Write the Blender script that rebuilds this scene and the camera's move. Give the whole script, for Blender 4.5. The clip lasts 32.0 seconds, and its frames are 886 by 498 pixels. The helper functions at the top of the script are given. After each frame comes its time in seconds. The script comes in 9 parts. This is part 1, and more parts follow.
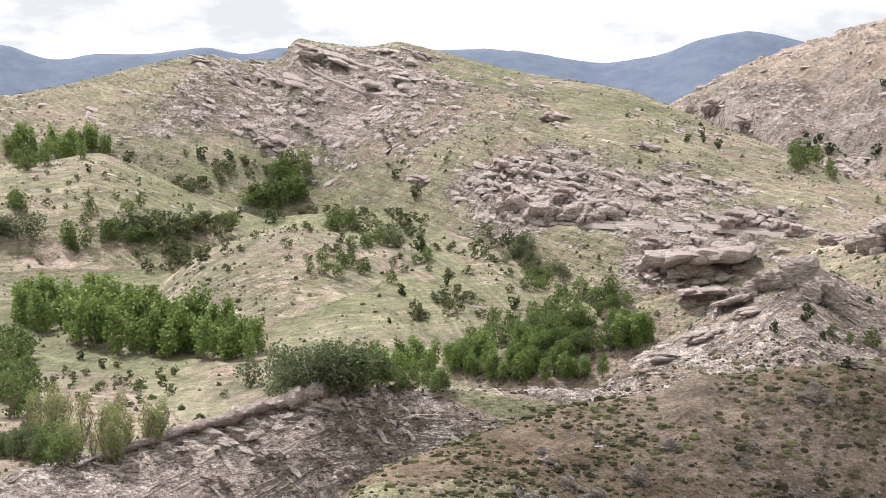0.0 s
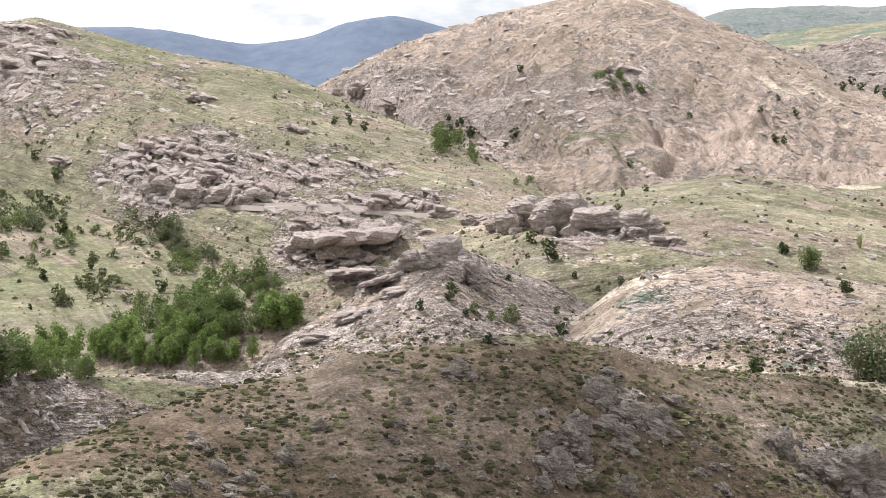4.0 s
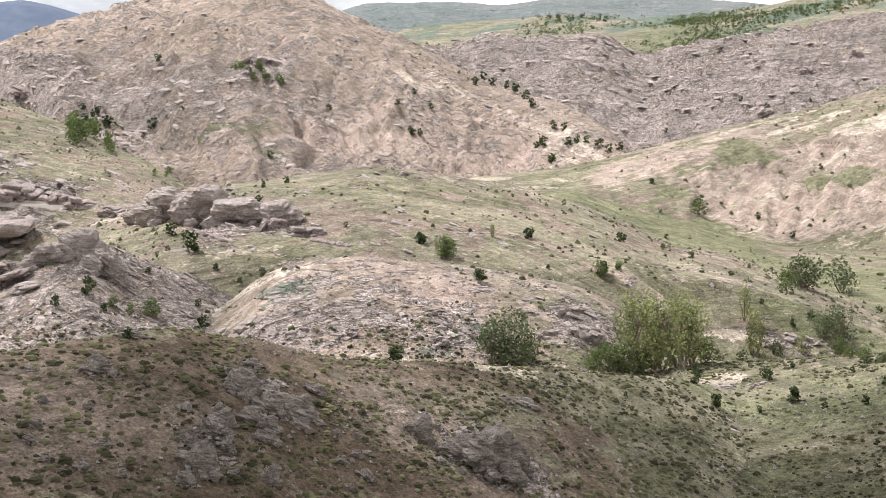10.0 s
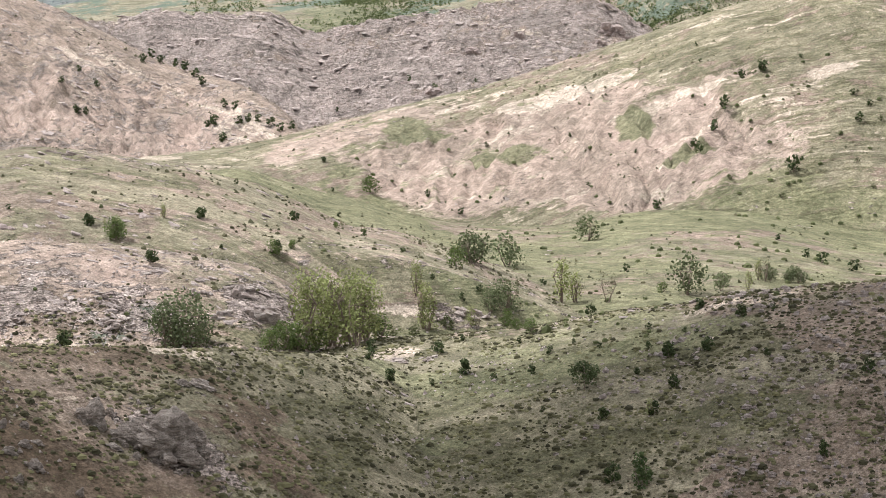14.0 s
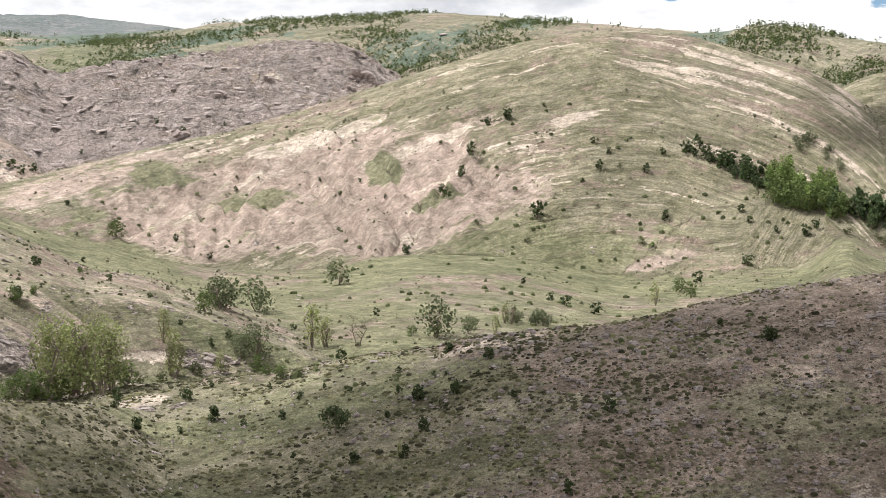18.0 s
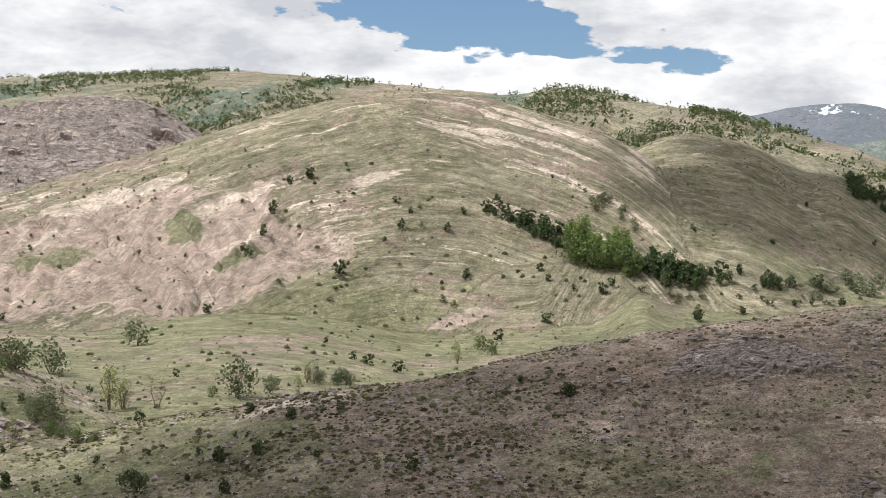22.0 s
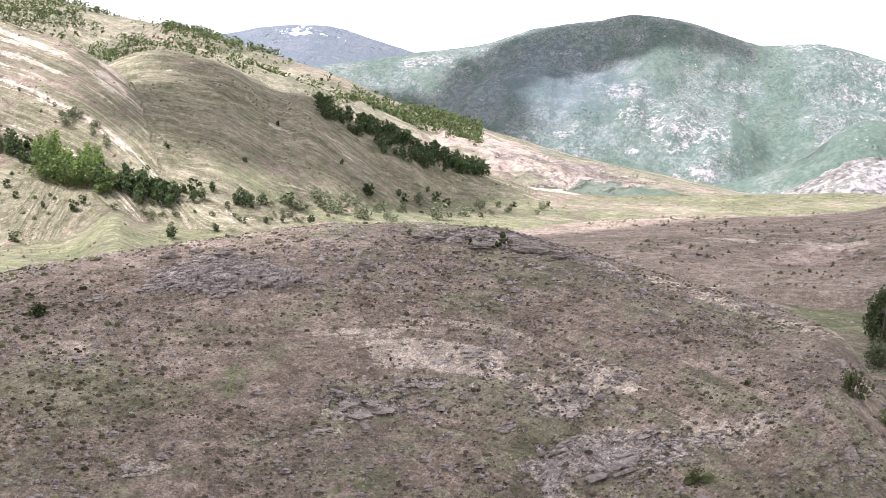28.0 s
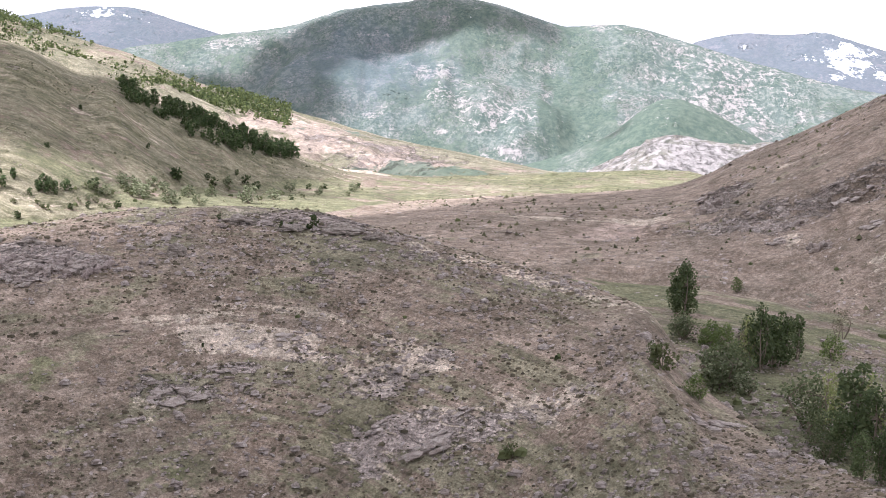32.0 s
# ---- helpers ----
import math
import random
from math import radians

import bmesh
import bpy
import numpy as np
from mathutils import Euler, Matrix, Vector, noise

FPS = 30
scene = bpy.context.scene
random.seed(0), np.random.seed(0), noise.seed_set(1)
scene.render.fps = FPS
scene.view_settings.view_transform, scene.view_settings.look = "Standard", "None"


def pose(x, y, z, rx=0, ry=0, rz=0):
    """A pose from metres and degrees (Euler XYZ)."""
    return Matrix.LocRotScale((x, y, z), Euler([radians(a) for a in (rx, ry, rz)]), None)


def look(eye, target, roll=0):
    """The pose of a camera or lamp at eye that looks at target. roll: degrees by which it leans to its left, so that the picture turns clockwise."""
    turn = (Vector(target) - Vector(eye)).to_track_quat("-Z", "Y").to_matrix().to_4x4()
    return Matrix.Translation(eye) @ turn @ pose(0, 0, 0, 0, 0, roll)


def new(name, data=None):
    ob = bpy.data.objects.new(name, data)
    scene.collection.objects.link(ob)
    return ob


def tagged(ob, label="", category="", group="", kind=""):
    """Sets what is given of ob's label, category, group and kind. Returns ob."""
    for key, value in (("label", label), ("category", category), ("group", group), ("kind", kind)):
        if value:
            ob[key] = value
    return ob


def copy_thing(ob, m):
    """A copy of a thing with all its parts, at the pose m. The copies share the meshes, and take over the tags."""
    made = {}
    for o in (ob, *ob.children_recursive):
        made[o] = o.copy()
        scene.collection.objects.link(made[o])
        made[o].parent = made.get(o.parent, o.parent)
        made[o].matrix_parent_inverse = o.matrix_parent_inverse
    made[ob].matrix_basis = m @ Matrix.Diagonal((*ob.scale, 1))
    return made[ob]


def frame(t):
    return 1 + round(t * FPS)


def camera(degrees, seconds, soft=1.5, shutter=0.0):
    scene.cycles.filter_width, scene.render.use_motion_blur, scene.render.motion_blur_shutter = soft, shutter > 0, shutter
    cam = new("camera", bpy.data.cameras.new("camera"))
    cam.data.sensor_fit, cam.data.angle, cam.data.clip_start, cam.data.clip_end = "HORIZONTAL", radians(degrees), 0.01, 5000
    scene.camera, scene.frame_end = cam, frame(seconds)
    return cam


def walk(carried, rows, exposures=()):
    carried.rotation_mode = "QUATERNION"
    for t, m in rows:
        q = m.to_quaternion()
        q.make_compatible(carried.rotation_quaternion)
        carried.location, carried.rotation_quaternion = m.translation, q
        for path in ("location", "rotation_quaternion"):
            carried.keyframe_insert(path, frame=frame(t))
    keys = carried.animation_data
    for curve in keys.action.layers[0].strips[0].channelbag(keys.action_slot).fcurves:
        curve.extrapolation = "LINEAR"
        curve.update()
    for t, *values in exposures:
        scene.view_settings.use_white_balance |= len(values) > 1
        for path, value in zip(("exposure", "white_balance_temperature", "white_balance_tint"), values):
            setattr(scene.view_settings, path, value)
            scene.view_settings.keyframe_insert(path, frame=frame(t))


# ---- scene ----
EXPOSURES = [(0.0, 0.36, 6400, 10), (5.0, 0.38, 6300, 10), (10.0, 0.26, 6300, 11), (15.0, 0.24, 6300, 11), (19.0, 0.06, 6400, 10), (21.0, -0.06, 6350, 10), (22.5, 0.0, 6400, 10), (24.5, 0.47, 6450, 11), (27.0, 0.76, 6200, 15), (28.5, 0.72, 6050, 17), (32.0, 0.63, 6050, 17)]
cam = camera(33.17, 32.0, soft=0.5)
EYE = 60.0
# seconds, yaw, pitch, roll: a hand-held pan from one standing point
ROWS = [
    (0.0, 0.0, -2.0, 0.0), (0.5, -1.16, -1.97, -0.14), (1.0, -2.49, -1.82, -0.11), (1.5, -3.71, -1.75, -0.1),
    (2.0, -5.33, -2.0, 0.25), (2.5, -7.85, -2.15, 0.55), (3.0, -10.48, -2.38, 0.41), (3.5, -12.0, -2.57, 0.12),
    (4.0, -13.48, -2.7, -0.02), (4.5, -15.52, -2.87, -0.2), (6.5, -20.62, -2.67, -0.33), (7.0, -21.61, -2.47, -0.04),
    (7.5, -22.64, -2.73, 0.0), (8.0, -23.71, -2.91, -0.19), (8.5, -24.63, -2.97, -0.24), (9.0, -25.31, -2.86, -0.19),
    (9.5, -26.09, -2.91, -0.26), (10.0, -27.24, -3.02, -0.12), (10.5, -28.83, -2.98, 0.02), (11.0, -30.27, -3.17, 0.07),
    (11.5, -31.43, -3.27, 0.15), (12.0, -32.52, -3.35, 0.08), (12.5, -34.1, -3.45, 0.14), (13.0, -36.19, -3.71, 0.28),
    (13.5, -38.35, -3.79, 0.23), (14.0, -39.8, -3.83, 0.1), (14.5, -41.31, -3.73, -0.13), (15.0, -43.24, -3.71, -0.39),
    (15.5, -44.35, -3.47, -0.58), (17.5, -48.34, -2.37, -0.26), (18.0, -49.39, -2.1, -0.25), (18.5, -50.46, -2.2, -0.4),
    (19.0, -51.41, -2.1, -0.55), (19.5, -52.24, -1.36, -0.72), (20.0, -53.08, -0.42, -0.59), (20.5, -53.75, 0.27, -0.54),
    (21.0, -54.45, 0.42, -0.26), (21.5, -55.67, 0.33, -0.19), (22.0, -56.99, 0.2, -0.26), (22.5, -58.01, -0.03, -0.37),
    (23.0, -58.58, -0.2, -0.18), (23.5, -59.81, -0.47, 0.14), (24.0, -61.71, -1.25, 0.35), (24.5, -63.53, -1.61, 0.22),
    (26.5, -69.91, -2.18, -0.46), (27.0, -71.56, -2.29, -0.32), (27.5, -74.98, -2.6, -0.5), (28.0, -77.06, -2.81, -0.71),
    (28.5, -78.75, -2.98, -0.87), (29.0, -82.31, -3.17, -0.97), (29.5, -84.72, -3.32, -0.43), (30.0, -85.98, -3.52, -0.42),
    (30.5, -85.76, -3.42, -0.42), (31.0, -85.6, -3.37, -0.14), (31.5, -85.22, -3.64, -0.11), (32.0, -84.36, -3.48, 0.08),
]
walk(cam, [(t, pose(0, 0, EYE, 90 + pitch, roll, yaw)) for t, yaw, pitch, roll in ROWS], EXPOSURES)

# ---- sky, sun ----
SUN_BEARING, SUN_HEIGHT = -38.0, 57.0
world = bpy.data.worlds.new("sky")
scene.world = world
world.use_nodes = True
wt = world.node_tree
wt.nodes.clear()


def wnode(kind, **inputs):
    n = wt.nodes.new(kind)
    for key, value in inputs.items():
        n.inputs[key].default_value = value
    return n


sky = wt.nodes.new("ShaderNodeTexSky")
sky.sky_type, sky.sun_disc = "NISHITA", False
sky.sun_elevation, sky.sun_rotation = radians(SUN_HEIGHT), radians(SUN_BEARING)
sky.air_density, sky.dust_density, sky.ozone_density = 1.0, 0.1, 4.5
where = wt.nodes.new("ShaderNodeTexCoord")
stretch = wt.nodes.new("ShaderNodeMapping")
stretch.inputs["Scale"].default_value = (1.0, 1.0, 2.6)
stretch.inputs["Location"].default_value = (0.37, 0.0, 0.0)
wt.links.new(where.outputs["Generated"], stretch.inputs["Vector"])
puffs = wnode("ShaderNodeTexNoise", Scale=7.0, Detail=10.0, Roughness=0.55, Distortion=0.15)
wt.links.new(stretch.outputs["Vector"], puffs.inputs["Vector"])


def wmath(op, a, b=0.0):
    n = wt.nodes.new("ShaderNodeMath")
    n.operation = op
    for x, socket in ((a, n.inputs[0]), (b, n.inputs[1])):
        if isinstance(x, (int, float)):
            socket.default_value = x
        else:
            wt.links.new(x, socket)
    return n.outputs[0]


# the blue openings between the heaps: bearing, height, half width, half height in degrees, depth
split = wt.nodes.new("ShaderNodeSeparateXYZ")
wt.links.new(where.outputs["Generated"], split.inputs[0])
sky_az = wmath("MULTIPLY", wmath("ARCTAN2", split.outputs[0], split.outputs[1]), 180 / math.pi)
sky_el = wmath("MULTIPLY", wmath("ARCSINE", split.outputs[2]), 180 / math.pi)
thick = wmath("ADD", wmath("MULTIPLY", puffs.outputs["Fac"], 1.7), -0.235)
for gap_az, gap_el, gap_wide, gap_high, depth in ((62.0, 9.5, 5.6, 2.4, 0.30), (68.5, 6.6, 4.0, 0.9, 0.12), (54.5, 11.5, 5.0, 2.2, 0.14), (37.0, 9.6, 1.6, 1.2, 0.12), (-11.0, 8.4, 4.0, 1.0, 0.08), (62.4, 6.6, 3.2, 0.8, -0.16), (69.0, 9.0, 2.0, 1.5, -0.2), (90.0, 6.0, 15.0, 25.0, -0.3), (14.0, 6.0, 22.0, 25.0, -0.15)):
    u = wmath("DIVIDE", wmath("SUBTRACT", sky_az, gap_az), gap_wide)
    v = wmath("DIVIDE", wmath("SUBTRACT", sky_el, gap_el), gap_high)
    away = wmath("ADD", wmath("MULTIPLY", u, u), wmath("MULTIPLY", v, v))
    thick = wmath("SUBTRACT", thick, wmath("DIVIDE", depth, wmath("ADD", wmath("MULTIPLY", away, away), 1.0)))
cover = wt.nodes.new("ShaderNodeValToRGB")
cover.color_ramp.elements[0].position, cover.color_ramp.elements[1].position = 0.40, 0.43
wt.links.new(thick, cover.inputs["Fac"])
shade = wnode("ShaderNodeTexNoise", Scale=5.5, Detail=6.0, Roughness=0.6)
wt.links.new(stretch.outputs["Vector"], shade.inputs["Vector"])
tone = wt.nodes.new("ShaderNodeValToRGB")
tone.color_ramp.elements[0].position, tone.color_ramp.elements[1].position = 0.38, 0.52
tone.color_ramp.elements[0].color, tone.color_ramp.elements[1].color = (6.6, 6.7, 7.0, 1), (10.6, 10.5, 10.4, 1)
wt.links.new(shade.outputs["Fac"], tone.inputs["Fac"])
blend = wt.nodes.new("ShaderNodeMix")
blend.data_type = "RGBA"
wt.links.new(cover.outputs["Color"], blend.inputs[0])
wt.links.new(sky.outputs["Color"], blend.inputs[6])
wt.links.new(tone.outputs["Color"], blend.inputs[7])
glow = wnode("ShaderNodeBackground", Strength=0.1)
wt.links.new(blend.outputs[2], glow.inputs["Color"])
wout = wt.nodes.new("ShaderNodeOutputWorld")
wt.links.new(glow.outputs["Background"], wout.inputs["Surface"])

to_sun = Vector((math.sin(radians(SUN_BEARING)) * math.cos(radians(SUN_HEIGHT)), math.cos(radians(SUN_BEARING)) * math.cos(radians(SUN_HEIGHT)), math.sin(radians(SUN_HEIGHT))))
sun = new("sun", bpy.data.lights.new("sun", "SUN"))
sun.data.energy, sun.data.angle, sun.data.color = 5.4, radians(0.9), (1.0, 0.975, 0.955)
sun.matrix_world = look((0, 0, 400), Vector((0, 0, 400)) - to_sun)

# ---- materials ----
class Mat:
    """A node material with short ways to add noise, ramps and mixes."""

    def __init__(self, name, roughness=0.9):
        self.m = bpy.data.materials.new(name)
        self.m.use_nodes = True
        self.t = self.m.node_tree
        self.b = self.t.nodes["Principled BSDF"]
        self.b.inputs["Roughness"].default_value = roughness
        self.b.inputs["Specular IOR Level"].default_value = 0.15
        self.pos = self.t.nodes.new("ShaderNodeNewGeometry").outputs["Position"]

    def link(self, a, b):
        self.t.links.new(a, b)

    def value(self, x, socket):
        if isinstance(x, (int, float)):
            socket.default_value = x
        elif isinstance(x, tuple):
            socket.default_value = (*x, 1) if len(x) == 3 else x
        else:
            self.link(x, socket)

    def noise(self, scale, detail=4.0, rough=0.55, squash=None, distortion=0.0):
        n = self.t.nodes.new("ShaderNodeTexNoise")
        n.inputs["Scale"].default_value, n.inputs["Detail"].default_value = scale, detail
        n.inputs["Roughness"].default_value, n.inputs["Distortion"].default_value = rough, distortion
        p = self.pos
        if squash:
            mp = self.t.nodes.new("ShaderNodeMapping")
            mp.inputs["Scale"].default_value = squash[:3]
            if len(squash) > 3:
                mp.inputs["Rotation"].default_value = [radians(v) for v in squash[3:]]
            self.link(p, mp.inputs["Vector"])
            p = mp.outputs["Vector"]
        self.link(p, n.inputs["Vector"])
        return n.outputs["Fac"]

    def bednoise(self, along, across, detail=5.0, rough=0.6, distortion=0.4):
        """Noise drawn out along the beds of a slope: per metre along the hill and across the beds."""
        n = self.t.nodes.new("ShaderNodeTexNoise")
        n.inputs["Scale"].default_value, n.inputs["Detail"].default_value = 1.0, detail
        n.inputs["Roughness"].default_value, n.inputs["Distortion"].default_value = rough, distortion
        c = self.t.nodes.new("ShaderNodeCombineXYZ")
        self.link(self.math("MULTIPLY", self.attr("along"), along), c.inputs[0])
        self.link(self.math("MULTIPLY", self.attr("bed"), across), c.inputs[1])
        self.link(c.outputs[0], n.inputs["Vector"])
        return n.outputs["Fac"]

    def cells(self, scale, feature="F1", squash=None):
        n = self.t.nodes.new("ShaderNodeTexVoronoi")
        n.feature = feature
        n.inputs["Scale"].default_value = scale
        p = self.pos
        if squash:
            mp = self.t.nodes.new("ShaderNodeMapping")
            mp.inputs["Scale"].default_value = squash[:3]
            self.link(p, mp.inputs["Vector"])
            p = mp.outputs["Vector"]
        self.link(p, n.inputs["Vector"])
        return n.outputs["Distance"]

    def attr(self, name):
        n = self.t.nodes.new("ShaderNodeAttribute")
        n.attribute_name = name
        return n.outputs["Fac"]

    def span(self, x, lo, hi, a=0.0, b=1.0):
        n = self.t.nodes.new("ShaderNodeMapRange")
        n.interpolation_type = "SMOOTHSTEP"
        for k, v in ((1, lo), (2, hi), (3, a), (4, b)):
            n.inputs[k].default_value = v
        self.value(x, n.inputs[0])
        return n.outputs[0]

    def math(self, op, a, b=0.0):
        n = self.t.nodes.new("ShaderNodeMath")
        n.operation = op
        self.value(a, n.inputs[0])
        self.value(b, n.inputs[1])
        return n.outputs[0]

    def mix(self, f, a, b, kind="MIX"):
        n = self.t.nodes.new("ShaderNodeMix")
        n.data_type, n.blend_type = "RGBA", kind
        self.value(f, n.inputs[0])
        self.value(a, n.inputs[6])
        self.value(b, n.inputs[7])
        return n.outputs[2]

    def random(self):
        return self.t.nodes.new("ShaderNodeObjectInfo").outputs["Random"]

    def island(self):
        return self.t.nodes.new("ShaderNodeNewGeometry").outputs["Random Per Island"]

    def bump(self, height, distance, strength=1.0, after=None):
        n = self.t.nodes.new("ShaderNodeBump")
        n.inputs["Distance"].default_value, n.inputs["Strength"].default_value = distance, strength
        self.link(height, n.inputs["Height"])
        if after is not None:
            self.link(after, n.inputs["Normal"])
        return n.outputs["Normal"]

    def done(self, color, normal=None):
        self.value(color, self.b.inputs["Base Color"])
        if normal is not None:
            self.link(normal, self.b.inputs["Normal"])
        return self.m


def ground_material():
    k = Mat("hill_ground", 0.95)
    broad, mid, fine, grit = k.noise(0.018, 5), k.noise(0.12, 6, 0.62), k.noise(0.9, 6, 0.68), k.noise(5.0, 4, 0.7)
    bands = k.bednoise(0.05, 0.42, 7, 0.68, 0.5)
    strips = k.bednoise(0.022, 0.28, 8, 0.62, 0.7)
    treads = k.bednoise(0.22, 1.5, 5, 0.65, 0.4)

    def around(x, amount):
        return k.math("MULTIPLY", k.math("SUBTRACT", x, 0.5), amount)

    def some(layer, lo, hi, *more):
        v = k.attr(layer)
        for x, amount in more:
            v = k.math("ADD", v, around(x, amount))
        return k.span(v, lo, hi)
    soil = k.mix(k.span(mid, 0.35, 0.65), (0.235, 0.185, 0.152), (0.35, 0.285, 0.242))
    soil = k.mix(k.span(fine, 0.42, 0.7, 0.0, 0.6), soil, (0.43, 0.365, 0.325))
    # darker brown over most of the near knoll
    dark_brown = k.mix(k.span(mid, 0.35, 0.65), (0.15, 0.112, 0.083), (0.24, 0.188, 0.146))
    soil = k.mix(some("dark_brown", 0.2, 0.8, (mid, 0.8), (broad, 0.6)), soil, dark_brown)
    dry = k.mix(k.span(bands, 0.4, 0.6), (0.158, 0.155, 0.098), (0.29, 0.268, 0.2))
    dry = k.mix(k.span(fine, 0.5, 0.75, 0.0, 0.55), dry, (0.36, 0.31, 0.235))
    c = k.mix(some("turf", 0.46, 0.62, (mid, 1.2), (broad, 1.4), (bands, 1.6), (fine, 0.6)), soil, dry)
    pink = k.mix(k.span(mid, 0.3, 0.7), (0.375, 0.295, 0.26), (0.47, 0.38, 0.338))
    c = k.mix(k.math("MULTIPLY", some("pink", 0.44, 0.62, (mid, 1.2), (broad, 1.6), (bands, 1.2), (fine, 0.5)), 0.85), c, pink)
    pale = k.mix(k.span(fine, 0.3, 0.7), (0.43, 0.36, 0.305), (0.62, 0.54, 0.465))
    c = k.mix(some("pale", 0.5, 0.64, (mid, 0.9), (fine, 0.7), (strips, 2.9)), c, pale)
    grass = k.mix(k.span(k.math("ADD", fine, around(mid, 0.8)), 0.3, 0.72), (0.13, 0.14, 0.078), (0.24, 0.238, 0.15))
    c = k.mix(k.math("MULTIPLY", some("green", 0.42, 0.56, (mid, 0.9), (broad, 0.9), (bands, 1.0), (strips, 0.8), (fine, 0.4)), 0.9), c, grass)
    # narrow trodden steps along the slopes
    c = k.mix(k.span(k.attr("rock"), 0.2, 0.5, 0.6, 0.2), c, k.mix(k.span(treads, 0.4, 0.6), (0.72, 0.71, 0.68), (1.16, 1.15, 1.13)), "MULTIPLY")
    beds = k.noise(0.30, 6, 0.62, (1, 1, 4.5, 14, -11, 0), 0.7)
    lines = k.noise(0.75, 6, 0.6, (1, 1, 4.0, 14, -11, 0), 0.9)
    crack = k.math("ABSOLUTE", k.math("SUBTRACT", lines, 0.5))
    stone = k.mix(k.span(beds, 0.32, 0.68), (0.45, 0.378, 0.352), (0.62, 0.535, 0.505))
    stone = k.mix(k.span(fine, 0.5, 0.72, 0.0, 0.7), stone, (0.60, 0.53, 0.49))
    stone = k.mix(k.span(crack, 0.0, 0.02, 0.8, 0.0), stone, (0.13, 0.108, 0.098))
    joints = k.math("ABSOLUTE", k.math("SUBTRACT", k.bednoise(0.03, 0.2, 6, 0.55, 0.9), 0.5))
    rocky = some("rock", 0.48, 0.54, (mid, 1.4), (broad, 0.9), (fine, 0.7), (beds, 1.3))
    c = k.mix(rocky, c, stone)
    # dark joints along the beds, with the ledges' shadow lines put into the colour
    c = k.mix(k.math("MULTIPLY", k.span(joints, 0.0, 0.016, 0.8, 0.0), k.span(k.attr("rock"), 0.2, 0.5)), c, (0.15, 0.125, 0.115))
    # patchy light and dark of stones, gaps and litter
    coarse = k.noise(0.33, 8, 0.72)
    wide = k.noise(0.035, 8, 0.74)
    c = k.mix(1.0, c, k.mix(k.span(wide, 0.40, 0.60), (0.84, 0.85, 0.84), (1.13, 1.12, 1.12)), "MULTIPLY")
    ragged = k.noise(1.5, 8, 0.78)
    c = k.mix(1.0, c, k.mix(k.span(coarse, 0.40, 0.60), (0.80, 0.80, 0.78), (1.13, 1.12, 1.11)), "MULTIPLY")
    calm = k.math("MULTIPLY", k.span(k.attr("green"), 0.25, 0.7, 1.0, 0.45), k.math("MULTIPLY", k.span(k.attr("pale"), 0.2, 0.5, 1.0, 0.6), k.span(k.attr("pink"), 0.3, 0.7, 1.0, 0.55)))
    c = k.mix(calm, c, k.mix(k.span(ragged, 0.38, 0.60), (0.76, 0.75, 0.72), (1.17, 1.16, 1.15)), "MULTIPLY")
    grain = k.noise(3.6, 5, 0.8)
    c = k.mix(1.0, c, k.mix(k.span(grain, 0.43, 0.56), (0.75, 0.74, 0.72), (1.14, 1.13, 1.12)), "MULTIPLY")
    far_mid = k.noise(0.018, 10, 0.72)
    far_fine = k.noise(0.10, 8, 0.76)
    far_wide = k.noise(0.0055, 6, 0.6)
    far_grain = k.noise(0.45, 4, 0.75)
    # mountain scrub green, muted by distance haze put into the colour
    hazy_green = k.mix(k.span(far_fine, 0.45, 0.55), (0.115, 0.145, 0.132), (0.205, 0.226, 0.2))
    hazy_green = k.mix(k.span(k.math("ADD", far_wide, around(far_mid, 0.9)), 0.42, 0.62, 0.0, 0.8), hazy_green, k.mix(k.span(far_fine, 0.4, 0.6), (0.205, 0.195, 0.182), (0.29, 0.27, 0.255)))
    hazy_green = k.mix(1.0, hazy_green, k.mix(k.span(far_grain, 0.42, 0.58), (0.86, 0.87, 0.87), (1.1, 1.1, 1.08)), "MULTIPLY")
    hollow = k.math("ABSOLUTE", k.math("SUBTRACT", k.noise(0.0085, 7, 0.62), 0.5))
    hazy_green = k.mix(k.span(hollow, 0.0, 0.045, 0.75, 0.0), hazy_green, k.mix(k.span(far_fine, 0.4, 0.6), (0.07, 0.105, 0.085), (0.125, 0.16, 0.125)))
    crags = k.span(k.math("ADD", k.noise(0.011, 8, 0.72, (1, 1, 2.5)), around(far_fine, 0.5)), 0.60, 0.63)
    hazy_green = k.mix(k.math("MULTIPLY", crags, 0.85), hazy_green, k.mix(k.span(far_fine, 0.42, 0.58), (0.24, 0.222, 0.21), (0.40, 0.365, 0.345)))
    c = k.mix(k.attr("hazy_green"), c, hazy_green)
    wood = k.mix(k.span(k.math("ADD", far_fine, around(mid, 0.6)), 0.3, 0.7), (0.062, 0.098, 0.075), (0.135, 0.17, 0.125))
    c = k.mix(k.math("MULTIPLY", some("wood", 0.5, 0.56, (far_wide, 2.2), (far_mid, 1.2), (far_fine, 0.9)), 0.85), c, wood)
    trees = k.span(k.noise(0.24, 4, 0.7), 0.50, 0.56, 0.0, 0.85)
    c = k.mix(k.math("MULTIPLY", trees, k.math("MULTIPLY", k.attr("hazy_green"), k.span(far_mid, 0.38, 0.55))), c, (0.062, 0.095, 0.075))
    scar = k.mix(k.span(far_fine, 0.4, 0.6), (0.25, 0.232, 0.222), (0.36, 0.33, 0.315))
    c = k.mix(some("scar", 0.52, 0.58, (far_mid, 1.3), (far_fine, 2.2), (far_grain, 0.6)), c, scar)
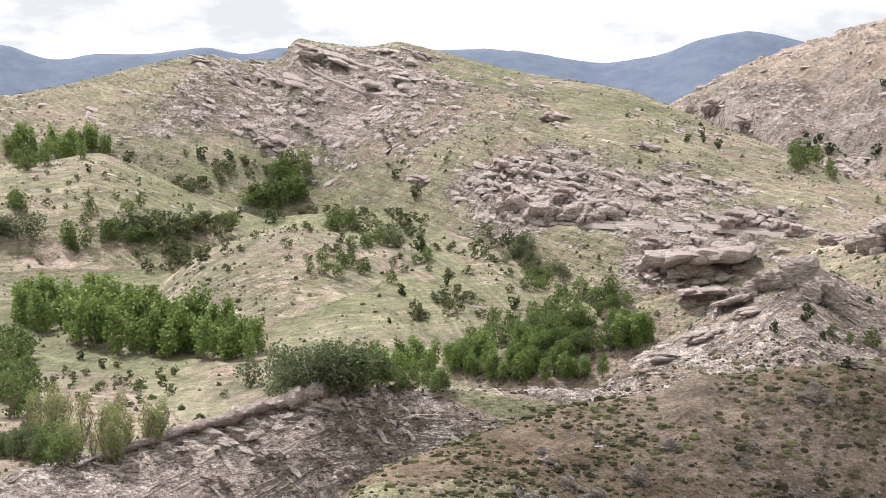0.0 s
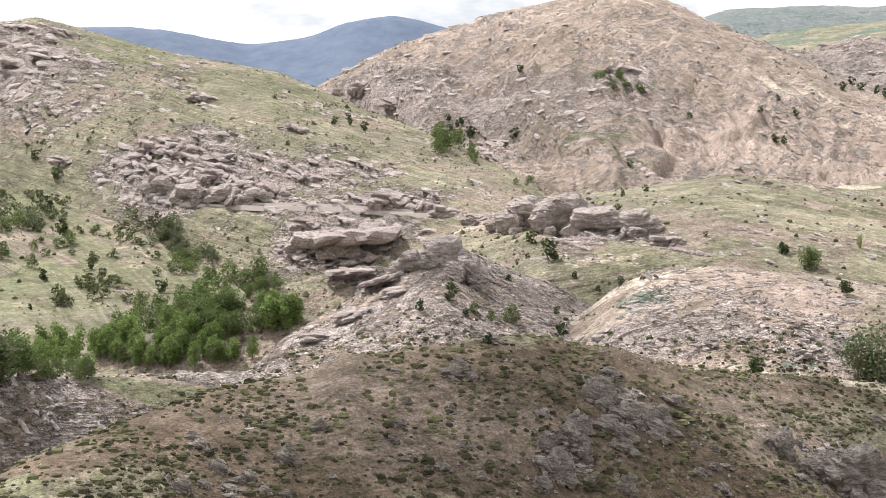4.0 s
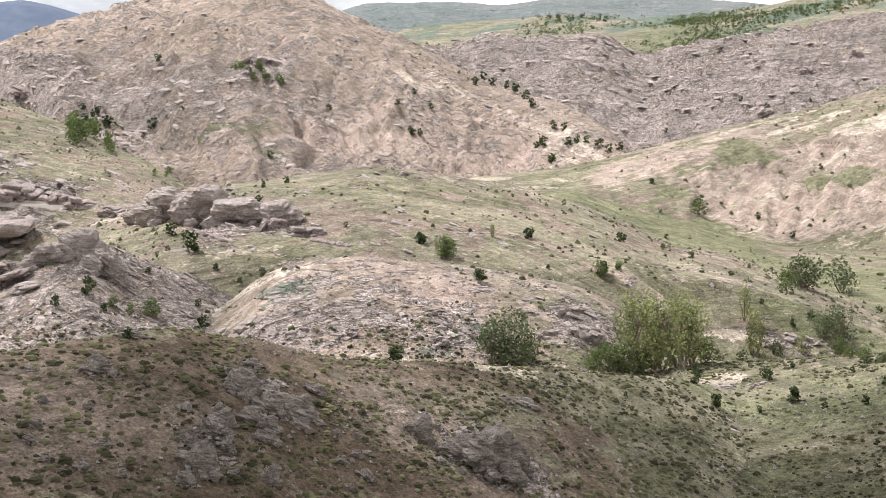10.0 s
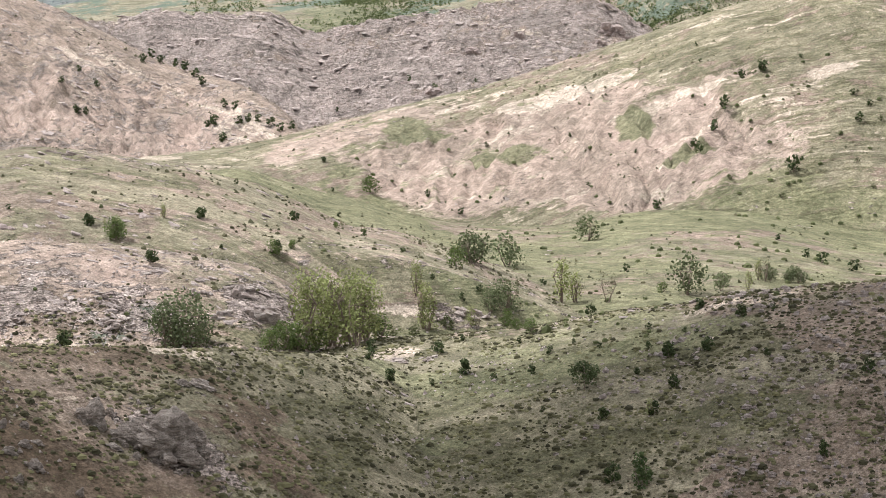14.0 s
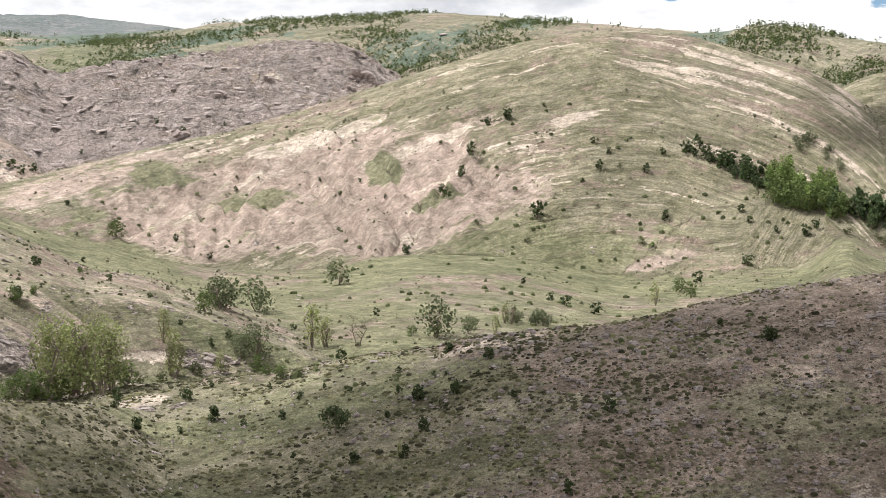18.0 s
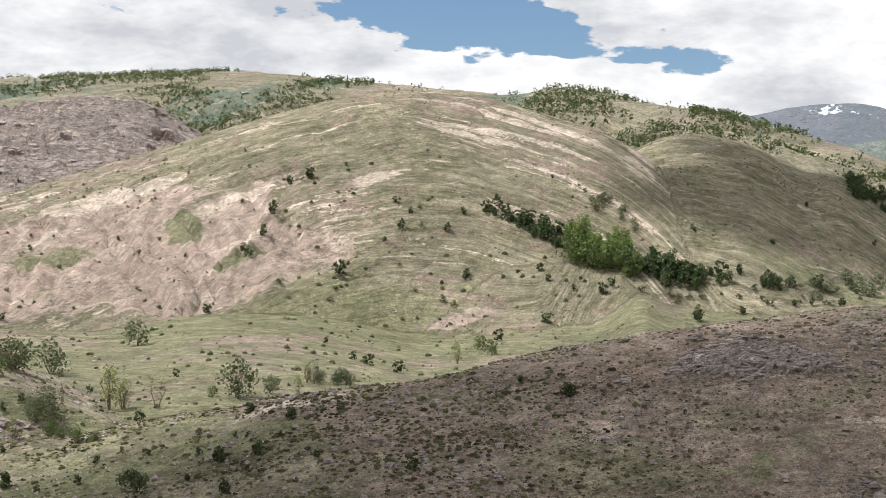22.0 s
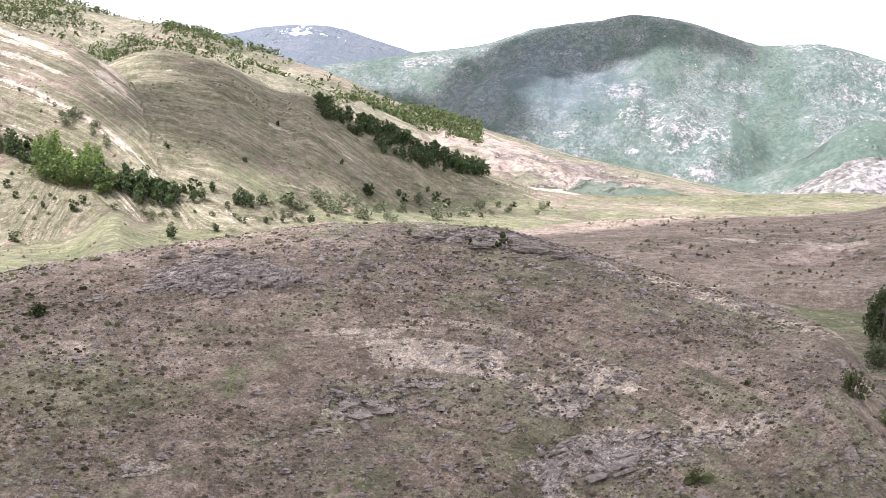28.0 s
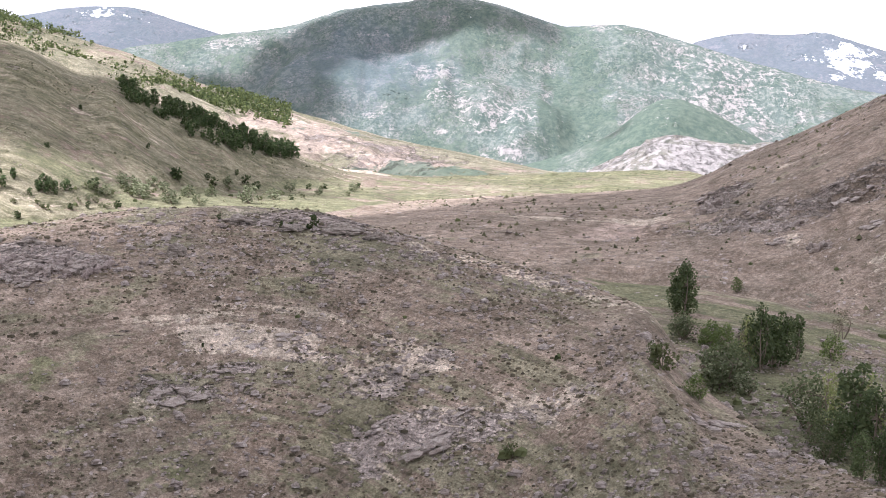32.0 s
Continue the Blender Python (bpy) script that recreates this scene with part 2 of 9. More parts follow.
    # bluish distance haze, painted into the colour of the far ranges
    haze = k.mix(k.span(far_mid, 0.35, 0.65), (0.095, 0.12, 0.175), (0.125, 0.152, 0.205))
    c = k.mix(k.attr("haze"), c, haze)
    c = k.mix(k.math("MULTIPLY", some("snow", 0.52, 0.62, (far_mid, 2.6), (far_fine, 0.8)), 0.9), c, (0.70, 0.71, 0.74))
    leafy = k.math("MULTIPLY", some("turf", 0.0, 0.6, (broad, 1.5)), calm)
    for size, lo, hi, strength in ((1.9, 0.12, 0.26, 0.5), (0.75, 0.10, 0.22, 0.6), (0.24, 0.06, 0.13, 0.5)):
        spots = k.span(k.cells(size), lo, hi, strength, 0.0)
        c = k.mix(k.math("MULTIPLY", spots, leafy), c, (0.085, 0.085, 0.045))
    n = k.bump(k.math("ADD", mid, k.math("MULTIPLY", bands, 0.6)), 2.2, 0.7)
    n = k.bump(k.math("MULTIPLY", k.attr("inner"), k.math("ADD", k.math("MULTIPLY", strips, 1.4), k.math("MULTIPLY", treads, 0.5))), 1.2, 0.8, n)
    n = k.bump(k.math("ADD", fine, k.math("MULTIPLY", grit, 0.4)), 0.55, 0.9, n)
    n = k.bump(k.math("MULTIPLY", k.math("ADD", k.math("ADD", beds, lines), k.math("ADD", k.span(crack, 0, 0.06), k.span(joints, 0, 0.05, 0.0, 2.0))), rocky), 0.55, 1.0, n)
    return k.done(c, n)


GROUND = ground_material()

# ---- land: ridges as (bearing, crest distance, crest height, foot distance, foot height) ----
RIDGES = {
    "near_knoll": [(-4.9, 90, 40, 68, 41.1), (-3.2, 94, 42.1, 71, 40.3), (1.7, 103, 43.8, 79, 38.2), (4.7, 109, 44.8, 84, 36.8), (8.6, 113, 45.4, 87, 35.9), (9.5, 114, 46.6, 87, 35.8), (11.1, 116, 46.3, 89, 35.4), (14.9, 119, 47.2, 92, 34.6), (17.1, 121, 47.1, 93, 34.1), (18.5, 123, 46.2, 94, 33.8), (20.4, 125, 45.7, 96, 33.3), (23.1, 129, 43.3, 99, 32.5), (30.8, 147, 40.5, 111, 29.3), (37.2, 173, 35.9, 124, 25.5), (40.4, 185, 31.8, 130, 23.9)],
    "rock_rib": [(-19.7, 131, 34.1, 118, 31.6), (-16.7, 135, 35, 122, 30.7), (-12.6, 141, 36.3, 127, 29.6), (-9.2, 146, 37.7, 131, 28.6), (-6.6, 150, 39, 134, 27.9), (-4.9, 152, 40.3, 136, 27.4), (-4, 154, 40.5, 137, 27.2), (-1.4, 157, 39.6, 139, 26.5), (1.9, 161, 39.1, 142, 25.8), (6, 165, 38.6, 146, 24.9), (7.9, 168, 37.8, 148, 24.4), (10.1, 170, 32.5, 150, 24)],
    "slab_spur": [(3.6, 190, 33.3, 165, 32), (6, 194, 34.8, 165, 32), (7.3, 200, 38.5, 165, 32), (8.6, 206, 40.2, 165, 32), (10.3, 214, 43.5, 165, 32), (12.5, 224, 48.7, 165, 32), (13.6, 229, 49.7, 165, 32), (14.7, 234, 47.7, 165, 32), (16, 235, 45.4, 165, 32), (18.2, 235, 41.9, 165, 32), (20.3, 235, 37.5, 165, 32), (22.5, 235, 33.2, 165, 32)],
    "boulder_dome": [(10.3, 300, 36.8, 240, 45.2), (12.5, 303, 43.6, 240, 44.5), (14, 304, 49.8, 240, 43.9), (16, 306, 52.7, 240, 44), (16.9, 307, 55.3, 240, 44.3), (18.6, 309, 56.7, 240, 44.9), (21.4, 311, 58.5, 240, 45.8), (24.1, 313, 60.8, 240, 45.2), (26.6, 314, 59.7, 240, 44.7), (29.1, 316, 57.6, 240, 44.3), (30, 317, 56.8, 240, 44.1), (32.2, 318, 53.5, 240, 43.8), (34.3, 320, 49.3, 240, 43.4), (36.4, 320, 43.5, 240, 43.1)],
    "pale_bench": [(13.8, 215, 33.3, 170, 28), (15.9, 215, 36.4, 170, 28), (18.7, 215, 40, 170, 28), (20.4, 215, 45.2, 170, 28), (22.4, 215, 47.3, 170, 28), (24.4, 215, 48.1, 170, 28), (26.8, 215, 46.9, 170, 28), (28.9, 215, 46.1, 170, 28), (32.2, 215, 43.8, 170, 28), (33.7, 215, 41.5, 170, 28), (35.2, 215, 36.7, 170, 28), (37.5, 215, 32.1, 170, 28)],
    "meadow": [(21.3, 403, 46.1, 150, 30), (27.8, 421, 53.6, 150, 30), (32.1, 432, 54.4, 150, 30), (34.8, 440, 47.5, 150, 30), (40, 437, 38.7, 150, 30), (44.2, 434, 37.6, 150, 30), (47.9, 431, 41.7, 150, 30), (51.8, 430, 41.9, 157, 30), (56.1, 432, 36.5, 175, 30), (63.3, 468, 42.7, 190, 30), (64.6, 477, 54.6, 190, 30), (65.4, 487, 48.6, 190, 30), (69.7, 555, 49.3, 190, 30), (73.1, 609, 57.6, 190, 30), (81.8, 645, 52.6, 190, 30), (86, 647, 52, 190, 30), (89.8, 650, 53.8, 190, 30), (93.5, 650, 54.4, 190, 30)],
    "left_valley": [(-22.4, 471, 48.3, 217, 21.8), (-16.6, 474, 51.2, 220, 23.7), (-12.5, 476, 51, 222, 22.7), (-7.9, 479, 51.7, 225, 25.1), (-4, 474, 55.3, 228, 29.6), (-1.8, 461, 55.5, 229, 29.7), (1.4, 417, 47.2, 230, 29.9), (4.7, 361, 36.6, 230, 30.2), (7.9, 324, 28.2, 230, 29.1), (11.1, 300, 22.9, 230, 28.1)],
    "round_knoll": [(-12.1, 400, 28.6, 330, 29.2), (-10.6, 406, 37.1, 329, 33.4), (-9.4, 411, 44.4, 328, 32.3), (-7.7, 419, 48.8, 327, 29.5), (-5.7, 427, 52.3, 326, 27.1), (-4, 427, 49.8, 325, 25.9), (-1.8, 420, 44.7, 324, 24.9), (0.3, 414, 43.3, 323, 24.2), (1.9, 409, 45.6, 322, 27.8), (3.6, 404, 38.4, 321, 27.9), (4.9, 400, 31, 320, 26.2), (6, 400, 22, 320, 24.7)],
    "grove_hill": [(-22.4, 537, 69.2, 440, 52.1), (-16.6, 532, 71.4, 440, 53.4), (-14.5, 530, 72.4, 440, 52.6), (-13.1, 528, 75.4, 440, 52), (-11.9, 527, 71.5, 440, 51.3), (-10, 525, 63.7, 440, 50.3), (-7.9, 523, 55.9, 440, 49.2), (-6.2, 521, 50, 440, 48.2)],
    "tilted_ridge": [(-22.3, 738, 90.8, 619, 77.2), (-16.5, 732, 106.3, 616, 79.9), (-13.9, 730, 115.5, 614, 79.1), (-11.4, 728, 122.6, 613, 78.4), (-9.3, 726, 128.8, 612, 76.7), (-7.6, 724, 125.4, 611, 74.7), (-6.1, 723, 126.3, 611, 72.9), (-5.7, 722, 136.9, 610, 72.3), (-4.8, 722, 134.8, 607, 71.2), (-3.1, 720, 131.5, 576, 65.7), (-1.8, 711, 133.7, 553, 61.9), (0.3, 696, 126.6, 515, 51.4), (3.6, 672, 114.3, 466, 33.1), (7.3, 645, 105.2, 424, 19.5), (8.3, 636, 99.8, 420, 19.2), (10.4, 609, 89.1, 411, 18.8), (13, 574, 76.7, 400, 18.5), (16, 533, 63.4, 387, 18.6), (17.3, 516, 55.5, 382, 19.2), (19, 493, 44.5, 374, 20), (20.3, 480, 35.9, 370, 20.5)],
    "pink_hill": [(5.7, 1000, 101.3, 740, 78.6), (8.5, 998, 119.8, 737, 75.6), (10, 993, 134.2, 730, 71.8), (11.7, 988, 148.2, 721, 67.5), (13.2, 983, 156.5, 714, 63.9), (15.8, 974, 168.2, 701, 57.6), (18.5, 965, 177.6, 688, 56.4), (19.4, 962, 182.2, 683, 58.4), (19.9, 960, 183.2, 681, 59.4), (20.9, 950, 179.6, 675, 58.4), (22.4, 934, 166.8, 666, 56.3), (23.2, 924, 158.6, 661, 55.2), (25.6, 898, 140.5, 646, 53.5), (27.2, 881, 126.4, 637, 53.3), (28.5, 867, 114, 629, 53.2), (30.2, 844, 103, 618, 53), (32.1, 786, 94.7, 599, 53), (33.4, 748, 82.6, 586, 52.9), (34.3, 722, 72.4, 577, 52.9), (35.5, 700, 55.1, 565, 52.9)],
    "far_scarp": [(23.5, 1300, 162.6, 980, 67.6), (25.6, 1289, 166.8, 974, 67.5), (27.2, 1280, 168.5, 968, 68.2), (29.1, 1267, 179.3, 960, 69.8), (31.2, 1253, 173.1, 952, 71.5), (33.2, 1241, 176.2, 945, 73), (34.8, 1230, 156.7, 938, 74.3), (36.9, 1217, 165.9, 930, 80.8), (39.9, 1197, 170.5, 918, 90.7), (43.1, 1177, 179.1, 906, 86.7), (45, 1164, 178.8, 899, 80.2), (46.5, 1155, 165.4, 893, 75.2), (48.2, 1144, 145.5, 886, 69.5), (50, 1132, 113.1, 879, 63.8), (51.7, 1121, 78.9, 873, 58.2)],
    "wooded_ridge": [(23.5, 1900, 227.8, 1350, 121.3), (25.6, 1880, 236.9, 1335, 120.6), (30.8, 1815, 242.8, 1286, 131.1), (32.7, 1791, 242.6, 1268, 135.4), (34.8, 1764, 235.6, 1248, 140.1), (44.8, 1572, 244.9, 1104, 126.2), (49.5, 1446, 235.5, 1010, 118.6), (56, 1276, 206.3, 885, 108.9), (59.7, 1191, 189.2, 832, 103.6), (60.5, 1171, 188.6, 819, 102.3), (61.1, 1157, 192.2, 810, 101.5), (63.4, 1103, 180.2, 776, 98.3), (64.2, 1086, 172.7, 766, 97.4), (67.9, 999, 151.3, 711, 84.2), (73, 920, 121.5, 672, 77.7), (75.2, 898, 103.7, 666, 72), (81.7, 833, 73.4, 649, 58.8), (86, 800, 59.7, 640, 54.8), (89.8, 800, 50.3, 640, 51.3)],
    "great_hill": [(29, 520, 58, 455, 55.8), (31.9, 520, 61, 455, 51.9), (34.8, 520, 67.3, 453, 47.9), (41, 544, 82.2, 445, 37.9), (45.2, 560, 96.2, 440, 38.2), (49.5, 560, 109.4, 437, 41.5), (52.8, 560, 118.2, 435, 40.5), (55.6, 560, 122.1, 433, 37.1), (58.2, 560, 120.4, 431, 37.6), (61.1, 553, 111.8, 431, 39.8), (62.4, 544, 106.8, 432, 41.9), (63.5, 537, 101.9, 433, 43.7), (64.6, 530, 95.5, 435, 45.5), (65.6, 522, 86.1, 436, 45.6), (66.7, 509, 74.9, 437, 45.5), (67.8, 493, 62.4, 438, 45.5)],
    "shaded_shoulder": [(61.1, 580, 62.6, 450, 56.9), (62.2, 580, 80.3, 450, 56.5), (63.3, 581, 92.4, 450, 56.2), (64.2, 584, 100.2, 452, 55.9), (65.1, 586, 104.1, 453, 55.6), (65.7, 588, 106.7, 454, 55.4), (66.5, 590, 107.7, 455, 55.1), (67.1, 592, 106.4, 456, 55.2), (68.6, 596, 104.2, 458, 55.7), (70.9, 604, 92.5, 473, 56.4), (71.7, 607, 94.5, 486, 56.7), (73.1, 612, 84.1, 506, 57), (75.2, 621, 75.5, 538, 56), (78.7, 635, 61.9, 591, 54), (80.9, 640, 53.7, 610, 52.9)],
    "near_hill": [(37.8, 189, 36.1, 131, 23.6), (43, 185, 37.9, 129, 24.1), (46.9, 182, 40.6, 128, 24.5), (49.6, 179, 41.7, 126, 25), (50.2, 178, 43, 126, 25.2), (56.2, 174, 45.2, 122, 26.1), (61.3, 180, 48.8, 124, 25.6), (68.8, 186, 52.4, 126, 24.9), (73.1, 188, 53.9, 128, 24.5), (76.3, 189, 54.4, 129, 24.1), (79.6, 187, 53.5, 128, 24.6), (81.8, 182, 51.8, 124, 25.5), (83.4, 178, 50.5, 121, 26.3), (85, 175, 49.5, 119, 26.9), (88.5, 168, 47.0, 114, 28.3), (90.9, 160, 45.6, 109, 29.7), (92.3, 153, 44.8, 105, 30.9), (93.3, 148, 41.2, 102, 31.8), (94.4, 143, 37.8, 101, 32.1), (97.3, 128, 35.5, 91, 34.7), (101, 106, 37, 77, 38.5), (102.9, 100, 36.3, 74, 39.5)],
    "ravine": [(84.2, 250, 38.9, 135, 29.9), (88.5, 249, 41, 135, 30.1), (90.9, 247, 39.5, 133, 30.5), (95, 242, 38.4, 131, 31.1), (99.2, 237, 35.7, 128, 31.8), (102.7, 233, 33.2, 126, 32.4), (107.3, 230, 30.2, 125, 32.6)],
    "east_slope": [(78.6, 420, 43.2, 300, 38), (80.7, 425, 45.7, 300, 38), (83.8, 435, 47.8, 300, 38), (86.6, 440, 49.3, 305, 37.5), (89.2, 445, 50.1, 310, 37.3), (92.2, 443, 51.1, 305, 37.8), (93.9, 441, 53.6, 297, 36.8), (96, 437, 61.7, 290, 34.2), (98.1, 432, 68.1, 283, 31.7), (100.1, 426, 74.6, 276, 29.5), (102.5, 420, 82, 268, 27.4), (106.9, 408, 92.5, 260, 22.2)],
    "green_mountain": [(68.1, 2700, 152, 2080, -60), (72.4, 2700, 255.5, 2080, -60), (76.5, 2700, 281.3, 2080, -60), (78.6, 2700, 296.1, 2080, -60), (80.5, 2700, 325.5, 2080, -60), (82.4, 2700, 342.3, 2080, -60), (84.3, 2700, 354.6, 2080, -60), (85.8, 2700, 340, 2080, -60), (86.4, 2700, 338.8, 2080, -60), (89.1, 2700, 293.3, 2080, -60), (91.2, 2700, 298.4, 2080, -60), (93.4, 2700, 268.1, 2080, -60), (95.9, 2700, 227.7, 2080, -60), (99.1, 2700, 187.3, 2080, -60), (102.5, 2700, 152.4, 2080, -60), (107, 2700, 113.6, 2080, -60)],
    "mountain_spur": [(84.2, 2000, 20.8, 1620, -60), (88.5, 2000, 59.8, 1620, -60), (90.7, 2000, 86.7, 1620, -60), (91.9, 2000, 124.5, 1620, -60), (92.8, 2000, 138.8, 1620, -60), (93.6, 2000, 135.9, 1620, -60), (94.9, 2000, 109.9, 1620, -60), (96.2, 2000, 84.1, 1620, -60), (99.1, 2000, 47.7, 1620, -60)],
    "pale_spur": [(86.3, 1500, 25.3, 1200, -60), (89.6, 1500, 41.9, 1200, -60), (91.3, 1500, 66, 1200, -60), (92.8, 1500, 85.4, 1200, -60), (94.1, 1500, 77.7, 1200, -60), (95.4, 1500, 71.2, 1200, -60), (97, 1500, 73.7, 1200, -60), (100.2, 1500, 56.5, 1200, -60)],
    "snow_range": [(64.6, 4100, 369.1, 3300, -60), (68.1, 4100, 433.8, 3300, -60), (70.2, 4100, 459, 3300, -60), (71.3, 4100, 466.9, 3300, -60), (73, 4100, 460.2, 3300, -60), (74.8, 4100, 424, 3300, -60), (76.1, 4100, 394.6, 3300, -60), (78.4, 4100, 342.7, 3300, -60), (91.7, 4100, 307.3, 3300, -60), (94.2, 4100, 375.8, 3300, -60), (95.7, 4100, 398, 3300, -60), (97.6, 4100, 387.9, 3300, -60), (98.4, 4100, 396.3, 3300, -60), (100.7, 4100, 342.3, 3300, -60), (102.4, 4100, 311.3, 3300, -60), (105, 4100, 316.4, 3300, -60)],
    "blue_range": [(-22.3, 3800, 444.1, 2700, -60), (-16.5, 3800, 430.6, 2700, -60), (-15.3, 3800, 405.2, 2700, -60), (-14.5, 3800, 392.6, 2700, -60), (-13.1, 3800, 415.6, 2700, -60), (-11.6, 3800, 409.1, 2700, -60), (-8.9, 3800, 436.2, 2700, -60), (-7.4, 3800, 413.5, 2700, -60), (-6.4, 3800, 437, 2700, -60), (-4, 3800, 417, 2700, -60), (0.3, 3800, 429.3, 2700, -60), (1.4, 3800, 435, 2700, -60), (3.6, 3800, 422.9, 2700, -60), (6, 3800, 391.7, 2700, -60), (8.5, 3800, 421, 2700, -60), (9.8, 3800, 460.6, 2700, -60), (11.7, 3800, 470.8, 2700, -60), (13, 3800, 453.9, 2700, -60), (13.6, 3800, 442.6, 2700, -60), (15.1, 3800, 428.2, 2700, -60)],
    "hazy_range": [(22.4, 3000, 347.4, 2000, -20), (23.7, 3000, 385.2, 2000, -20), (26.1, 3000, 393.3, 2000, -20), (26.9, 3000, 396.5, 2000, -20), (29.5, 3000, 387.2, 2000, -20), (31.2, 3000, 400, 2000, -20), (35.3, 3000, 402.9, 2000, -20), (39, 3000, 386.9, 2000, -20), (41.8, 3000, 355.1, 2000, -20)],
}


def grid_noise(x, y, seed):
    """Smooth gradient noise over the plan, about -1 to 1."""
    xi, yi = np.floor(x).astype(np.int64), np.floor(y).astype(np.int64)
    fx, fy = x - xi, y - yi
    u, v = fx * fx * fx * (fx * (fx * 6 - 15) + 10), fy * fy * fy * (fy * (fy * 6 - 15) + 10)

    def corner(i, j, dx, dy):
        h = (i * 374761393 + j * 668265263 + seed * 974634777) & 0x7FFFFFFF
        h = ((h ^ (h >> 13)) * 1274126177) & 0x7FFFFFFF
        a = ((h ^ (h >> 16)) & 1023) * (2 * np.pi / 1024)
        return np.cos(a) * dx + np.sin(a) * dy
    a, b = corner(xi, yi, fx, fy), corner(xi + 1, yi, fx - 1, fy)
    c, d = corner(xi, yi + 1, fx, fy - 1), corner(xi + 1, yi + 1, fx - 1, fy - 1)
    return 1.5 * ((a + (b - a) * u) * (1 - v) + (c + (d - c) * u) * v)


def fractal(x, y, size, octaves, seed, ridged=False):
    out, amp = 0.0, 1.0
    for o in range(octaves):
        n = grid_noise(x / size, y / size, seed + o)
        out = out + amp * ((0.5 - np.abs(n)) * 2 if ridged else n)
        size, amp = size / 2.1, amp * 0.5
    return out


def ridge_tables():
    fine = np.arange(-30.0, 130.0, 0.05)
    tables = {}
    for name, rows in RIDGES.items():
        a = np.array(rows, float)
        kernel = np.exp(-0.5 * (np.arange(-20, 21) / (4.0 if name in SHARP else 9.0)) ** 2)
        kernel /= kernel.sum()
        cols = []
        for k in (1, 2, 3, 4):
            c = np.interp(fine, a[:, 0], a[:, k])
            cols.append(np.convolve(np.pad(c, 20, mode="edge"), kernel, "valid"))
        tables[name] = (a[0, 0], a[-1, 0], cols)
    return fine, tables


SHARP = {"tilted_ridge", "slab_spur", "rock_rib", "boulder_dome"}
FINE, TABLES = ridge_tables()


def land(x, y):
    """Height of the ground at plan places x, y (arrays), the ridge it belongs to, and 0 to 1 away from the lines where ridges meet. Bearings run clockwise from +y round the standing point."""
    r = np.hypot(x, y)
    az = np.degrees(np.arctan2(x, y))
    az = np.where(az < -120, az + 360, az)
    near = 58.4 - 0.36 * np.maximum(r - 2, 0)
    z = np.where(r < 130, near, -1e3)
    z = np.maximum(z, 24.0 - 0.022 * np.maximum(r - 300, 0) - 20 * np.clip((r - 900) / 900, 0, 1))
    best, second, who = z.copy(), np.full(x.shape, -1e3), np.full(x.shape, -1)
    for i, (name, (a0, a1, (rc, zc, rf, zf))) in enumerate(TABLES.items()):
        aa = np.clip(az, a0, a1)
        c, h, f, g = (np.interp(aa, FINE, col) for col in (rc, zc, rf, zf))
        u = (r - f) / (c - f)
        p = PROFILE.get(name, 1.5)
        v = np.clip(u, 0, 1)
        rise = 1 - (1 - v) ** p if p >= 1 else v ** (1 / p)
        d = np.maximum(r - c, 0)
        q = g + (h - g) * rise - 0.45 * d * d / (d + 0.03 * c) - 0.6 * np.maximum(f - r, 0)
        over = np.maximum(np.maximum(a0 - az, az - a1), 0)
        side = r * np.radians(over)
        q = q - 0.4 * side * side / (side + 0.04 * c)
        k = 0.3 + 0.005 * np.minimum(r, 1500)
        who = np.where(q > best, i, who)
        second = np.maximum(second, np.minimum(q, best))
        best = np.maximum(best, q)
        m = np.clip(0.5 + 0.5 * (q - z) / k, 0, 1)
        z = z + (q - z) * m + k * m * (1 - m)
    return z, who, np.clip((best - second) / (1.0 + 0.008 * r), 0, 1)


PROFILE = {"meadow": 0.8, "left_valley": 0.45, "ravine": 1.0, "great_hill": 1.35, "green_mountain": 1.1, "snow_range": 1.0, "blue_range": 1.1,
           "far_scarp": 1.2, "wooded_ridge": 1.2, "pale_bench": 1.8, "near_knoll": 1.3, "near_hill": 1.35, "rock_rib": 1.4}
NAMES = list(RIDGES)

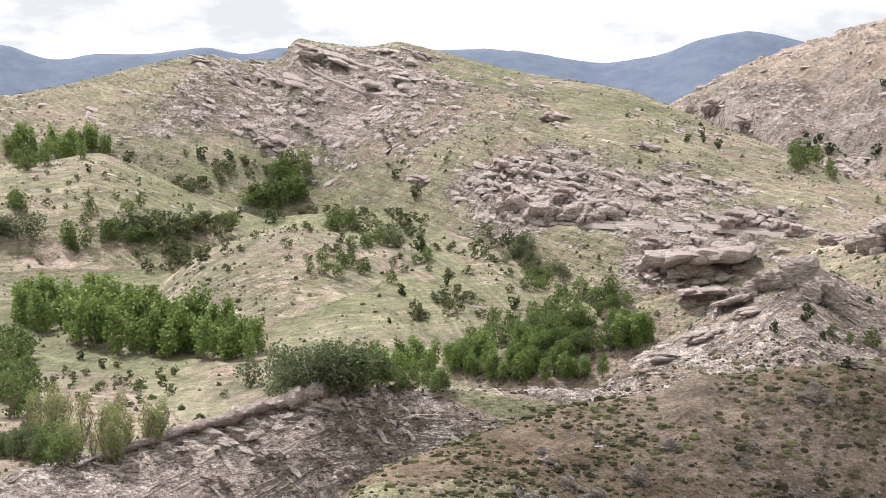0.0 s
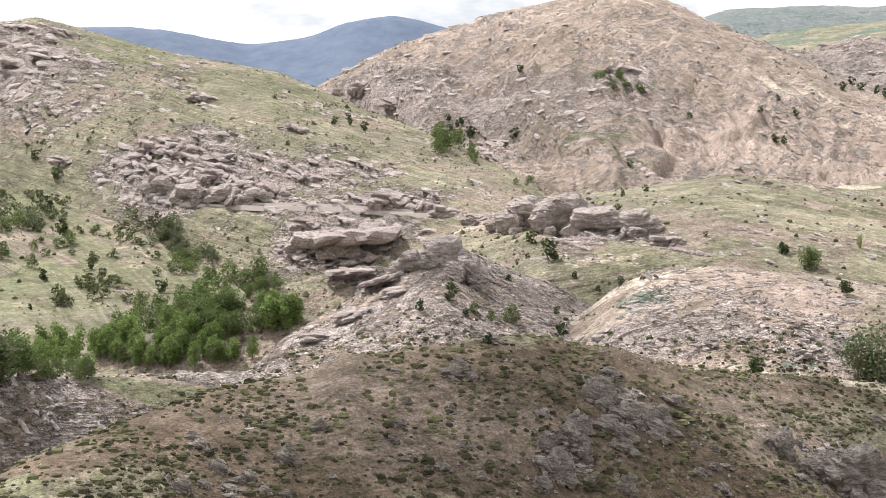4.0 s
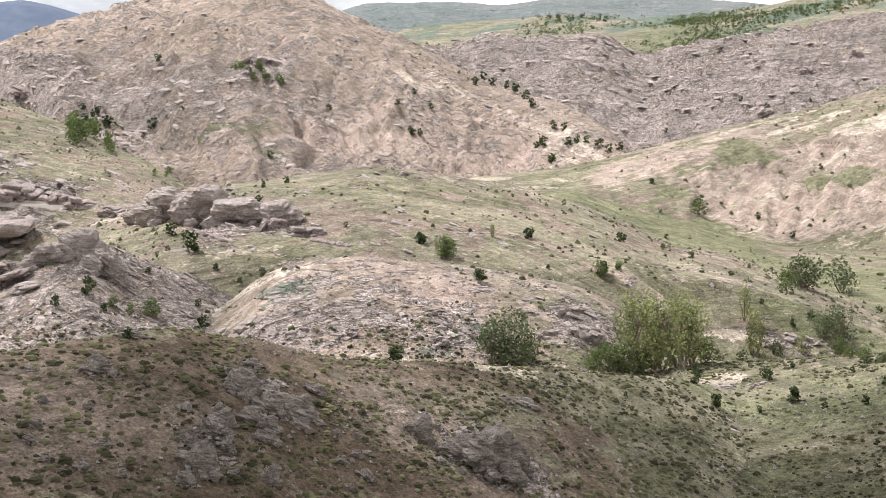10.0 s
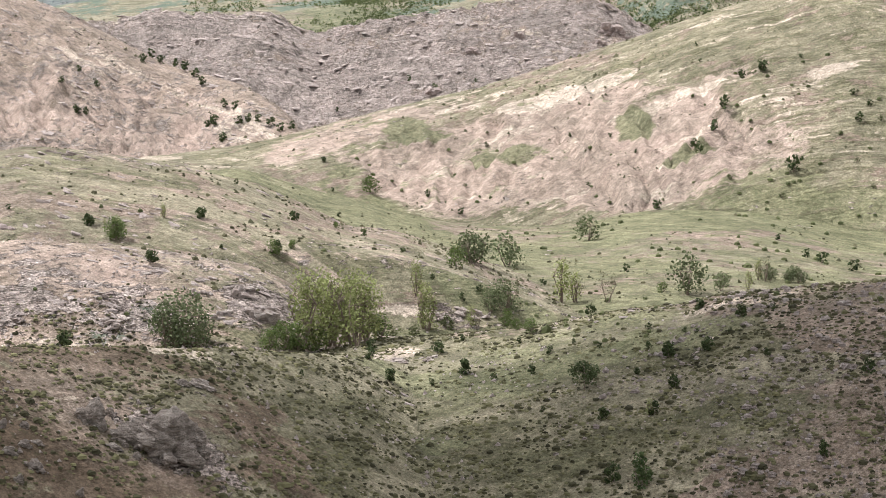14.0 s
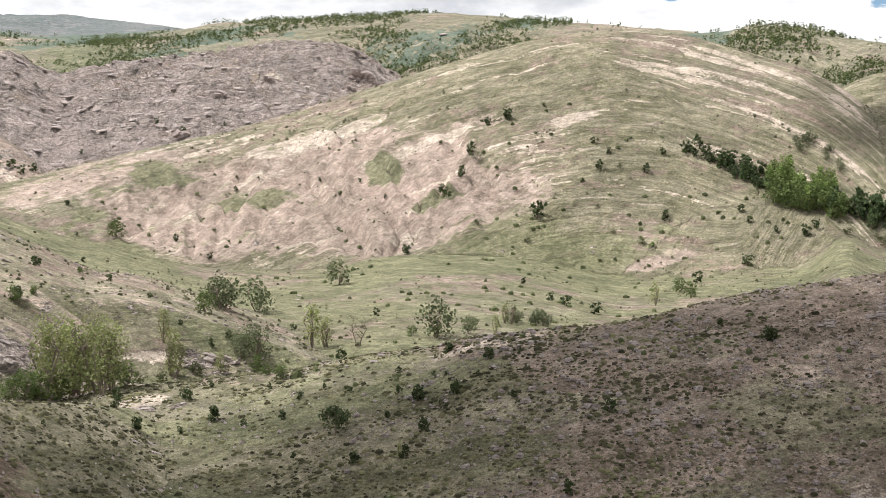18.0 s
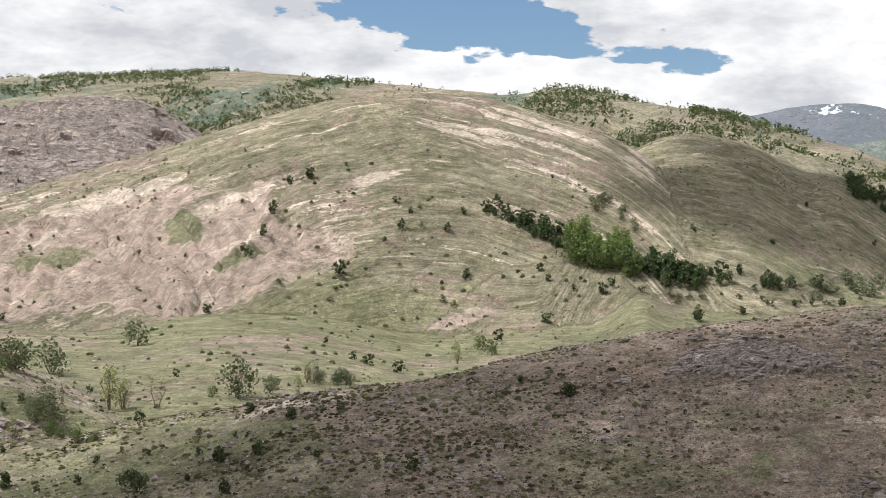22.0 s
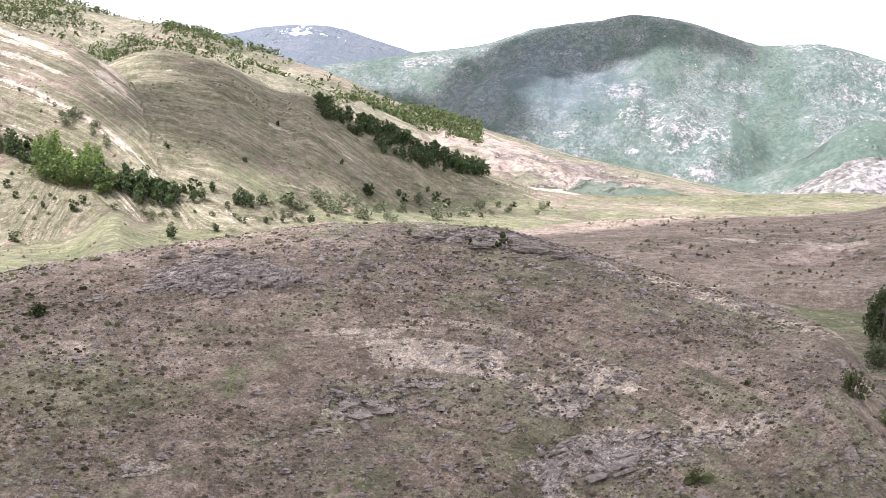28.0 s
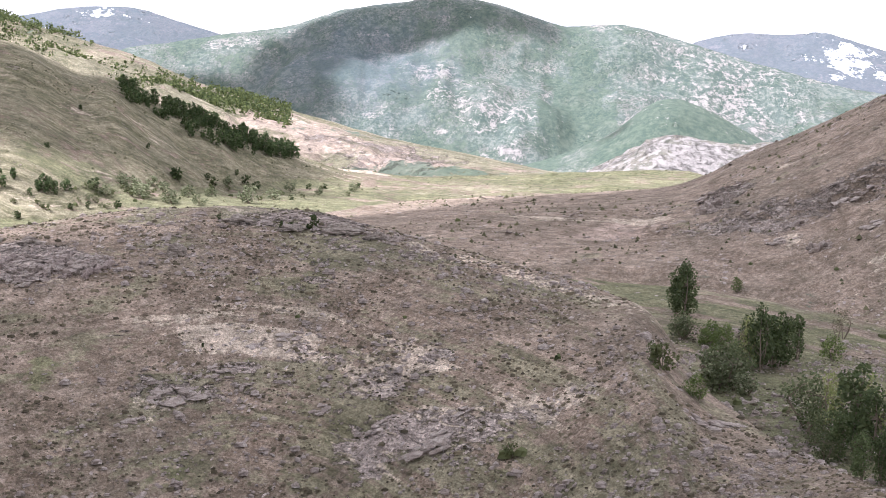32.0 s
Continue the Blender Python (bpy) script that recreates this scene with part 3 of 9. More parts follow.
# ---- the ground: one sheet of rings and spokes, finer where the slopes face the standing point ----
# look of each slope: rock, turf, green, pink, pale, wood, bluish haze tint, snow, haze-muted green, scar
LOOK = {
    "near_knoll": (0.08, 0.3, 0.04, 0, 0, 0, 0, 0, 0, 0), "rock_rib": (0.75, 0.2, 0, 0, 0.1, 0, 0, 0, 0, 0), "slab_spur": (0.6, 0.35, 0.02, 0, 0.25, 0, 0, 0, 0, 0),
    "boulder_dome": (0.2, 0.62, 0.06, 0.24, 0.14, 0, 0, 0, 0, 0), "pale_bench": (0.3, 0.45, 0.05, 0.42, 0.14, 0, 0, 0, 0, 0), "meadow": (0.0, 0.75, 0.52, 0, 0.0, 0, 0, 0, 0, 0),
    "left_valley": (0.05, 0.75, 0.42, 0.1, 0, 0, 0, 0, 0, 0), "round_knoll": (0.12, 0.6, 0.08, 0.32, 0.0, 0, 0, 0, 0, 0), "grove_hill": (0.12, 0.7, 0.2, 0.15, 0.08, 0, 0, 0, 0, 0),
    "tilted_ridge": (0.22, 0.68, 0.2, 0.1, 0.0, 0, 0, 0, 0, 0), "pink_hill": (0.34, 0.4, 0.08, 0.5, 0.14, 0, 0, 0, 0, 0), "far_scarp": (0.62, 0.15, 0.04, 0.35, 0.42, 0, 0.03, 0, 0, 0),
    "wooded_ridge": (0.12, 0.75, 0.26, 0.1, 0.1, 0.42, 0.05, 0, 0, 0), "great_hill": (0.1, 0.75, 0.24, 0.2, 0.22, 0, 0, 0, 0, 0), "shaded_shoulder": (0.12, 0.75, 0.18, 0.16, 0.12, 0, 0, 0, 0, 0),
    "near_hill": (0.12, 0.42, 0.05, 0, 0.02, 0, 0, 0, 0, 0), "ravine": (0.0, 0.6, 0.46, 0, 0.1, 0, 0, 0, 0, 0), "east_slope": (0.18, 0.28, 0, 0, 0.06, 0, 0, 0, 0, 0),
    "green_mountain": (0.1, 0.7, 0.3, 0, 0.0, 0.40, 0.08, 0, 1.0, 0.06), "mountain_spur": (0.1, 0.7, 0.4, 0, 0, 0.7, 0.06, 0, 0.85, 0.1), "pale_spur": (0.4, 0.4, 0.1, 0, 0.2, 0.1, 0.05, 0, 0.5, 0.5),
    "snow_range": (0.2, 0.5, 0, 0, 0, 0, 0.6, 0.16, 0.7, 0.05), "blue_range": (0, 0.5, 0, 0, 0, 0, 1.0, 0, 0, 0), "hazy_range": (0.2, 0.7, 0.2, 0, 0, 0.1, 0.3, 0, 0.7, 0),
}
LAYERS = ("rock", "turf", "green", "pink", "pale", "wood", "haze", "snow", "hazy_green", "scar", "dark_brown", "along", "bed", "inner")


PATCHES = {}
PATCHES["rock"] = [(2.5, 158, 9, 2.8, -0.7), (-3.6, 677, 33.4, 26.9, 0.55), (-7.8, 688, 39.2, 20.3, 0.4), (-1.8, 621, 47.2, 31.5, 0.4), (-6.6, 640, 68.1, 16.5, 0.32), (-9.3, 655, 32.4, 15.9, 0.3), (0.3, 583, 26.6, 16.4, 0.25), (3.6, 534, 22.3, 25.4, 0.6), (6.4, 506, 34.6, 17.8, 0.6), (1.6, 533, 12.1, 16.2, 0.4), (11.1, 480, 20, 6.5, 0.5), (9.6, 461, 24.5, 21.9, 0.7), (10.7, 240, 4.6, 18.2, 0.6), (10.4, 862, 22.9, 78.4, 0.6), (13, 836, 47.6, 45, 0.35), (20.3, 810, 18.5, 20.9, 0.4), (17.1, 807, 49.1, 34.6, 0.2), (17.5, 782, 59.4, 36, 0.25)]
PATCHES["rock"] = PATCHES["rock"] + [(22.4, 191, 10.2, 3.6, 0.4), (20.4, 192, 4.4, 2.8, 0.4), (27.9, 189, 5.7, 3.2, 0.4), (32.6, 196, 3.7, 7.6, 0.6), (18.7, 267, 7.1, 18.4, 0.8), (21.5, 257, 5.9, 6, 0.4), (30, 1236, 47, 87.6, 0.3), (36.3, 1026, 97.5, 93.3, 0.25), (29.6, 124, 4.3, 4.4, 0.75), (20.4, 116, 4.4, 3.6, 0.5), (18.1, 106, 2.4, 2.4, 0.5), (39.8, 230, 5.2, 2, 0.35), (68.6, 172, 7.2, 4.4, 0.7), (81.9, 150, 14.3, 6, 0.15), (72.3, 157, 11.9, 2.8, 0.12), (81.5, 146, 7.7, 2.8, 0.18), (68.8, 172, 9.8, 4.4, 0.21), (70.5, 170, 3.9, 3.2, 0.3)]
PATCHES["rock"] = PATCHES["rock"] + [(75.3, 148, 6.8, 3.2, 0.18), (83, 138, 6.3, 2.8, 0.27), (78.2, 155, 3.5, 2, 0.15), (79.6, 182, 8.3, 4, 0.45), (65.6, 138, 3.1, 2, 0.24), (76.2, 156, 7.1, 5.6, 0.17), (84.2, 135, 11.3, 4.4, 0.18), (79.4, 159, 5.4, 3.2, 0.15), (72.6, 147, 5, 4, 0.15), (89.7, 134, 6.1, 5.6, 0.12), (82.4, 728, 41.5, 73.5, 0.4), (97.1, 334, 15.2, 14.7, 0.45), (95, 368, 7, 15.8, 0.5), (100, 339, 10.3, 11.4, 0.3)]
PATCHES["green"] = [(-6.2, 589, 33.6, 113, 0.4), (-3.6, 463, 24.6, 98.4, 0.5), (-11.5, 306, 13.9, 11.9, 0.4), (-15.7, 250, 5.7, 16.8, 0.4), (-14.6, 313, 9.5, 8.1, 0.6), (1.4, 663, 47.9, 31.1, 0.45), (6.4, 604, 36.7, 43.2, 0.3), (2.5, 158, 7.8, 2.4, 0.5), (0.1, 151, 2.9, 2, 0.4), (4.7, 163, 4.3, 17.4, 0.4), (-10.4, 508, 30.9, 97.4, 0.2), (1.9, 158, 4.8, 2, 0.6), (-0.8, 149, 4, 15.9, 0.6), (-2.4, 91, 1.4, 4.4, 0.5), (20.5, 791, 18, 13.2, 0.7), (14.7, 775, 23.6, 18.8, 0.5), (19.9, 727, 22.1, 9.9, 0.5), (16.8, 856, 26, 15.3, 0.5)]
PATCHES["green"] = PATCHES["green"] + [(16, 207, 11, 11.6, 0.35), (24.8, 290, 17.6, 17.3, 0.3), (36, 435, 23.1, 37.4, 0.35), (20.9, 709, 16.1, 7.4, 0.4), (35.9, 1415, 43, 172, 0.9), (40.9, 166, 26.5, 13.6, 0.14), (46.3, 146, 16.6, 9.2, 0.16), (47.2, 486, 5.5, 9.6, 0.8), (49.3, 466, 8.8, 4.9, 0.7), (42.2, 486, 11.1, 5.1, 0.5), (38.7, 505, 11.5, 9.7, 0.5), (41.5, 238, 11.7, 5.6, 0.7), (36.5, 426, 17.8, 40.2, 0.25), (43, 237, 5.4, 2.4, 0.6), (46.3, 167, 15.9, 3.6, 0.3), (45.3, 170, 19.4, 10, 0.12), (38.9, 163, 16.1, 8.8, 0.12), (52.9, 158, 9.6, 6, 0.12)]
PATCHES["green"] = PATCHES["green"] + [(55, 443, 50.5, 10.1, 0.25), (43.7, 173, 19.7, 10.8, 0.2), (49.2, 144, 13.6, 7.6, 0.18), (35.7, 150, 14.2, 6, 0.2), (68.2, 153, 3.5, 6, 0.3), (71.8, 467, 28.4, 5.6, 0.4), (52.4, 410, 54.5, 37, 0.25), (69.2, 149, 5.1, 8.4, 0.26), (73.2, 138, 4.7, 2, 0.34), (73.1, 480, 51, 9.4, 0.4), (95.9, 170, 3.9, 8.4, 0.9), (92, 240, 5.5, 6, 0.7), (95.3, 224, 5.1, 4, 0.9)]
PATCHES["pink"] = [(-15, 424, 16.1, 7.6, 0.6), (24.5, 690, 39.3, 22.1, 0.55), (26.1, 202, 7.7, 5.2, 0.8), (27.2, 705, 45.5, 35.8, 0.85), (23.5, 743, 28.2, 28.4, 0.6), (29.3, 668, 20.3, 26.6, 0.8), (40.9, 481, 27.4, 11.7, 0.8), (45.2, 468, 23.1, 12.8, 0.9), (48.9, 450, 18.8, 6, 0.9), (45.1, 485, 18.4, 10.3, 0.7), (62.6, 158, 12, 7.2, 0.4), (41, 489, 61.3, 31.8, 0.6), (46.6, 455, 34.6, 11.8, 0.6), (50.9, 467, 24.8, 16.4, 0.45), (44.2, 481, 51.2, 26.7, 0.6), (48.3, 456, 20.8, 11.1, 0.6), (57.9, 434, 19.8, 3.3, 0.75), (49.1, 175, 10, 2.4, 0.55)]
PATCHES["pink"] = PATCHES["pink"] + [(79.5, 760, 50, 75, 0.6), (83.1, 679, 20.6, 52.9, 0.8), (91.3, 351, 13.3, 17.8, 0.65)]
PATCHES["pale"] = [(2.5, 160, 3.7, 2, 0.28), (-13.6, 138, 7.9, 2, 0.38), (27.8, 123, 7, 5.2, 0.38), (9.5, 196, 6.7, 10.4, 0.23), (31.7, 692, 18.4, 38.4, 0.38), (32.3, 646, 17.2, 14.4, 0.48), (26.1, 794, 15.1, 34.1, 0.38), (22.4, 185, 17.5, 57.6, 0.08), (43.9, 515, 19.6, 5.4, 0.23), (45.8, 520, 11.9, 4.7, 0.28), (48.7, 498, 11.4, 3, 0.33), (38.7, 522, 19.8, 6.3, 0.23), (47.2, 493, 11.2, 2.2, 0.28), (41.9, 500, 15.2, 3, 0.23), (48.4, 174, 13.2, 2, 0.43), (38, 179, 5.4, 3.6, 0.48), (59.4, 155, 3.5, 2, 0.23), (59.2, 530, 26.2, 23.5, 0.2)]
PATCHES["pale"] = PATCHES["pale"] + [(61.4, 516, 15.7, 14.1, 0.22), (54.3, 495, 9.4, 2.2, 0.88), (46.1, 519, 19.7, 3.9, 0.28), (43.1, 515, 17.6, 3.1, 0.28), (49.6, 507, 11.6, 2.3, 0.28), (52.2, 484, 11, 2.2, 0.23), (64.5, 519, 4.9, 19.7, 0.4), (38.9, 228, 5.2, 2, 0.48), (47.9, 441, 10.1, 15, 0.28), (38.9, 179, 5.4, 5.2, 0.38), (52.4, 173, 16.4, 3.6, 0.18), (81.9, 150, 14.3, 6, 0.37), (72.3, 157, 11.9, 2.8, 0.34), (81.5, 146, 7.7, 2.8, 0.41), (68.8, 172, 9.8, 4.4, 0.44), (70.5, 170, 3.9, 3.2, 0.55), (75.3, 148, 6.8, 3.2, 0.41), (83, 138, 6.3, 2.8, 0.52)]
PATCHES["pale"] = PATCHES["pale"] + [(78.2, 155, 3.5, 2, 0.37), (65.6, 138, 3.1, 2, 0.48), (73.1, 480, 51, 9.4, 0.23), (78.3, 801, 18.3, 63.5, 0.1), (79.8, 748, 19.9, 79.5, 0.1), (81.3, 700, 21.3, 54.5, 0.1), (76.2, 156, 7.1, 5.6, 0.4), (84.2, 135, 11.3, 4.4, 0.41), (79.4, 159, 5.4, 3.2, 0.37), (72.6, 147, 5, 4, 0.37), (89.7, 134, 6.1, 5.6, 0.34), (83.1, 713, 40.6, 78.9, 0.1), (100.3, 202, 6.1, 4.8, 0.28), (97.7, 371, 8.5, 18.3, 0.18)]
PATCHES["wood"] = [(92.4, 1893, 64.7, 69.4, 0.8), (89.6, 2374, 54.1, 216.4, 0.6)]
PATCHES["turf"] = [(36.5, 166, 22.1, 45.2, 0.4), (34.4, 145, 19.3, 9.2, 0.3), (14.8, 104, 10.3, 5.6, -0.1), (38.7, 162, 32.1, 18, 0.45), (41, 160, 19.5, 14, 0.4), (47, 150, 23.9, 11.6, 0.4), (63.5, 149, 6.8, 5.6, 0.3), (91.3, 351, 13.3, 17.8, -0.6)]
PATCHES["snow"] = [(71.7, 4080, 93, 24.4, 0.5), (99.5, 3983, 90.8, 129.3, 0.45)]
PATCHES["scar"] = [(86.8, 2290, 26.1, 24.2, 0.5), (90, 1848, 17.5, 50.6, 0.5), (93.9, 1417, 43.1, 49.7, 0.4), (86.3, 2399, 100.2, 70.9, 0.42), (94.9, 2570, 136.7, 546.7, 0.4), (84.1, 2479, 56.5, 73.3, 0.2), (82, 2356, 53.7, 35.1, 0.25)]
# more of the painted haze tint, which also darkens the upper mountainside
PATCHES["haze"] = [(81.1, 2528, 144, 122.1, 0.35)]
PATCHES["dark_brown"] = [(11.1, 105, 12.8, 10, -0.6), (27.2, 124, 9.5, 10.8, -0.7), (37.6, 158, 19.9, 28.8, -0.8), (42.6, 152, 28.9, 17.2, -0.6)]


def beds(x, y, z):
    """Thickness of the tilted rock beds and the place within one, 0 to 1."""
    r = np.hypot(x, y)
    step = 3.4 * np.where(r < 260, 0.2, np.where(r < 900, 1.2, 3.0))
    bed = (z + 0.30 * x - 0.05 * y + 1.3 * np.clip(r / 260, 0.3, 2.2) * fractal(x, y, 18.0, 3, 31)) / step
    return step, bed - np.floor(bed)


def surface(x, y):
    """Final ground height and the look of the ground at plan places."""
    z, who, inner = land(x, y)
    r = np.hypot(x, y)
    table = np.array([LOOK[n] for n in NAMES] + [(0.05, 0.5, 0.1, 0, 0, 0, 0, 0, 0, 0)])
    dark_brown = np.array([0.95 if n == "near_knoll" else 0.0 for n in NAMES] + [0.0])
    look_at = np.concatenate([table, dark_brown[:, None], np.zeros((len(NAMES) + 1, 3))], 1)[who]
    wx, wy = fractal(x, y, 30.0, 2, 71), fractal(x, y, 30.0, 2, 77)
    for layer, rows in PATCHES.items():
        k = LAYERS.index(layer)
        for bearing, dist, across, along, amount in rows:
            s, c = math.sin(radians(bearing)), math.cos(radians(bearing))
            reach = 2.6 * max(across, along)
            near = np.nonzero((np.abs(x - dist * s) < reach) & (np.abs(y - dist * c) < reach))
            px, py = x[near], y[near]
            du = ((px * c - py * s) / across) + 0.45 * wx[near]
            dv = ((px * s + py * c - dist) / along) + 0.45 * wy[near]
            look_at[(*near, k)] += amount * np.exp(-((du * du + dv * dv) ** 1.5))
    rock = look_at[..., 0]
    ease = np.clip((r - 20) / 60, 0, 1)
    az = np.degrees(np.arctan2(x, y))
    rough = np.clip((rock - 0.3 + 0.35 * fractal(x, y, 26.0, 3, 40)) * 2.2, 0, 1) * np.where((az > 56) & (r < 215), 0.2, 1)
    z = z + ease * (0.9 * np.clip(r / 450, 0.12, 1) * fractal(x, y, 70.0, 2, 3) + 0.22 * np.clip(r / 200, 0.5, 1.6) * fractal(x, y, 14.0, 3, 9))
    size = np.clip(r / 260, 0.3, 2.2)
    z = z + ease * rough * np.where(r < 520, np.minimum(size, 1.5), 0.6) * 0.5 * fractal(x, y, 9.0, 4, 21, True)
    # tilted beds that break into ledges
    step, f = beds(x, y, z)
    f2 = np.clip((f - 0.55) / 0.27, 0, 1)
    z = z + ease * rough * 0.9 * step * (f2 * f2 * (3 - 2 * f2) - f)
    # the beds run along the crests, or tilted where the ridge shows them so
    below = -z
    for i, name in enumerate(NAMES):
        k = who == i
        below[k] = np.interp(az[k], FINE, TABLES[name][2][1]) - z[k]
    tilted = who == NAMES.index("tilted_ridge")
    look_at[..., 11] = np.where(who < 0, x, np.radians(az) * r)
    look_at[..., 12] = np.where(tilted, z + 0.30 * x, np.where(who < 0, 0.3 * y, below + 0.02 * wx))
    look_at[..., 13] = inner
    off_crest = np.clip(below / np.clip(0.03 * r, 3, 60), 0, 1) * inner
    # rills down the bare slopes
    bare = np.clip(look_at[..., 3] - 0.3, 0, 0.7) * off_crest
    big = np.clip(r / 480, 0.4, 1.8)
    z = z - bare * big * 4.2 * np.clip(fractal(np.radians(az) * 480 + 0.12 * r + 9 * wx, r * 0.22 + 9 * wy, 11.0, 4, 51, True), 0, 1.5)
    # spurs and hollows of the larger hills
    spur = np.where((who == NAMES.index("far_scarp")) | tilted, 0.4, 1.0) * np.clip((r - 430) / 250, 0, 1) * np.clip((1500 - r) / 300, 0, 1) * off_crest
    z = z - spur * np.clip((r - 300) / 500, 0.25, 1.2) * 13.0 * np.clip(fractal(np.radians(az) * 800 + 0.55 * r + 8 * wx, 0.35 * r, 75.0, 4, 58, True), 0, 1.6)
    far = np.clip((r - 900) / 900, 0, 1)
    z = z + far * np.where(az > 60, 0.4, 0.45) * (12 * fractal(x, y, 420.0, 5, 60, True) - 8)
    mountain = np.clip((r - 1450) / 250, 0, 1) * np.clip((3200 - r) / 300, 0, 1) * np.clip((az - 60) / 6, 0, 1) * off_crest
    z = z - mountain * 30 * np.clip(fractal(x + 0.4 * y, y, 300.0, 5, 66, True) + 0.2, 0, 1.6)
    return z, look_at


def ground_sheet():
    steps = np.concatenate([np.arange(-180, -22, 2.0), np.arange(-22, -17.6, 0.25), np.arange(-17.6, 103.4, 0.115), np.arange(103.4, 112, 0.25), np.arange(112, 180.1, 2.0)])[:-1]
    rings = [1.0]
    while rings[-1] < 4900:
        q = rings[-1]
        rings.append(q + (4.0 if q < 60 else 0.85 if q < 260 else max(0.85, 0.005 * q) if q < 800 else 0.0075 * q if q < 1500 else 0.011 * q))
    rings = np.array(rings)
    A, R = np.meshgrid(np.radians(steps), rings, indexing="ij")
    x, y = R * np.sin(A), R * np.cos(A)
    z, looks = surface(x, y)
    n, m = A.shape
    co = np.stack([x, y, z], -1).reshape(-1, 3)
    i = np.arange(n)[:, None] * m
    j = np.arange(m - 1)[None, :]
    i2 = ((np.arange(n) + 1) % n)[:, None] * m
    quads = np.stack([i + j, i + j + 1, i2 + j + 1, i2 + j], -1).reshape(-1, 4)
    mesh = bpy.data.meshes.new("ground")
    mesh.vertices.add(len(co) + 1)
    mesh.vertices.foreach_set("co", np.vstack([co, [[0, 0, 58.4]]]).astype(np.float32).ravel())
    tris = np.stack([np.full(n, len(co)), np.arange(n) * m, ((np.arange(n) + 1) % n) * m], -1)
    mesh.loops.add(quads.size + tris.size)
    mesh.loops.foreach_set("vertex_index", np.concatenate([quads.ravel(), tris.ravel()]).astype(np.int32))
    mesh.polygons.add(len(quads) + n)
    mesh.polygons.foreach_set("loop_start", np.concatenate([np.arange(len(quads)) * 4, quads.size + np.arange(n) * 3]).astype(np.int32))
    mesh.polygons.foreach_set("use_smooth", np.ones(len(quads) + n, bool))
    mesh.update()
    for k, name in enumerate(LAYERS):
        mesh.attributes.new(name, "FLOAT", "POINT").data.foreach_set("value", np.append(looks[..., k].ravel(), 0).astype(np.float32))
    mesh.materials.append(GROUND)
    return tagged(new("ground", mesh), "dry grassy and rocky hills, valleys and mountains", "terrain", kind="structure")


ground_sheet()

# ---- shared mesh tools ----
def mesh_of(name, co, faces, material, smooth=False):
    """A mesh from arrays: faces is one array of triangles or quads."""
    me = bpy.data.meshes.new(name)
    co, faces = np.asarray(co, np.float32), np.asarray(faces, np.int32)
    me.vertices.add(len(co))
    me.vertices.foreach_set("co", co.ravel())
    me.loops.add(faces.size)
    me.loops.foreach_set("vertex_index", faces.ravel())
    me.polygons.add(len(faces))
    me.polygons.foreach_set("loop_start", (np.arange(len(faces)) * faces.shape[1]).astype(np.int32))
    me.polygons.foreach_set("use_smooth", np.full(len(faces), smooth))
    me.update()
    me.materials.append(material)
    return me


def spot(bearing, dist):
    a = radians(bearing)
    return dist * math.sin(a), dist * math.cos(a)


def heights(xy):
    xy = np.asarray(xy, float)
    return surface(xy[:, 0], xy[:, 1])[0]


def part(name, mesh, parent, label=""):
    ob = new(name, mesh)
    ob.parent = parent
    return tagged(ob, label) if label else ob


def ball(level):
    bm = bmesh.new()
    bmesh.ops.create_icosphere(bm, subdivisions=level, radius=1.0)
    co = np.array([v.co[:] for v in bm.verts])
    faces = np.array([[v.index for v in f.verts] for f in bm.faces])
    bm.free()
    return co, faces


BALL3, BALL4 = ball(3), ball(4)


def noise3(p, scale, seed):
    """Rough three-way noise for lumps, from three plan noises."""
    q = p / scale
    return (grid_noise(q[:, 0] + 0.37 * q[:, 2], q[:, 1] - 0.21 * q[:, 2], seed) + grid_noise(q[:, 1] + 5.2, q[:, 2] + 1.7, seed + 1) + grid_noise(q[:, 2] + 9.1, q[:, 0] - 3.3, seed + 2)) / 1.8


# ---- clouds that shade parts of the land ----
def cloud_material():
    k = Mat("cloud_white", 1.0)
    return k.done(k.mix(k.noise(0.01, 4), (0.82, 0.83, 0.85), (0.92, 0.92, 0.92)))


CLOUD = cloud_material()


def cloud(spots, ground, climb, seed, puffs=5, spread=0.42):
    """A flat-bottomed heap of puffs that stands between the sun and the given stretch of land."""
    rng = np.random.default_rng(seed)
    allco, allf, base = [], [], 0
    for bearing, dist, size in spots:
        x, y = spot(bearing, dist)
        c = np.array([x, y, ground]) + climb * np.array(to_sun)
        for i in range(puffs):
            off = np.zeros(3) if i == 0 else rng.normal(0, spread, 3) * (1, 1, 0.12)
            s = size * (1.0 if i == 0 else rng.uniform(0.3, 0.55))
            p = BALL3[0] * (s, s, 0.3 * s)
            p = p * (1 + 0.16 * noise3(BALL3[0] * 3 + i + seed, 1.0, seed + i))[:, None]
            p[:, 2] = np.where(p[:, 2] < 0, p[:, 2] * 0.4, p[:, 2])
            allco.append(p + c + off * size)
            allf.append(BALL3[1] + base)
            base += len(p)
    ob = new("cloud", mesh_of("cloud", np.vstack(allco), np.vstack(allf), CLOUD, True))
    return tagged(ob, "white heaped cloud, out of view, that shades part of the land", "cloud", kind="structure")


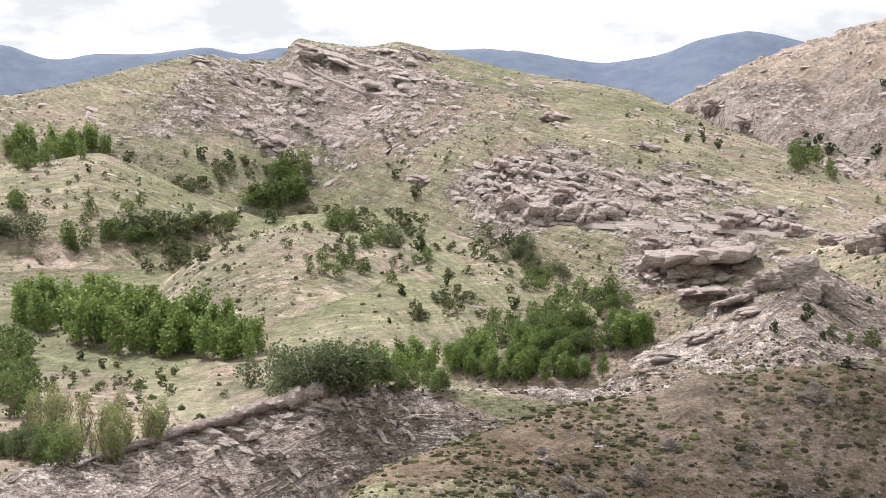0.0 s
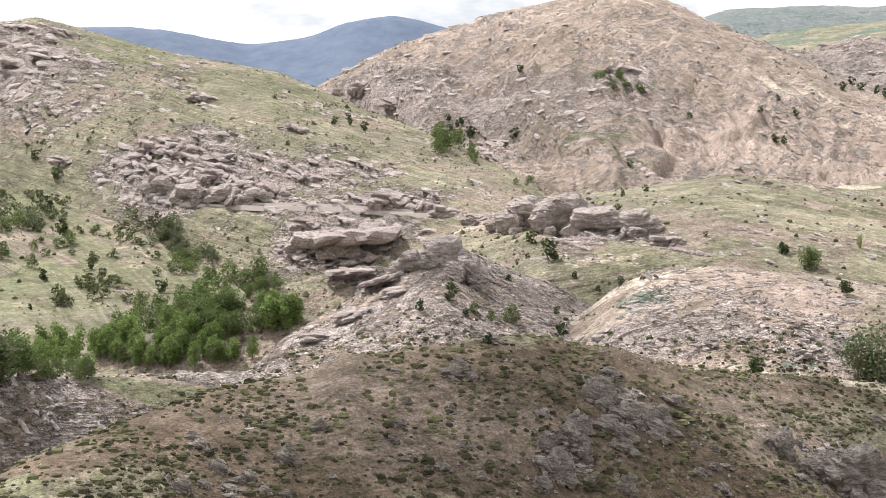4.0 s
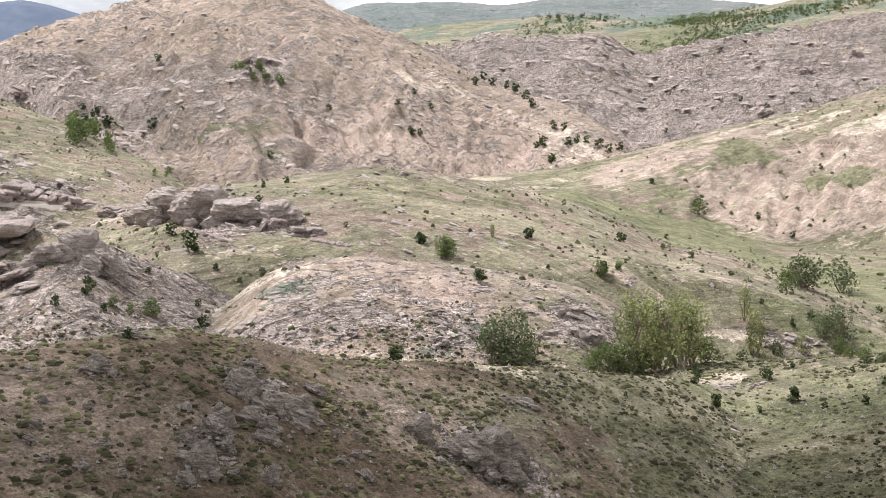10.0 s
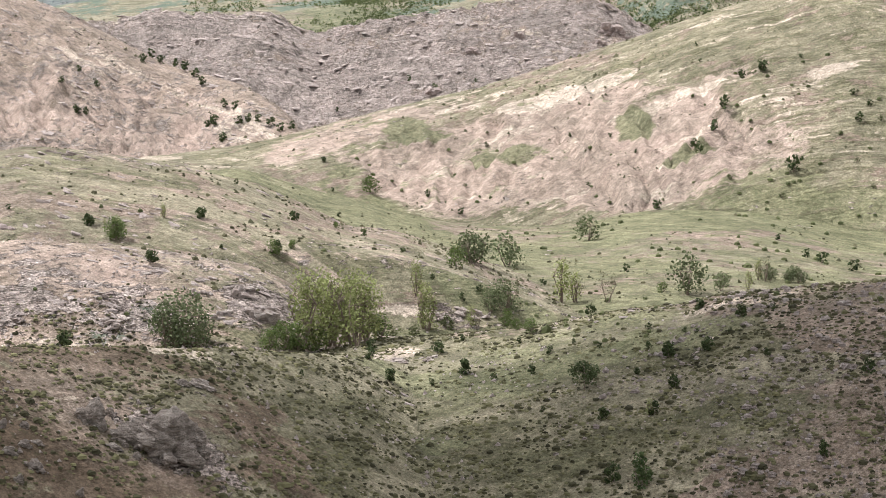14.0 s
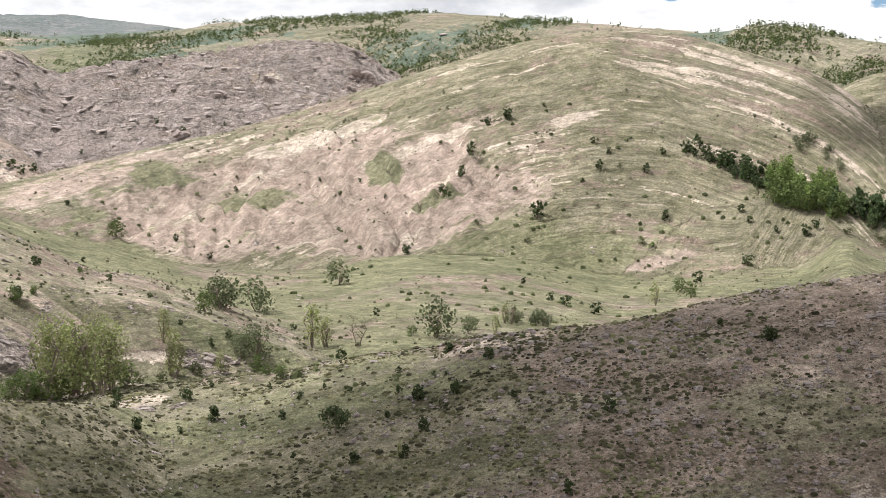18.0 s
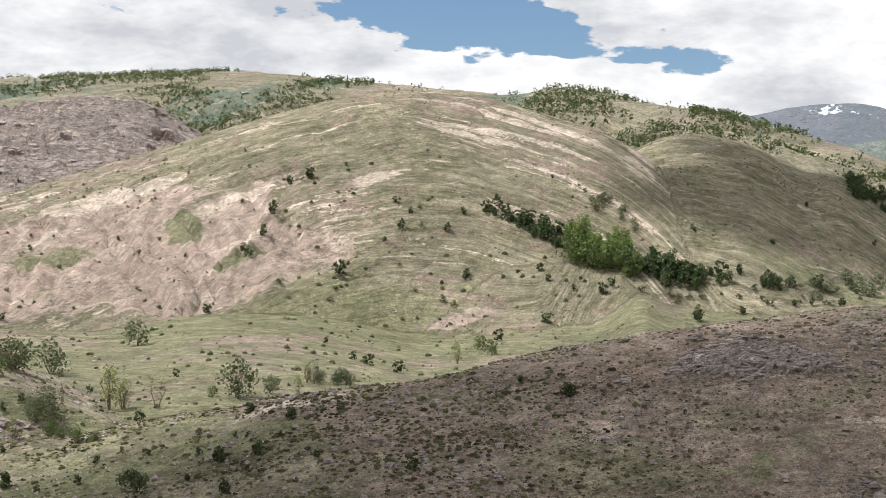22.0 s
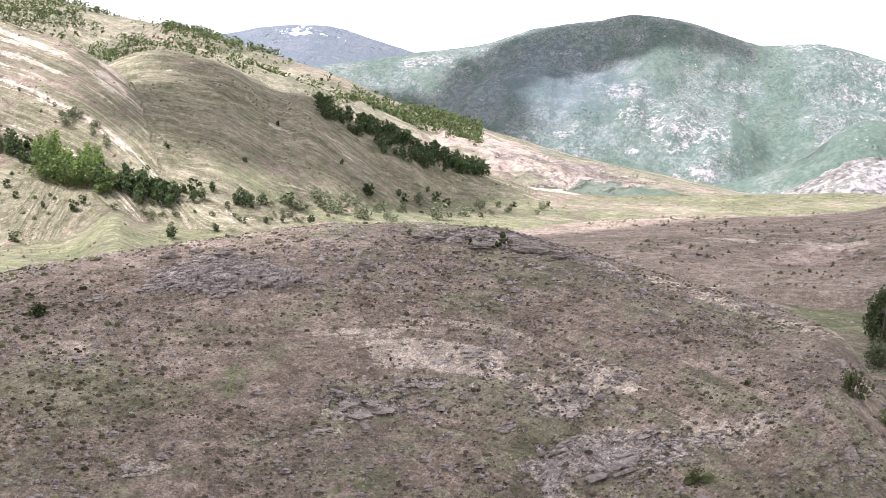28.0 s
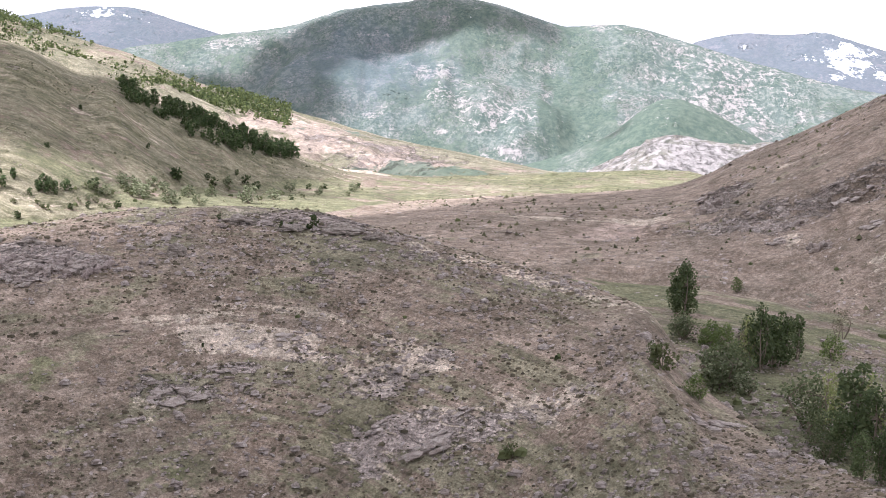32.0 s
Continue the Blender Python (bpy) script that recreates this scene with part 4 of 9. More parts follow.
cloud([(17.5, 92, 20), (20, 94, 25), (23, 94, 22), (41, 116, 25), (44, 124, 36), (47, 122, 42), (50.5, 124, 44), (55, 128, 50), (60, 126, 54), (68, 124, 58), (76, 124, 62)], 38, 1300, 1, 5, 0.26)
cloud([(84, 116, 60), (91, 108, 58), (97, 215, 80), (99, 315, 92), (106, 400, 110), (90, 270, 60), (86, 345, 62), (91, 385, 50), (81.5, 320, 50)], 42, 1300, 2)
# small unseen puffs added to darken the hollow beside the slab spur
cloud([(15.4, 202, 5), (16.6, 214, 6), (17.8, 226, 6), (19.2, 238, 6)], 43, 1300, 3, 4, 0.4)
cloud([(68, 520, 26), (66.3, 500, 17), (69, 495, 20), (71.5, 560, 32), (75, 585, 30), (70, 530, 18), (77, 600, 22), (73.5, 520, 20), (76, 545, 22)], 72, 1300, 4)
cloud([(74, 2480, 130), (77, 2450, 110), (78.6, 2560, 100), (80.6, 2620, 90), (82.6, 2660, 80), (84.6, 2680, 75), (86.6, 2690, 60), (88.4, 2700, 45), (76.5, 2300, 80)], 240, 2600, 5, 7, 0.4)
# unseen puffs added to darken the ravine by the mountain spur
cloud([(89.9, 2040, 20), (90.8, 1960, 18)], 105, 2600, 6, 6, 0.5)


# ---- rocks ----
def rock_material(name, dark, mid, light, islands=False):
    k = Mat(name, 0.92)
    broad, fine, grit = k.noise(0.25, 6, 0.65), k.noise(1.1, 8, 0.72), k.noise(6.0, 5, 0.7)
    beds = k.noise(0.55, 6, 0.62, (1, 1, 5.5, 14, -12, 0), 0.5)
    lines = k.noise(0.7, 6, 0.6, (1, 1, 2.2, 30, -20, 0), 0.9)
    c = k.mix(k.span(k.math("ADD", broad, beds), 0.85, 1.15), dark, mid)
    c = k.mix(k.span(fine, 0.48, 0.64, 0.0, 0.85), c, light)
    c = k.mix(k.span(k.math("ABSOLUTE", k.math("SUBTRACT", lines, 0.5)), 0.0, 0.018, 0.6, 0.0), c, tuple(0.35 * v for v in dark))
    c = k.mix(k.span(grit, 0.56, 0.7, 0.0, 0.35), c, tuple(0.45 * v for v in dark))
    c = k.mix(k.math("MULTIPLY", k.island() if islands else k.random(), 0.3), c, dark)
    n = k.bump(k.math("ADD", k.math("ADD", fine, k.math("MULTIPLY", grit, 0.4)), beds), 0.7, 1.0)
    return k.done(c, n)


STONE = rock_material("pink_grey_stone", (0.30, 0.24, 0.22), (0.44, 0.36, 0.33), (0.58, 0.50, 0.46))
PALE_STONE = rock_material("pale_weathered_stone", (0.34, 0.28, 0.25), (0.50, 0.425, 0.385), (0.64, 0.57, 0.52))
DARK_STONE = rock_material("lichened_grey_stone", (0.27, 0.228, 0.198), (0.42, 0.362, 0.318), (0.58, 0.515, 0.46))


def block(seed, size, points=15, boxy=0.55):
    """An angular block of stone: the hull of a few random points in a rounded box."""
    rng = np.random.default_rng(seed)
    u = rng.normal(0, 1, (points, 3))
    u /= np.linalg.norm(u, axis=1)[:, None]
    u = np.sign(u) * np.abs(u) ** boxy * size
    bm = bmesh.new()
    verts = [bm.verts.new(q) for q in u]
    hull = bmesh.ops.convex_hull(bm, input=verts)
    for v in [v for v in bm.verts if not v.link_faces]:
        bm.verts.remove(v)
    bmesh.ops.triangulate(bm, faces=bm.faces[:])
    bm.verts.index_update()
    co = np.array([v.co[:] for v in bm.verts])
    faces = np.array([[v.index for v in f.verts] for f in bm.faces])
    bm.free()
    return co, faces


def knob(seed, size, level):
    """A rounded, knobbly boulder."""
    rng = np.random.default_rng(seed)
    p = level[0].copy()
    for _ in range(rng.integers(4, 7)):
        n = rng.normal(0, 1, 3)
        n /= np.linalg.norm(n)
        over = np.maximum(p @ n - rng.uniform(0.55, 0.85), 0)
        p -= over[:, None] * n * 0.85
    p *= 1 + 0.2 * noise3(level[0] * 1.7 + seed, 1.0, seed)[:, None] + 0.11 * noise3(level[0] * 4.5 + seed, 1.0, seed + 3)[:, None] + 0.05 * noise3(level[0] * 10, 1.0, seed + 5)[:, None]
    return p * size, level[1]


def turned(p, roll, turn):
    c, s, d, e = math.cos(roll), math.sin(roll), math.cos(turn), math.sin(turn)
    p = p @ np.array([[c, 0, s], [0, 1, 0], [-s, 0, c]])
    return p @ np.array([[d, e, 0], [-e, d, 0], [0, 0, 1]])


def outcrop_mesh(name, kind, seed, material, split=False):
    """A rock group about 1 wide and 1 high that sits into the ground."""
    rng = np.random.default_rng(seed)
    bits = []
    if kind == "ledge":
        for bed in range(4):
            x = -0.52 + rng.uniform(0, 0.08) + 0.05 * bed
            while x < 0.48 - 0.1 * bed:
                w = rng.uniform(0.1, 0.28)
                p, f = block(rng.integers(1 << 30), (0.66 * w, rng.uniform(0.2, 0.34), rng.uniform(0.2, 0.36)), 24, 0.6)
                bits.append((turned(p, radians(-10) + rng.normal(0, 0.09), rng.normal(0, 0.3)) + (x + w / 2, 0.1 * bed - 0.2 * (bed == 3) + rng.normal(0, 0.08), 0.2 * bed - 0.22 * (x + w / 2) + rng.normal(0, 0.06)), f))
                x += w * rng.uniform(0.7, 1.15)
    elif kind == "slab":
        for i in range(10):
            p, f = block(rng.integers(1 << 30), (rng.uniform(0.14, 0.4), rng.uniform(0.2, 0.36), rng.uniform(0.1, 0.2)), 26, 0.6)
            u = rng.uniform(-0.32, 0.32)
            bits.append((turned(p, radians(-20) + rng.normal(0, 0.1), rng.normal(0, 0.3)) + (u, rng.uniform(-0.25, 0.25), 0.12 + 0.06 * i - 0.45 * u + rng.normal(0, 0.04)), f))
    elif kind == "overhang":
        for i in range(4):
            p, f = block(rng.integers(1 << 30), (rng.uniform(0.2, 0.34), rng.uniform(0.4, 0.5), rng.uniform(0.18, 0.27)), 30, 0.55)
            u = -0.36 + 0.24 * i
            bits.append((turned(p, radians(-12) + rng.normal(0, 0.05), rng.normal(0, 0.12)) + (u, -0.12, 0.78 - 0.22 * u), f))
        for i in range(7):
            p, f = block(rng.integers(1 << 30), rng.uniform(0.12, 0.26, 3) * (1, 1, 1.3), 14, 0.5)
            bits.append((turned(p, rng.normal(0, 0.2), rng.normal(0, 0.4)) + (rng.uniform(-0.5, 0.5), 0.25 + rng.uniform(0, 0.2), rng.uniform(0.1, 0.45)), f))
        for i in range(4):
            p, f = block(rng.integers(1 << 30), rng.uniform(0.06, 0.15, 3), 14, 0.5)
            bits.append((p + (rng.uniform(-0.5, 0.5), -0.45, 0.08), f))
    elif kind == "crag":
        for i in range(10):
            big = i < 4
            size = (rng.uniform(0.26, 0.36), rng.uniform(0.3, 0.42), rng.uniform(0.26, 0.36)) if big else tuple(rng.uniform(0.07, 0.15, 3))
            p, f = knob(int(rng.integers(1 << 20)), size, BALL4 if big else BALL3)
            u = (-0.3, 0.26, -0.04, 0.12)[i] if big else rng.uniform(-0.5, 0.5)
            bits.append((turned(p, radians(-24) + rng.normal(0, 0.08), rng.normal(0.2, 0.25)) + (u, rng.normal(0, 0.06) if big else rng.uniform(-0.4, 0.2), (0.42, 0.26, 0.68, 0.5)[i] if big else rng.uniform(0.02, 0.3)), f))
    elif kind == "crust":
        for i in range(12):
            u = rng.uniform(-0.45, 0.45)
            p, f = block(rng.integers(1 << 30), rng.uniform(0.07, 0.2, 3) * (1, 1, 1.7), 14)
            bits.append((turned(p, rng.normal(0, 0.3), rng.uniform(0, 6.28)) + (u, rng.uniform(-0.4, 0.4), 0.1 + rng.uniform(0, 0.45) * (1 - 1.6 * abs(u))), f))
    else:
        for i in range(11):
            if i == 0:
                size, place = (rng.uniform(0.4, 0.46), rng.uniform(0.4, 0.48), rng.uniform(0.5, 0.58)), (rng.normal(0, 0.04), 0.05, 0.3)
            elif i < 4:
                q = rng.uniform(0.17, 0.27)
                size, place = (q, q * 1.1, q * rng.uniform(0.8, 1.3)), ((-0.36, 0.3, -0.1)[i - 1] + rng.normal(0, 0.06), rng.uniform(-0.36, -0.05), rng.uniform(0.05, 0.35))
            else:
                q, a = rng.uniform(0.06, 0.14), rng.uniform(0, 6.28)
                size, place = (q, q, q * rng.uniform(0.8, 1.2)), (0.52 * math.cos(a), 0.5 * math.sin(a), rng.uniform(-0.02, 0.1))
            p, f = knob(int(rng.integers(1 << 20)), size, BALL4 if i < 4 else BALL3)
            ribs = 0.05 * np.sin(34 * p[:, 2] + 9 * p[:, 0] + 3 * noise3(p, 0.3, seed + i)) + 0.09 * noise3(p, 0.13, seed + 2 * i)
            bits.append((p * (1 + ribs)[:, None] + place, f))
    if split:
        return [mesh_of("rock", c, f, material) for c, f in bits]
    starts = np.cumsum([0] + [len(c) for c, _ in bits])
    return mesh_of(name, np.vstack([c for c, _ in bits]), np.vstack([f + o for (_, f), o in zip(bits, starts)]), material)


PLANTS = {}
PLANTS["poplar"] = [(-14.52, 613.6, 7.5), (-14.89, 613.6, 7.7), (-14.03, 612.6, 8.8), (-13.97, 615.4, 10.6), (-14.47, 618.2, 8.1), (-15.35, 615.4, 8.3), (-14.12, 610.8, 7.5), (-14.33, 609.9, 11.0), (-14.05, 619.1, 10.6), (-14.2, 620.0, 8.0), (-14.97, 610.8, 9.7), (-14.68, 621.9, 10.9), (-13.63, 619.1, 7.6), (-15.56, 619.1, 10.0), (-15.88, 615.4, 7.8), (-15.91, 614.5, 7.4), (-13.22, 617.3, 10.9), (-15.95, 619.1, 8.4), (-13.26, 618.2, 9.7), (-13.38, 620.0, 10.9), (-16.13, 615.4, 8.8), (-15.86, 621.0, 9.0), (-13.66, 514.0, 7.1), (-13.88, 622.8, 7.4), (-12.86, 612.6, 9.8), (-14.89, 529.7, 8.1), (-16.32, 613.6, 8.5), (-12.68, 614.5, 8.0), (-16.14, 610.8, 7.9), (-15.82, 622.8, 8.3), (-15.04, 365.7, 9.8), (-15.25, 367.9, 9.9)]
PLANTS["poplar"] = PLANTS["poplar"] + [(-14.72, 364.6, 7.3), (-14.64, 366.8, 9.2), (-15.77, 360.8, 9.6), (-15.74, 369.5, 9.4), (-15.43, 357.0, 6.8), (-16.01, 361.3, 6.7), (-15.88, 358.1, 9.6), (-15.68, 355.9, 6.1), (-14.24, 362.4, 6.9), (-14.99, 377.4, 7.9), (-15.49, 352.8, 6.4), (-14.07, 367.3, 7.9), (-14.9, 351.7, 6.2), (-14.05, 360.8, 6.8), (-15.77, 378.0, 7.0), (-13.95, 362.4, 8.1), (-15.21, 349.1, 9.5), (-14.22, 354.3, 8.0), (-15.0, 380.8, 8.1), (-13.76, 367.9, 8.1), (-15.14, 348.0, 7.4), (-13.73, 361.9, 7.8), (-13.58, 350.6, 10.5), (-13.42, 360.2, 9.1), (-13.17, 352.2, 7.9), (-13.55, 342.3, 7.5), (-13.51, 340.8, 10.1), (-13.19, 341.3, 6.8), (-12.97, 359.7, 9.4), (-12.85, 353.8, 8.6), (-12.95, 363.0, 9.8), (-13.37, 369.0, 10.4)]
PLANTS["poplar"] = PLANTS["poplar"] + [(-14.43, 354.3, 7.2), (-13.36, 329.7, 9.8), (-12.82, 365.1, 11.1), (-14.08, 336.2, 9.1), (-13.26, 372.9, 10.0), (-13.16, 372.9, 9.6), (-14.17, 370.1, 10.1), (-13.71, 329.2, 9.9), (-12.48, 358.6, 7.3), (-12.42, 355.4, 10.9), (-14.16, 372.9, 7.4), (-12.58, 369.5, 7.8), (-11.74, 327.8, 9.2), (-11.62, 326.8, 7.2), (-12.19, 334.7, 9.0), (-11.93, 336.7, 10.5), (-11.81, 325.8, 6.6), (-11.38, 327.8, 6.7), (-11.45, 328.7, 7.1), (-11.66, 333.7, 9.9), (-11.37, 328.3, 8.8), (-11.34, 328.3, 7.4), (-12.31, 348.0, 8.4), (-11.23, 328.3, 9.7), (-12.82, 328.7, 8.7), (-10.98, 323.9, 6.7), (-12.73, 344.4, 8.9), (-11.24, 329.2, 9.1), (-11.24, 321.9, 7.9), (-11.8, 350.6, 9.3), (-10.8, 323.9, 9.8), (-11.38, 335.7, 7.1)]
PLANTS["poplar"] = PLANTS["poplar"] + [(-13.04, 341.3, 8.4), (-11.64, 349.1, 8.3), (-11.8, 320.5, 8.3), (-10.69, 325.3, 6.9), (-10.96, 320.9, 8.9), (-10.93, 328.3, 8.7), (-13.13, 327.8, 9.9), (-11.69, 359.7, 7.5), (-10.9, 328.3, 7.4), (-12.38, 320.0, 9.7), (-13.18, 326.8, 9.7), (-11.2, 317.6, 9.8), (-9.72, 320.0, 7.1), (-10.18, 320.5, 7.8), (-10.27, 321.4, 10.0), (-9.95, 322.4, 6.6), (-10.06, 317.6, 8.5), (-10.51, 320.9, 9.3), (-10.57, 320.9, 6.8), (-9.79, 315.7, 9.7), (-10.36, 317.6, 9.4), (-8.89, 321.4, 9.0), (-10.24, 323.4, 8.9), (-10.21, 315.2, 9.9), (-10.85, 320.9, 10.0), (-10.2, 314.3, 9.7), (-9.55, 324.3, 9.0), (-10.92, 320.0, 7.0), (-9.65, 324.8, 8.0), (-10.47, 324.3, 7.1), (-8.69, 315.2, 7.0), (-9.33, 325.3, 7.3)]
PLANTS["poplar"] = PLANTS["poplar"] + [(-8.7, 324.3, 8.1), (-11.04, 324.3, 7.9), (-10.84, 324.8, 6.9), (-11.0, 317.6, 10.0), (-9.18, 308.7, 8.7), (-10.52, 311.5, 7.4), (-8.28, 318.6, 6.6), (-8.32, 323.9, 9.9), (-9.31, 326.3, 9.8), (-8.25, 323.9, 7.2), (-11.24, 325.8, 8.5), (-11.31, 325.8, 10.3), (-7.78, 312.9, 8.1), (-7.59, 306.4, 7.0), (-7.95, 316.2, 7.5), (-8.1, 316.6, 7.8), (-7.95, 305.4, 7.8), (-8.23, 309.1, 6.9), (-7.33, 312.9, 7.3), (-8.02, 304.5, 5.7), (-8.1, 304.5, 6.9), (-7.1, 306.4, 7.8), (-8.38, 307.3, 6.3), (-7.48, 318.1, 6.1), (-8.47, 308.2, 5.1), (-7.46, 299.2, 6.5), (-8.09, 321.9, 7.2), (-8.38, 304.1, 7.8), (2.71, 234.8, 4.5), (2.59, 234.0, 4.0), (1.84, 236.4, 4.3), (2.85, 233.2, 4.5)]
PLANTS["poplar"] = PLANTS["poplar"] + [(3.45, 233.2, 4.3), (3.43, 233.6, 4.7), (1.72, 235.6, 4.6), (3.13, 235.2, 4.1), (3.52, 231.6, 4.1), (3.67, 233.6, 3.5), (1.67, 239.2, 4.7), (1.33, 239.6, 3.1), (1.48, 239.6, 3.6), (3.53, 234.8, 4.2), (1.94, 234.0, 4.6), (1.31, 240.0, 3.7), (3.42, 235.6, 4.6), (3.96, 233.6, 4.6), (1.5, 274.0, 5.0), (1.0, 271.6, 4.6), (4.5, 230.8, 3.6), (4.29, 229.6, 4.2), (0.45, 240.0, 4.1), (0.79, 272.0, 4.0), (3.19, 230.4, 3.1), (2.96, 237.6, 4.7), (1.79, 277.6, 3.8), (4.8, 230.4, 4.4), (0.19, 262.0, 3.4), (3.85, 235.2, 4.1), (7.13, 230.8, 4.6), (7.0, 232.4, 5.3), (7.56, 230.0, 5.1), (7.4, 229.6, 4.8), (7.75, 230.0, 4.9), (7.45, 229.2, 3.8)]
PLANTS["poplar"] = PLANTS["poplar"] + [(7.86, 229.6, 4.0), (6.83, 230.0, 5.4), (6.56, 234.0, 4.2), (-1.26, 252.4, 3.7), (-0.56, 249.2, 4.8), (-1.25, 255.2, 4.5), (-1.22, 256.0, 4.0), (-1.71, 250.0, 4.2), (-0.95, 258.0, 5.6), (-1.13, 246.8, 3.6), (-1.8, 248.4, 5.2), (0.4, 238.4, 3.4), (-1.67, 247.2, 4.4), (0.23, 240.0, 4.5), (-2.34, 251.6, 5.5), (-1.11, 262.0, 5.6), (-0.32, 260.0, 5.7), (-1.65, 262.0, 5.3), (-2.74, 255.2, 4.9), (0.79, 238.0, 5.2), (0.62, 238.8, 4.7), (-2.9, 255.2, 4.4), (-2.51, 248.4, 5.4), (3.37, 231.2, 3.9), (2.9, 231.6, 3.5), (4.63, 227.6, 3.9), (4.77, 227.6, 3.2), (4.95, 226.8, 3.3), (3.04, 230.4, 4.7), (4.74, 226.8, 3.9), (4.7, 228.4, 3.5), (3.19, 230.0, 3.4)]
PLANTS["poplar"] = PLANTS["poplar"] + [(5.45, 225.6, 4.0), (1.81, 235.2, 3.4), (1.72, 235.2, 3.9), (2.91, 233.2, 3.5), (3.97, 227.6, 4.5), (2.75, 234.0, 4.4), (2.31, 231.6, 4.0), (1.84, 233.2, 4.2), (6.15, 225.2, 3.8), (1.12, 235.6, 4.3), (0.95, 236.8, 3.7), (36.48, 187.6, 8.8), (35.95, 198.8, 8.2), (62.62, 451.8, 5.9), (62.95, 453.9, 6.3), (63.07, 453.2, 9.2), (62.55, 449.8, 7.9), (62.37, 449.8, 7.0), (63.19, 454.5, 8.4), (62.4, 449.1, 8.6), (62.78, 456.6, 8.9), (62.1, 450.5, 7.3), (63.29, 455.9, 7.5), (62.21, 448.4, 7.9), (62.44, 457.3, 7.7), (63.44, 450.5, 9.2), (63.07, 448.4, 7.8), (62.29, 447.1, 5.9), (62.81, 447.1, 7.2), (63.62, 451.8, 6.1), (61.72, 454.5, 7.3), (63.65, 451.1, 6.9)]
PLANTS["poplar"] = PLANTS["poplar"] + [(62.87, 446.4, 8.7), (63.65, 455.9, 8.9), (63.56, 457.3, 7.5), (62.9, 446.4, 7.9), (62.9, 445.8, 8.9), (93.55, 217.6, 7.6), (93.8, 218.8, 6.6), (93.29, 219.2, 5.8), (96.46, 182.8, 7.2), (96.99, 185.2, 6.3), (97.41, 186.8, 6.2), (96.03, 188.4, 5.0), (97.78, 191.2, 5.0), (99.88, 144.0, 8.0), (100.5, 140.4, 7.0), (101.45, 132.8, 6.1), (102.57, 128.4, 9.7), (102.07, 127.6, 7.5), (99.37, 139.6, 4.4), (100.94, 130.8, 4.4), (100.21, 112.0, 3.3)]
PLANTS["broadleaf"] = [(-15.89, 516.3, 6.1), (-15.91, 514.0, 5.6), (-15.39, 608.1, 5.3), (-15.27, 514.0, 4.8), (-15.7, 609.9, 6.9), (-15.71, 503.3, 5.0), (-15.45, 502.6, 5.3), (-15.01, 510.2, 6.0), (-3.23, 153.2, 3.7), (-3.32, 153.6, 3.5), (-3.57, 153.6, 3.8), (-2.5, 155.6, 3.5), (-4.1, 153.2, 3.4), (-3.33, 154.8, 3.2), (-4.37, 152.0, 2.6), (-2.41, 156.4, 3.2), (-1.87, 155.2, 2.7), (-2.1, 239.6, 4.3), (-1.21, 157.2, 2.3), (-0.61, 233.6, 2.9), (-1.5, 155.6, 2.0), (-0.14, 158.4, 2.5), (-0.03, 159.6, 2.6), (-0.36, 157.2, 1.8), (4.91, 236.4, 2.9), (5.07, 236.8, 2.9), (4.45, 237.2, 3.1), (4.61, 236.0, 4.3), (5.12, 237.2, 4.2), (4.83, 234.8, 3.5), (4.25, 239.2, 2.9), (4.12, 237.2, 4.5)]
PLANTS["broadleaf"] = PLANTS["broadleaf"] + [(5.16, 238.0, 4.3), (4.73, 234.8, 4.0), (5.47, 237.2, 4.0), (3.77, 238.0, 3.1), (6.66, 232.8, 4.3), (6.58, 234.0, 3.3), (5.19, 238.4, 3.5), (3.94, 306.8, 5.5), (4.37, 234.8, 3.9), (5.07, 232.8, 3.6), (6.96, 232.0, 3.2), (4.69, 233.6, 4.3), (6.46, 230.8, 4.0), (6.85, 230.8, 4.4), (6.17, 230.8, 2.9), (5.64, 231.2, 4.3), (4.08, 313.3, 5.8), (2.93, 294.0, 3.8), (3.93, 235.2, 3.6), (7.4, 232.0, 3.0), (5.22, 231.6, 4.2), (6.91, 230.0, 4.3), (6.06, 445.1, 4.7), (5.88, 444.4, 6.8), (6.38, 444.4, 6.0), (6.52, 443.8, 4.4), (6.48, 445.1, 6.1), (5.31, 451.8, 6.6), (6.59, 240.0, 2.6), (6.49, 239.6, 3.0), (4.65, 348.0, 4.5), (4.97, 333.7, 4.7)]
PLANTS["broadleaf"] = PLANTS["broadleaf"] + [(6.46, 447.1, 6.3), (7.1, 239.6, 2.5), (6.05, 239.6, 2.6), (4.45, 351.2, 3.8), (1.9, 298.8, 3.7), (1.79, 291.2, 4.3), (2.65, 298.4, 3.4), (1.68, 288.8, 4.7), (2.28, 285.2, 3.0), (2.41, 284.4, 4.4), (1.98, 307.3, 4.9), (1.06, 296.8, 3.1), (1.71, 282.0, 4.2), (1.18, 287.6, 3.2), (1.22, 286.0, 3.8), (1.3, 284.4, 3.7), (4.0, 372.3, 4.1), (3.57, 373.4, 3.7), (3.79, 363.0, 2.8), (3.33, 369.0, 4.2), (3.97, 360.8, 3.4), (3.7, 358.1, 3.7), (3.12, 231.6, 3.2), (3.3, 232.0, 2.5), (2.6, 232.4, 2.6), (4.65, 228.0, 3.4), (2.95, 231.2, 2.9), (3.34, 230.4, 3.2), (4.93, 227.2, 3.2), (5.34, 226.4, 3.6), (4.74, 227.2, 3.4), (1.55, 235.6, 3.0)]
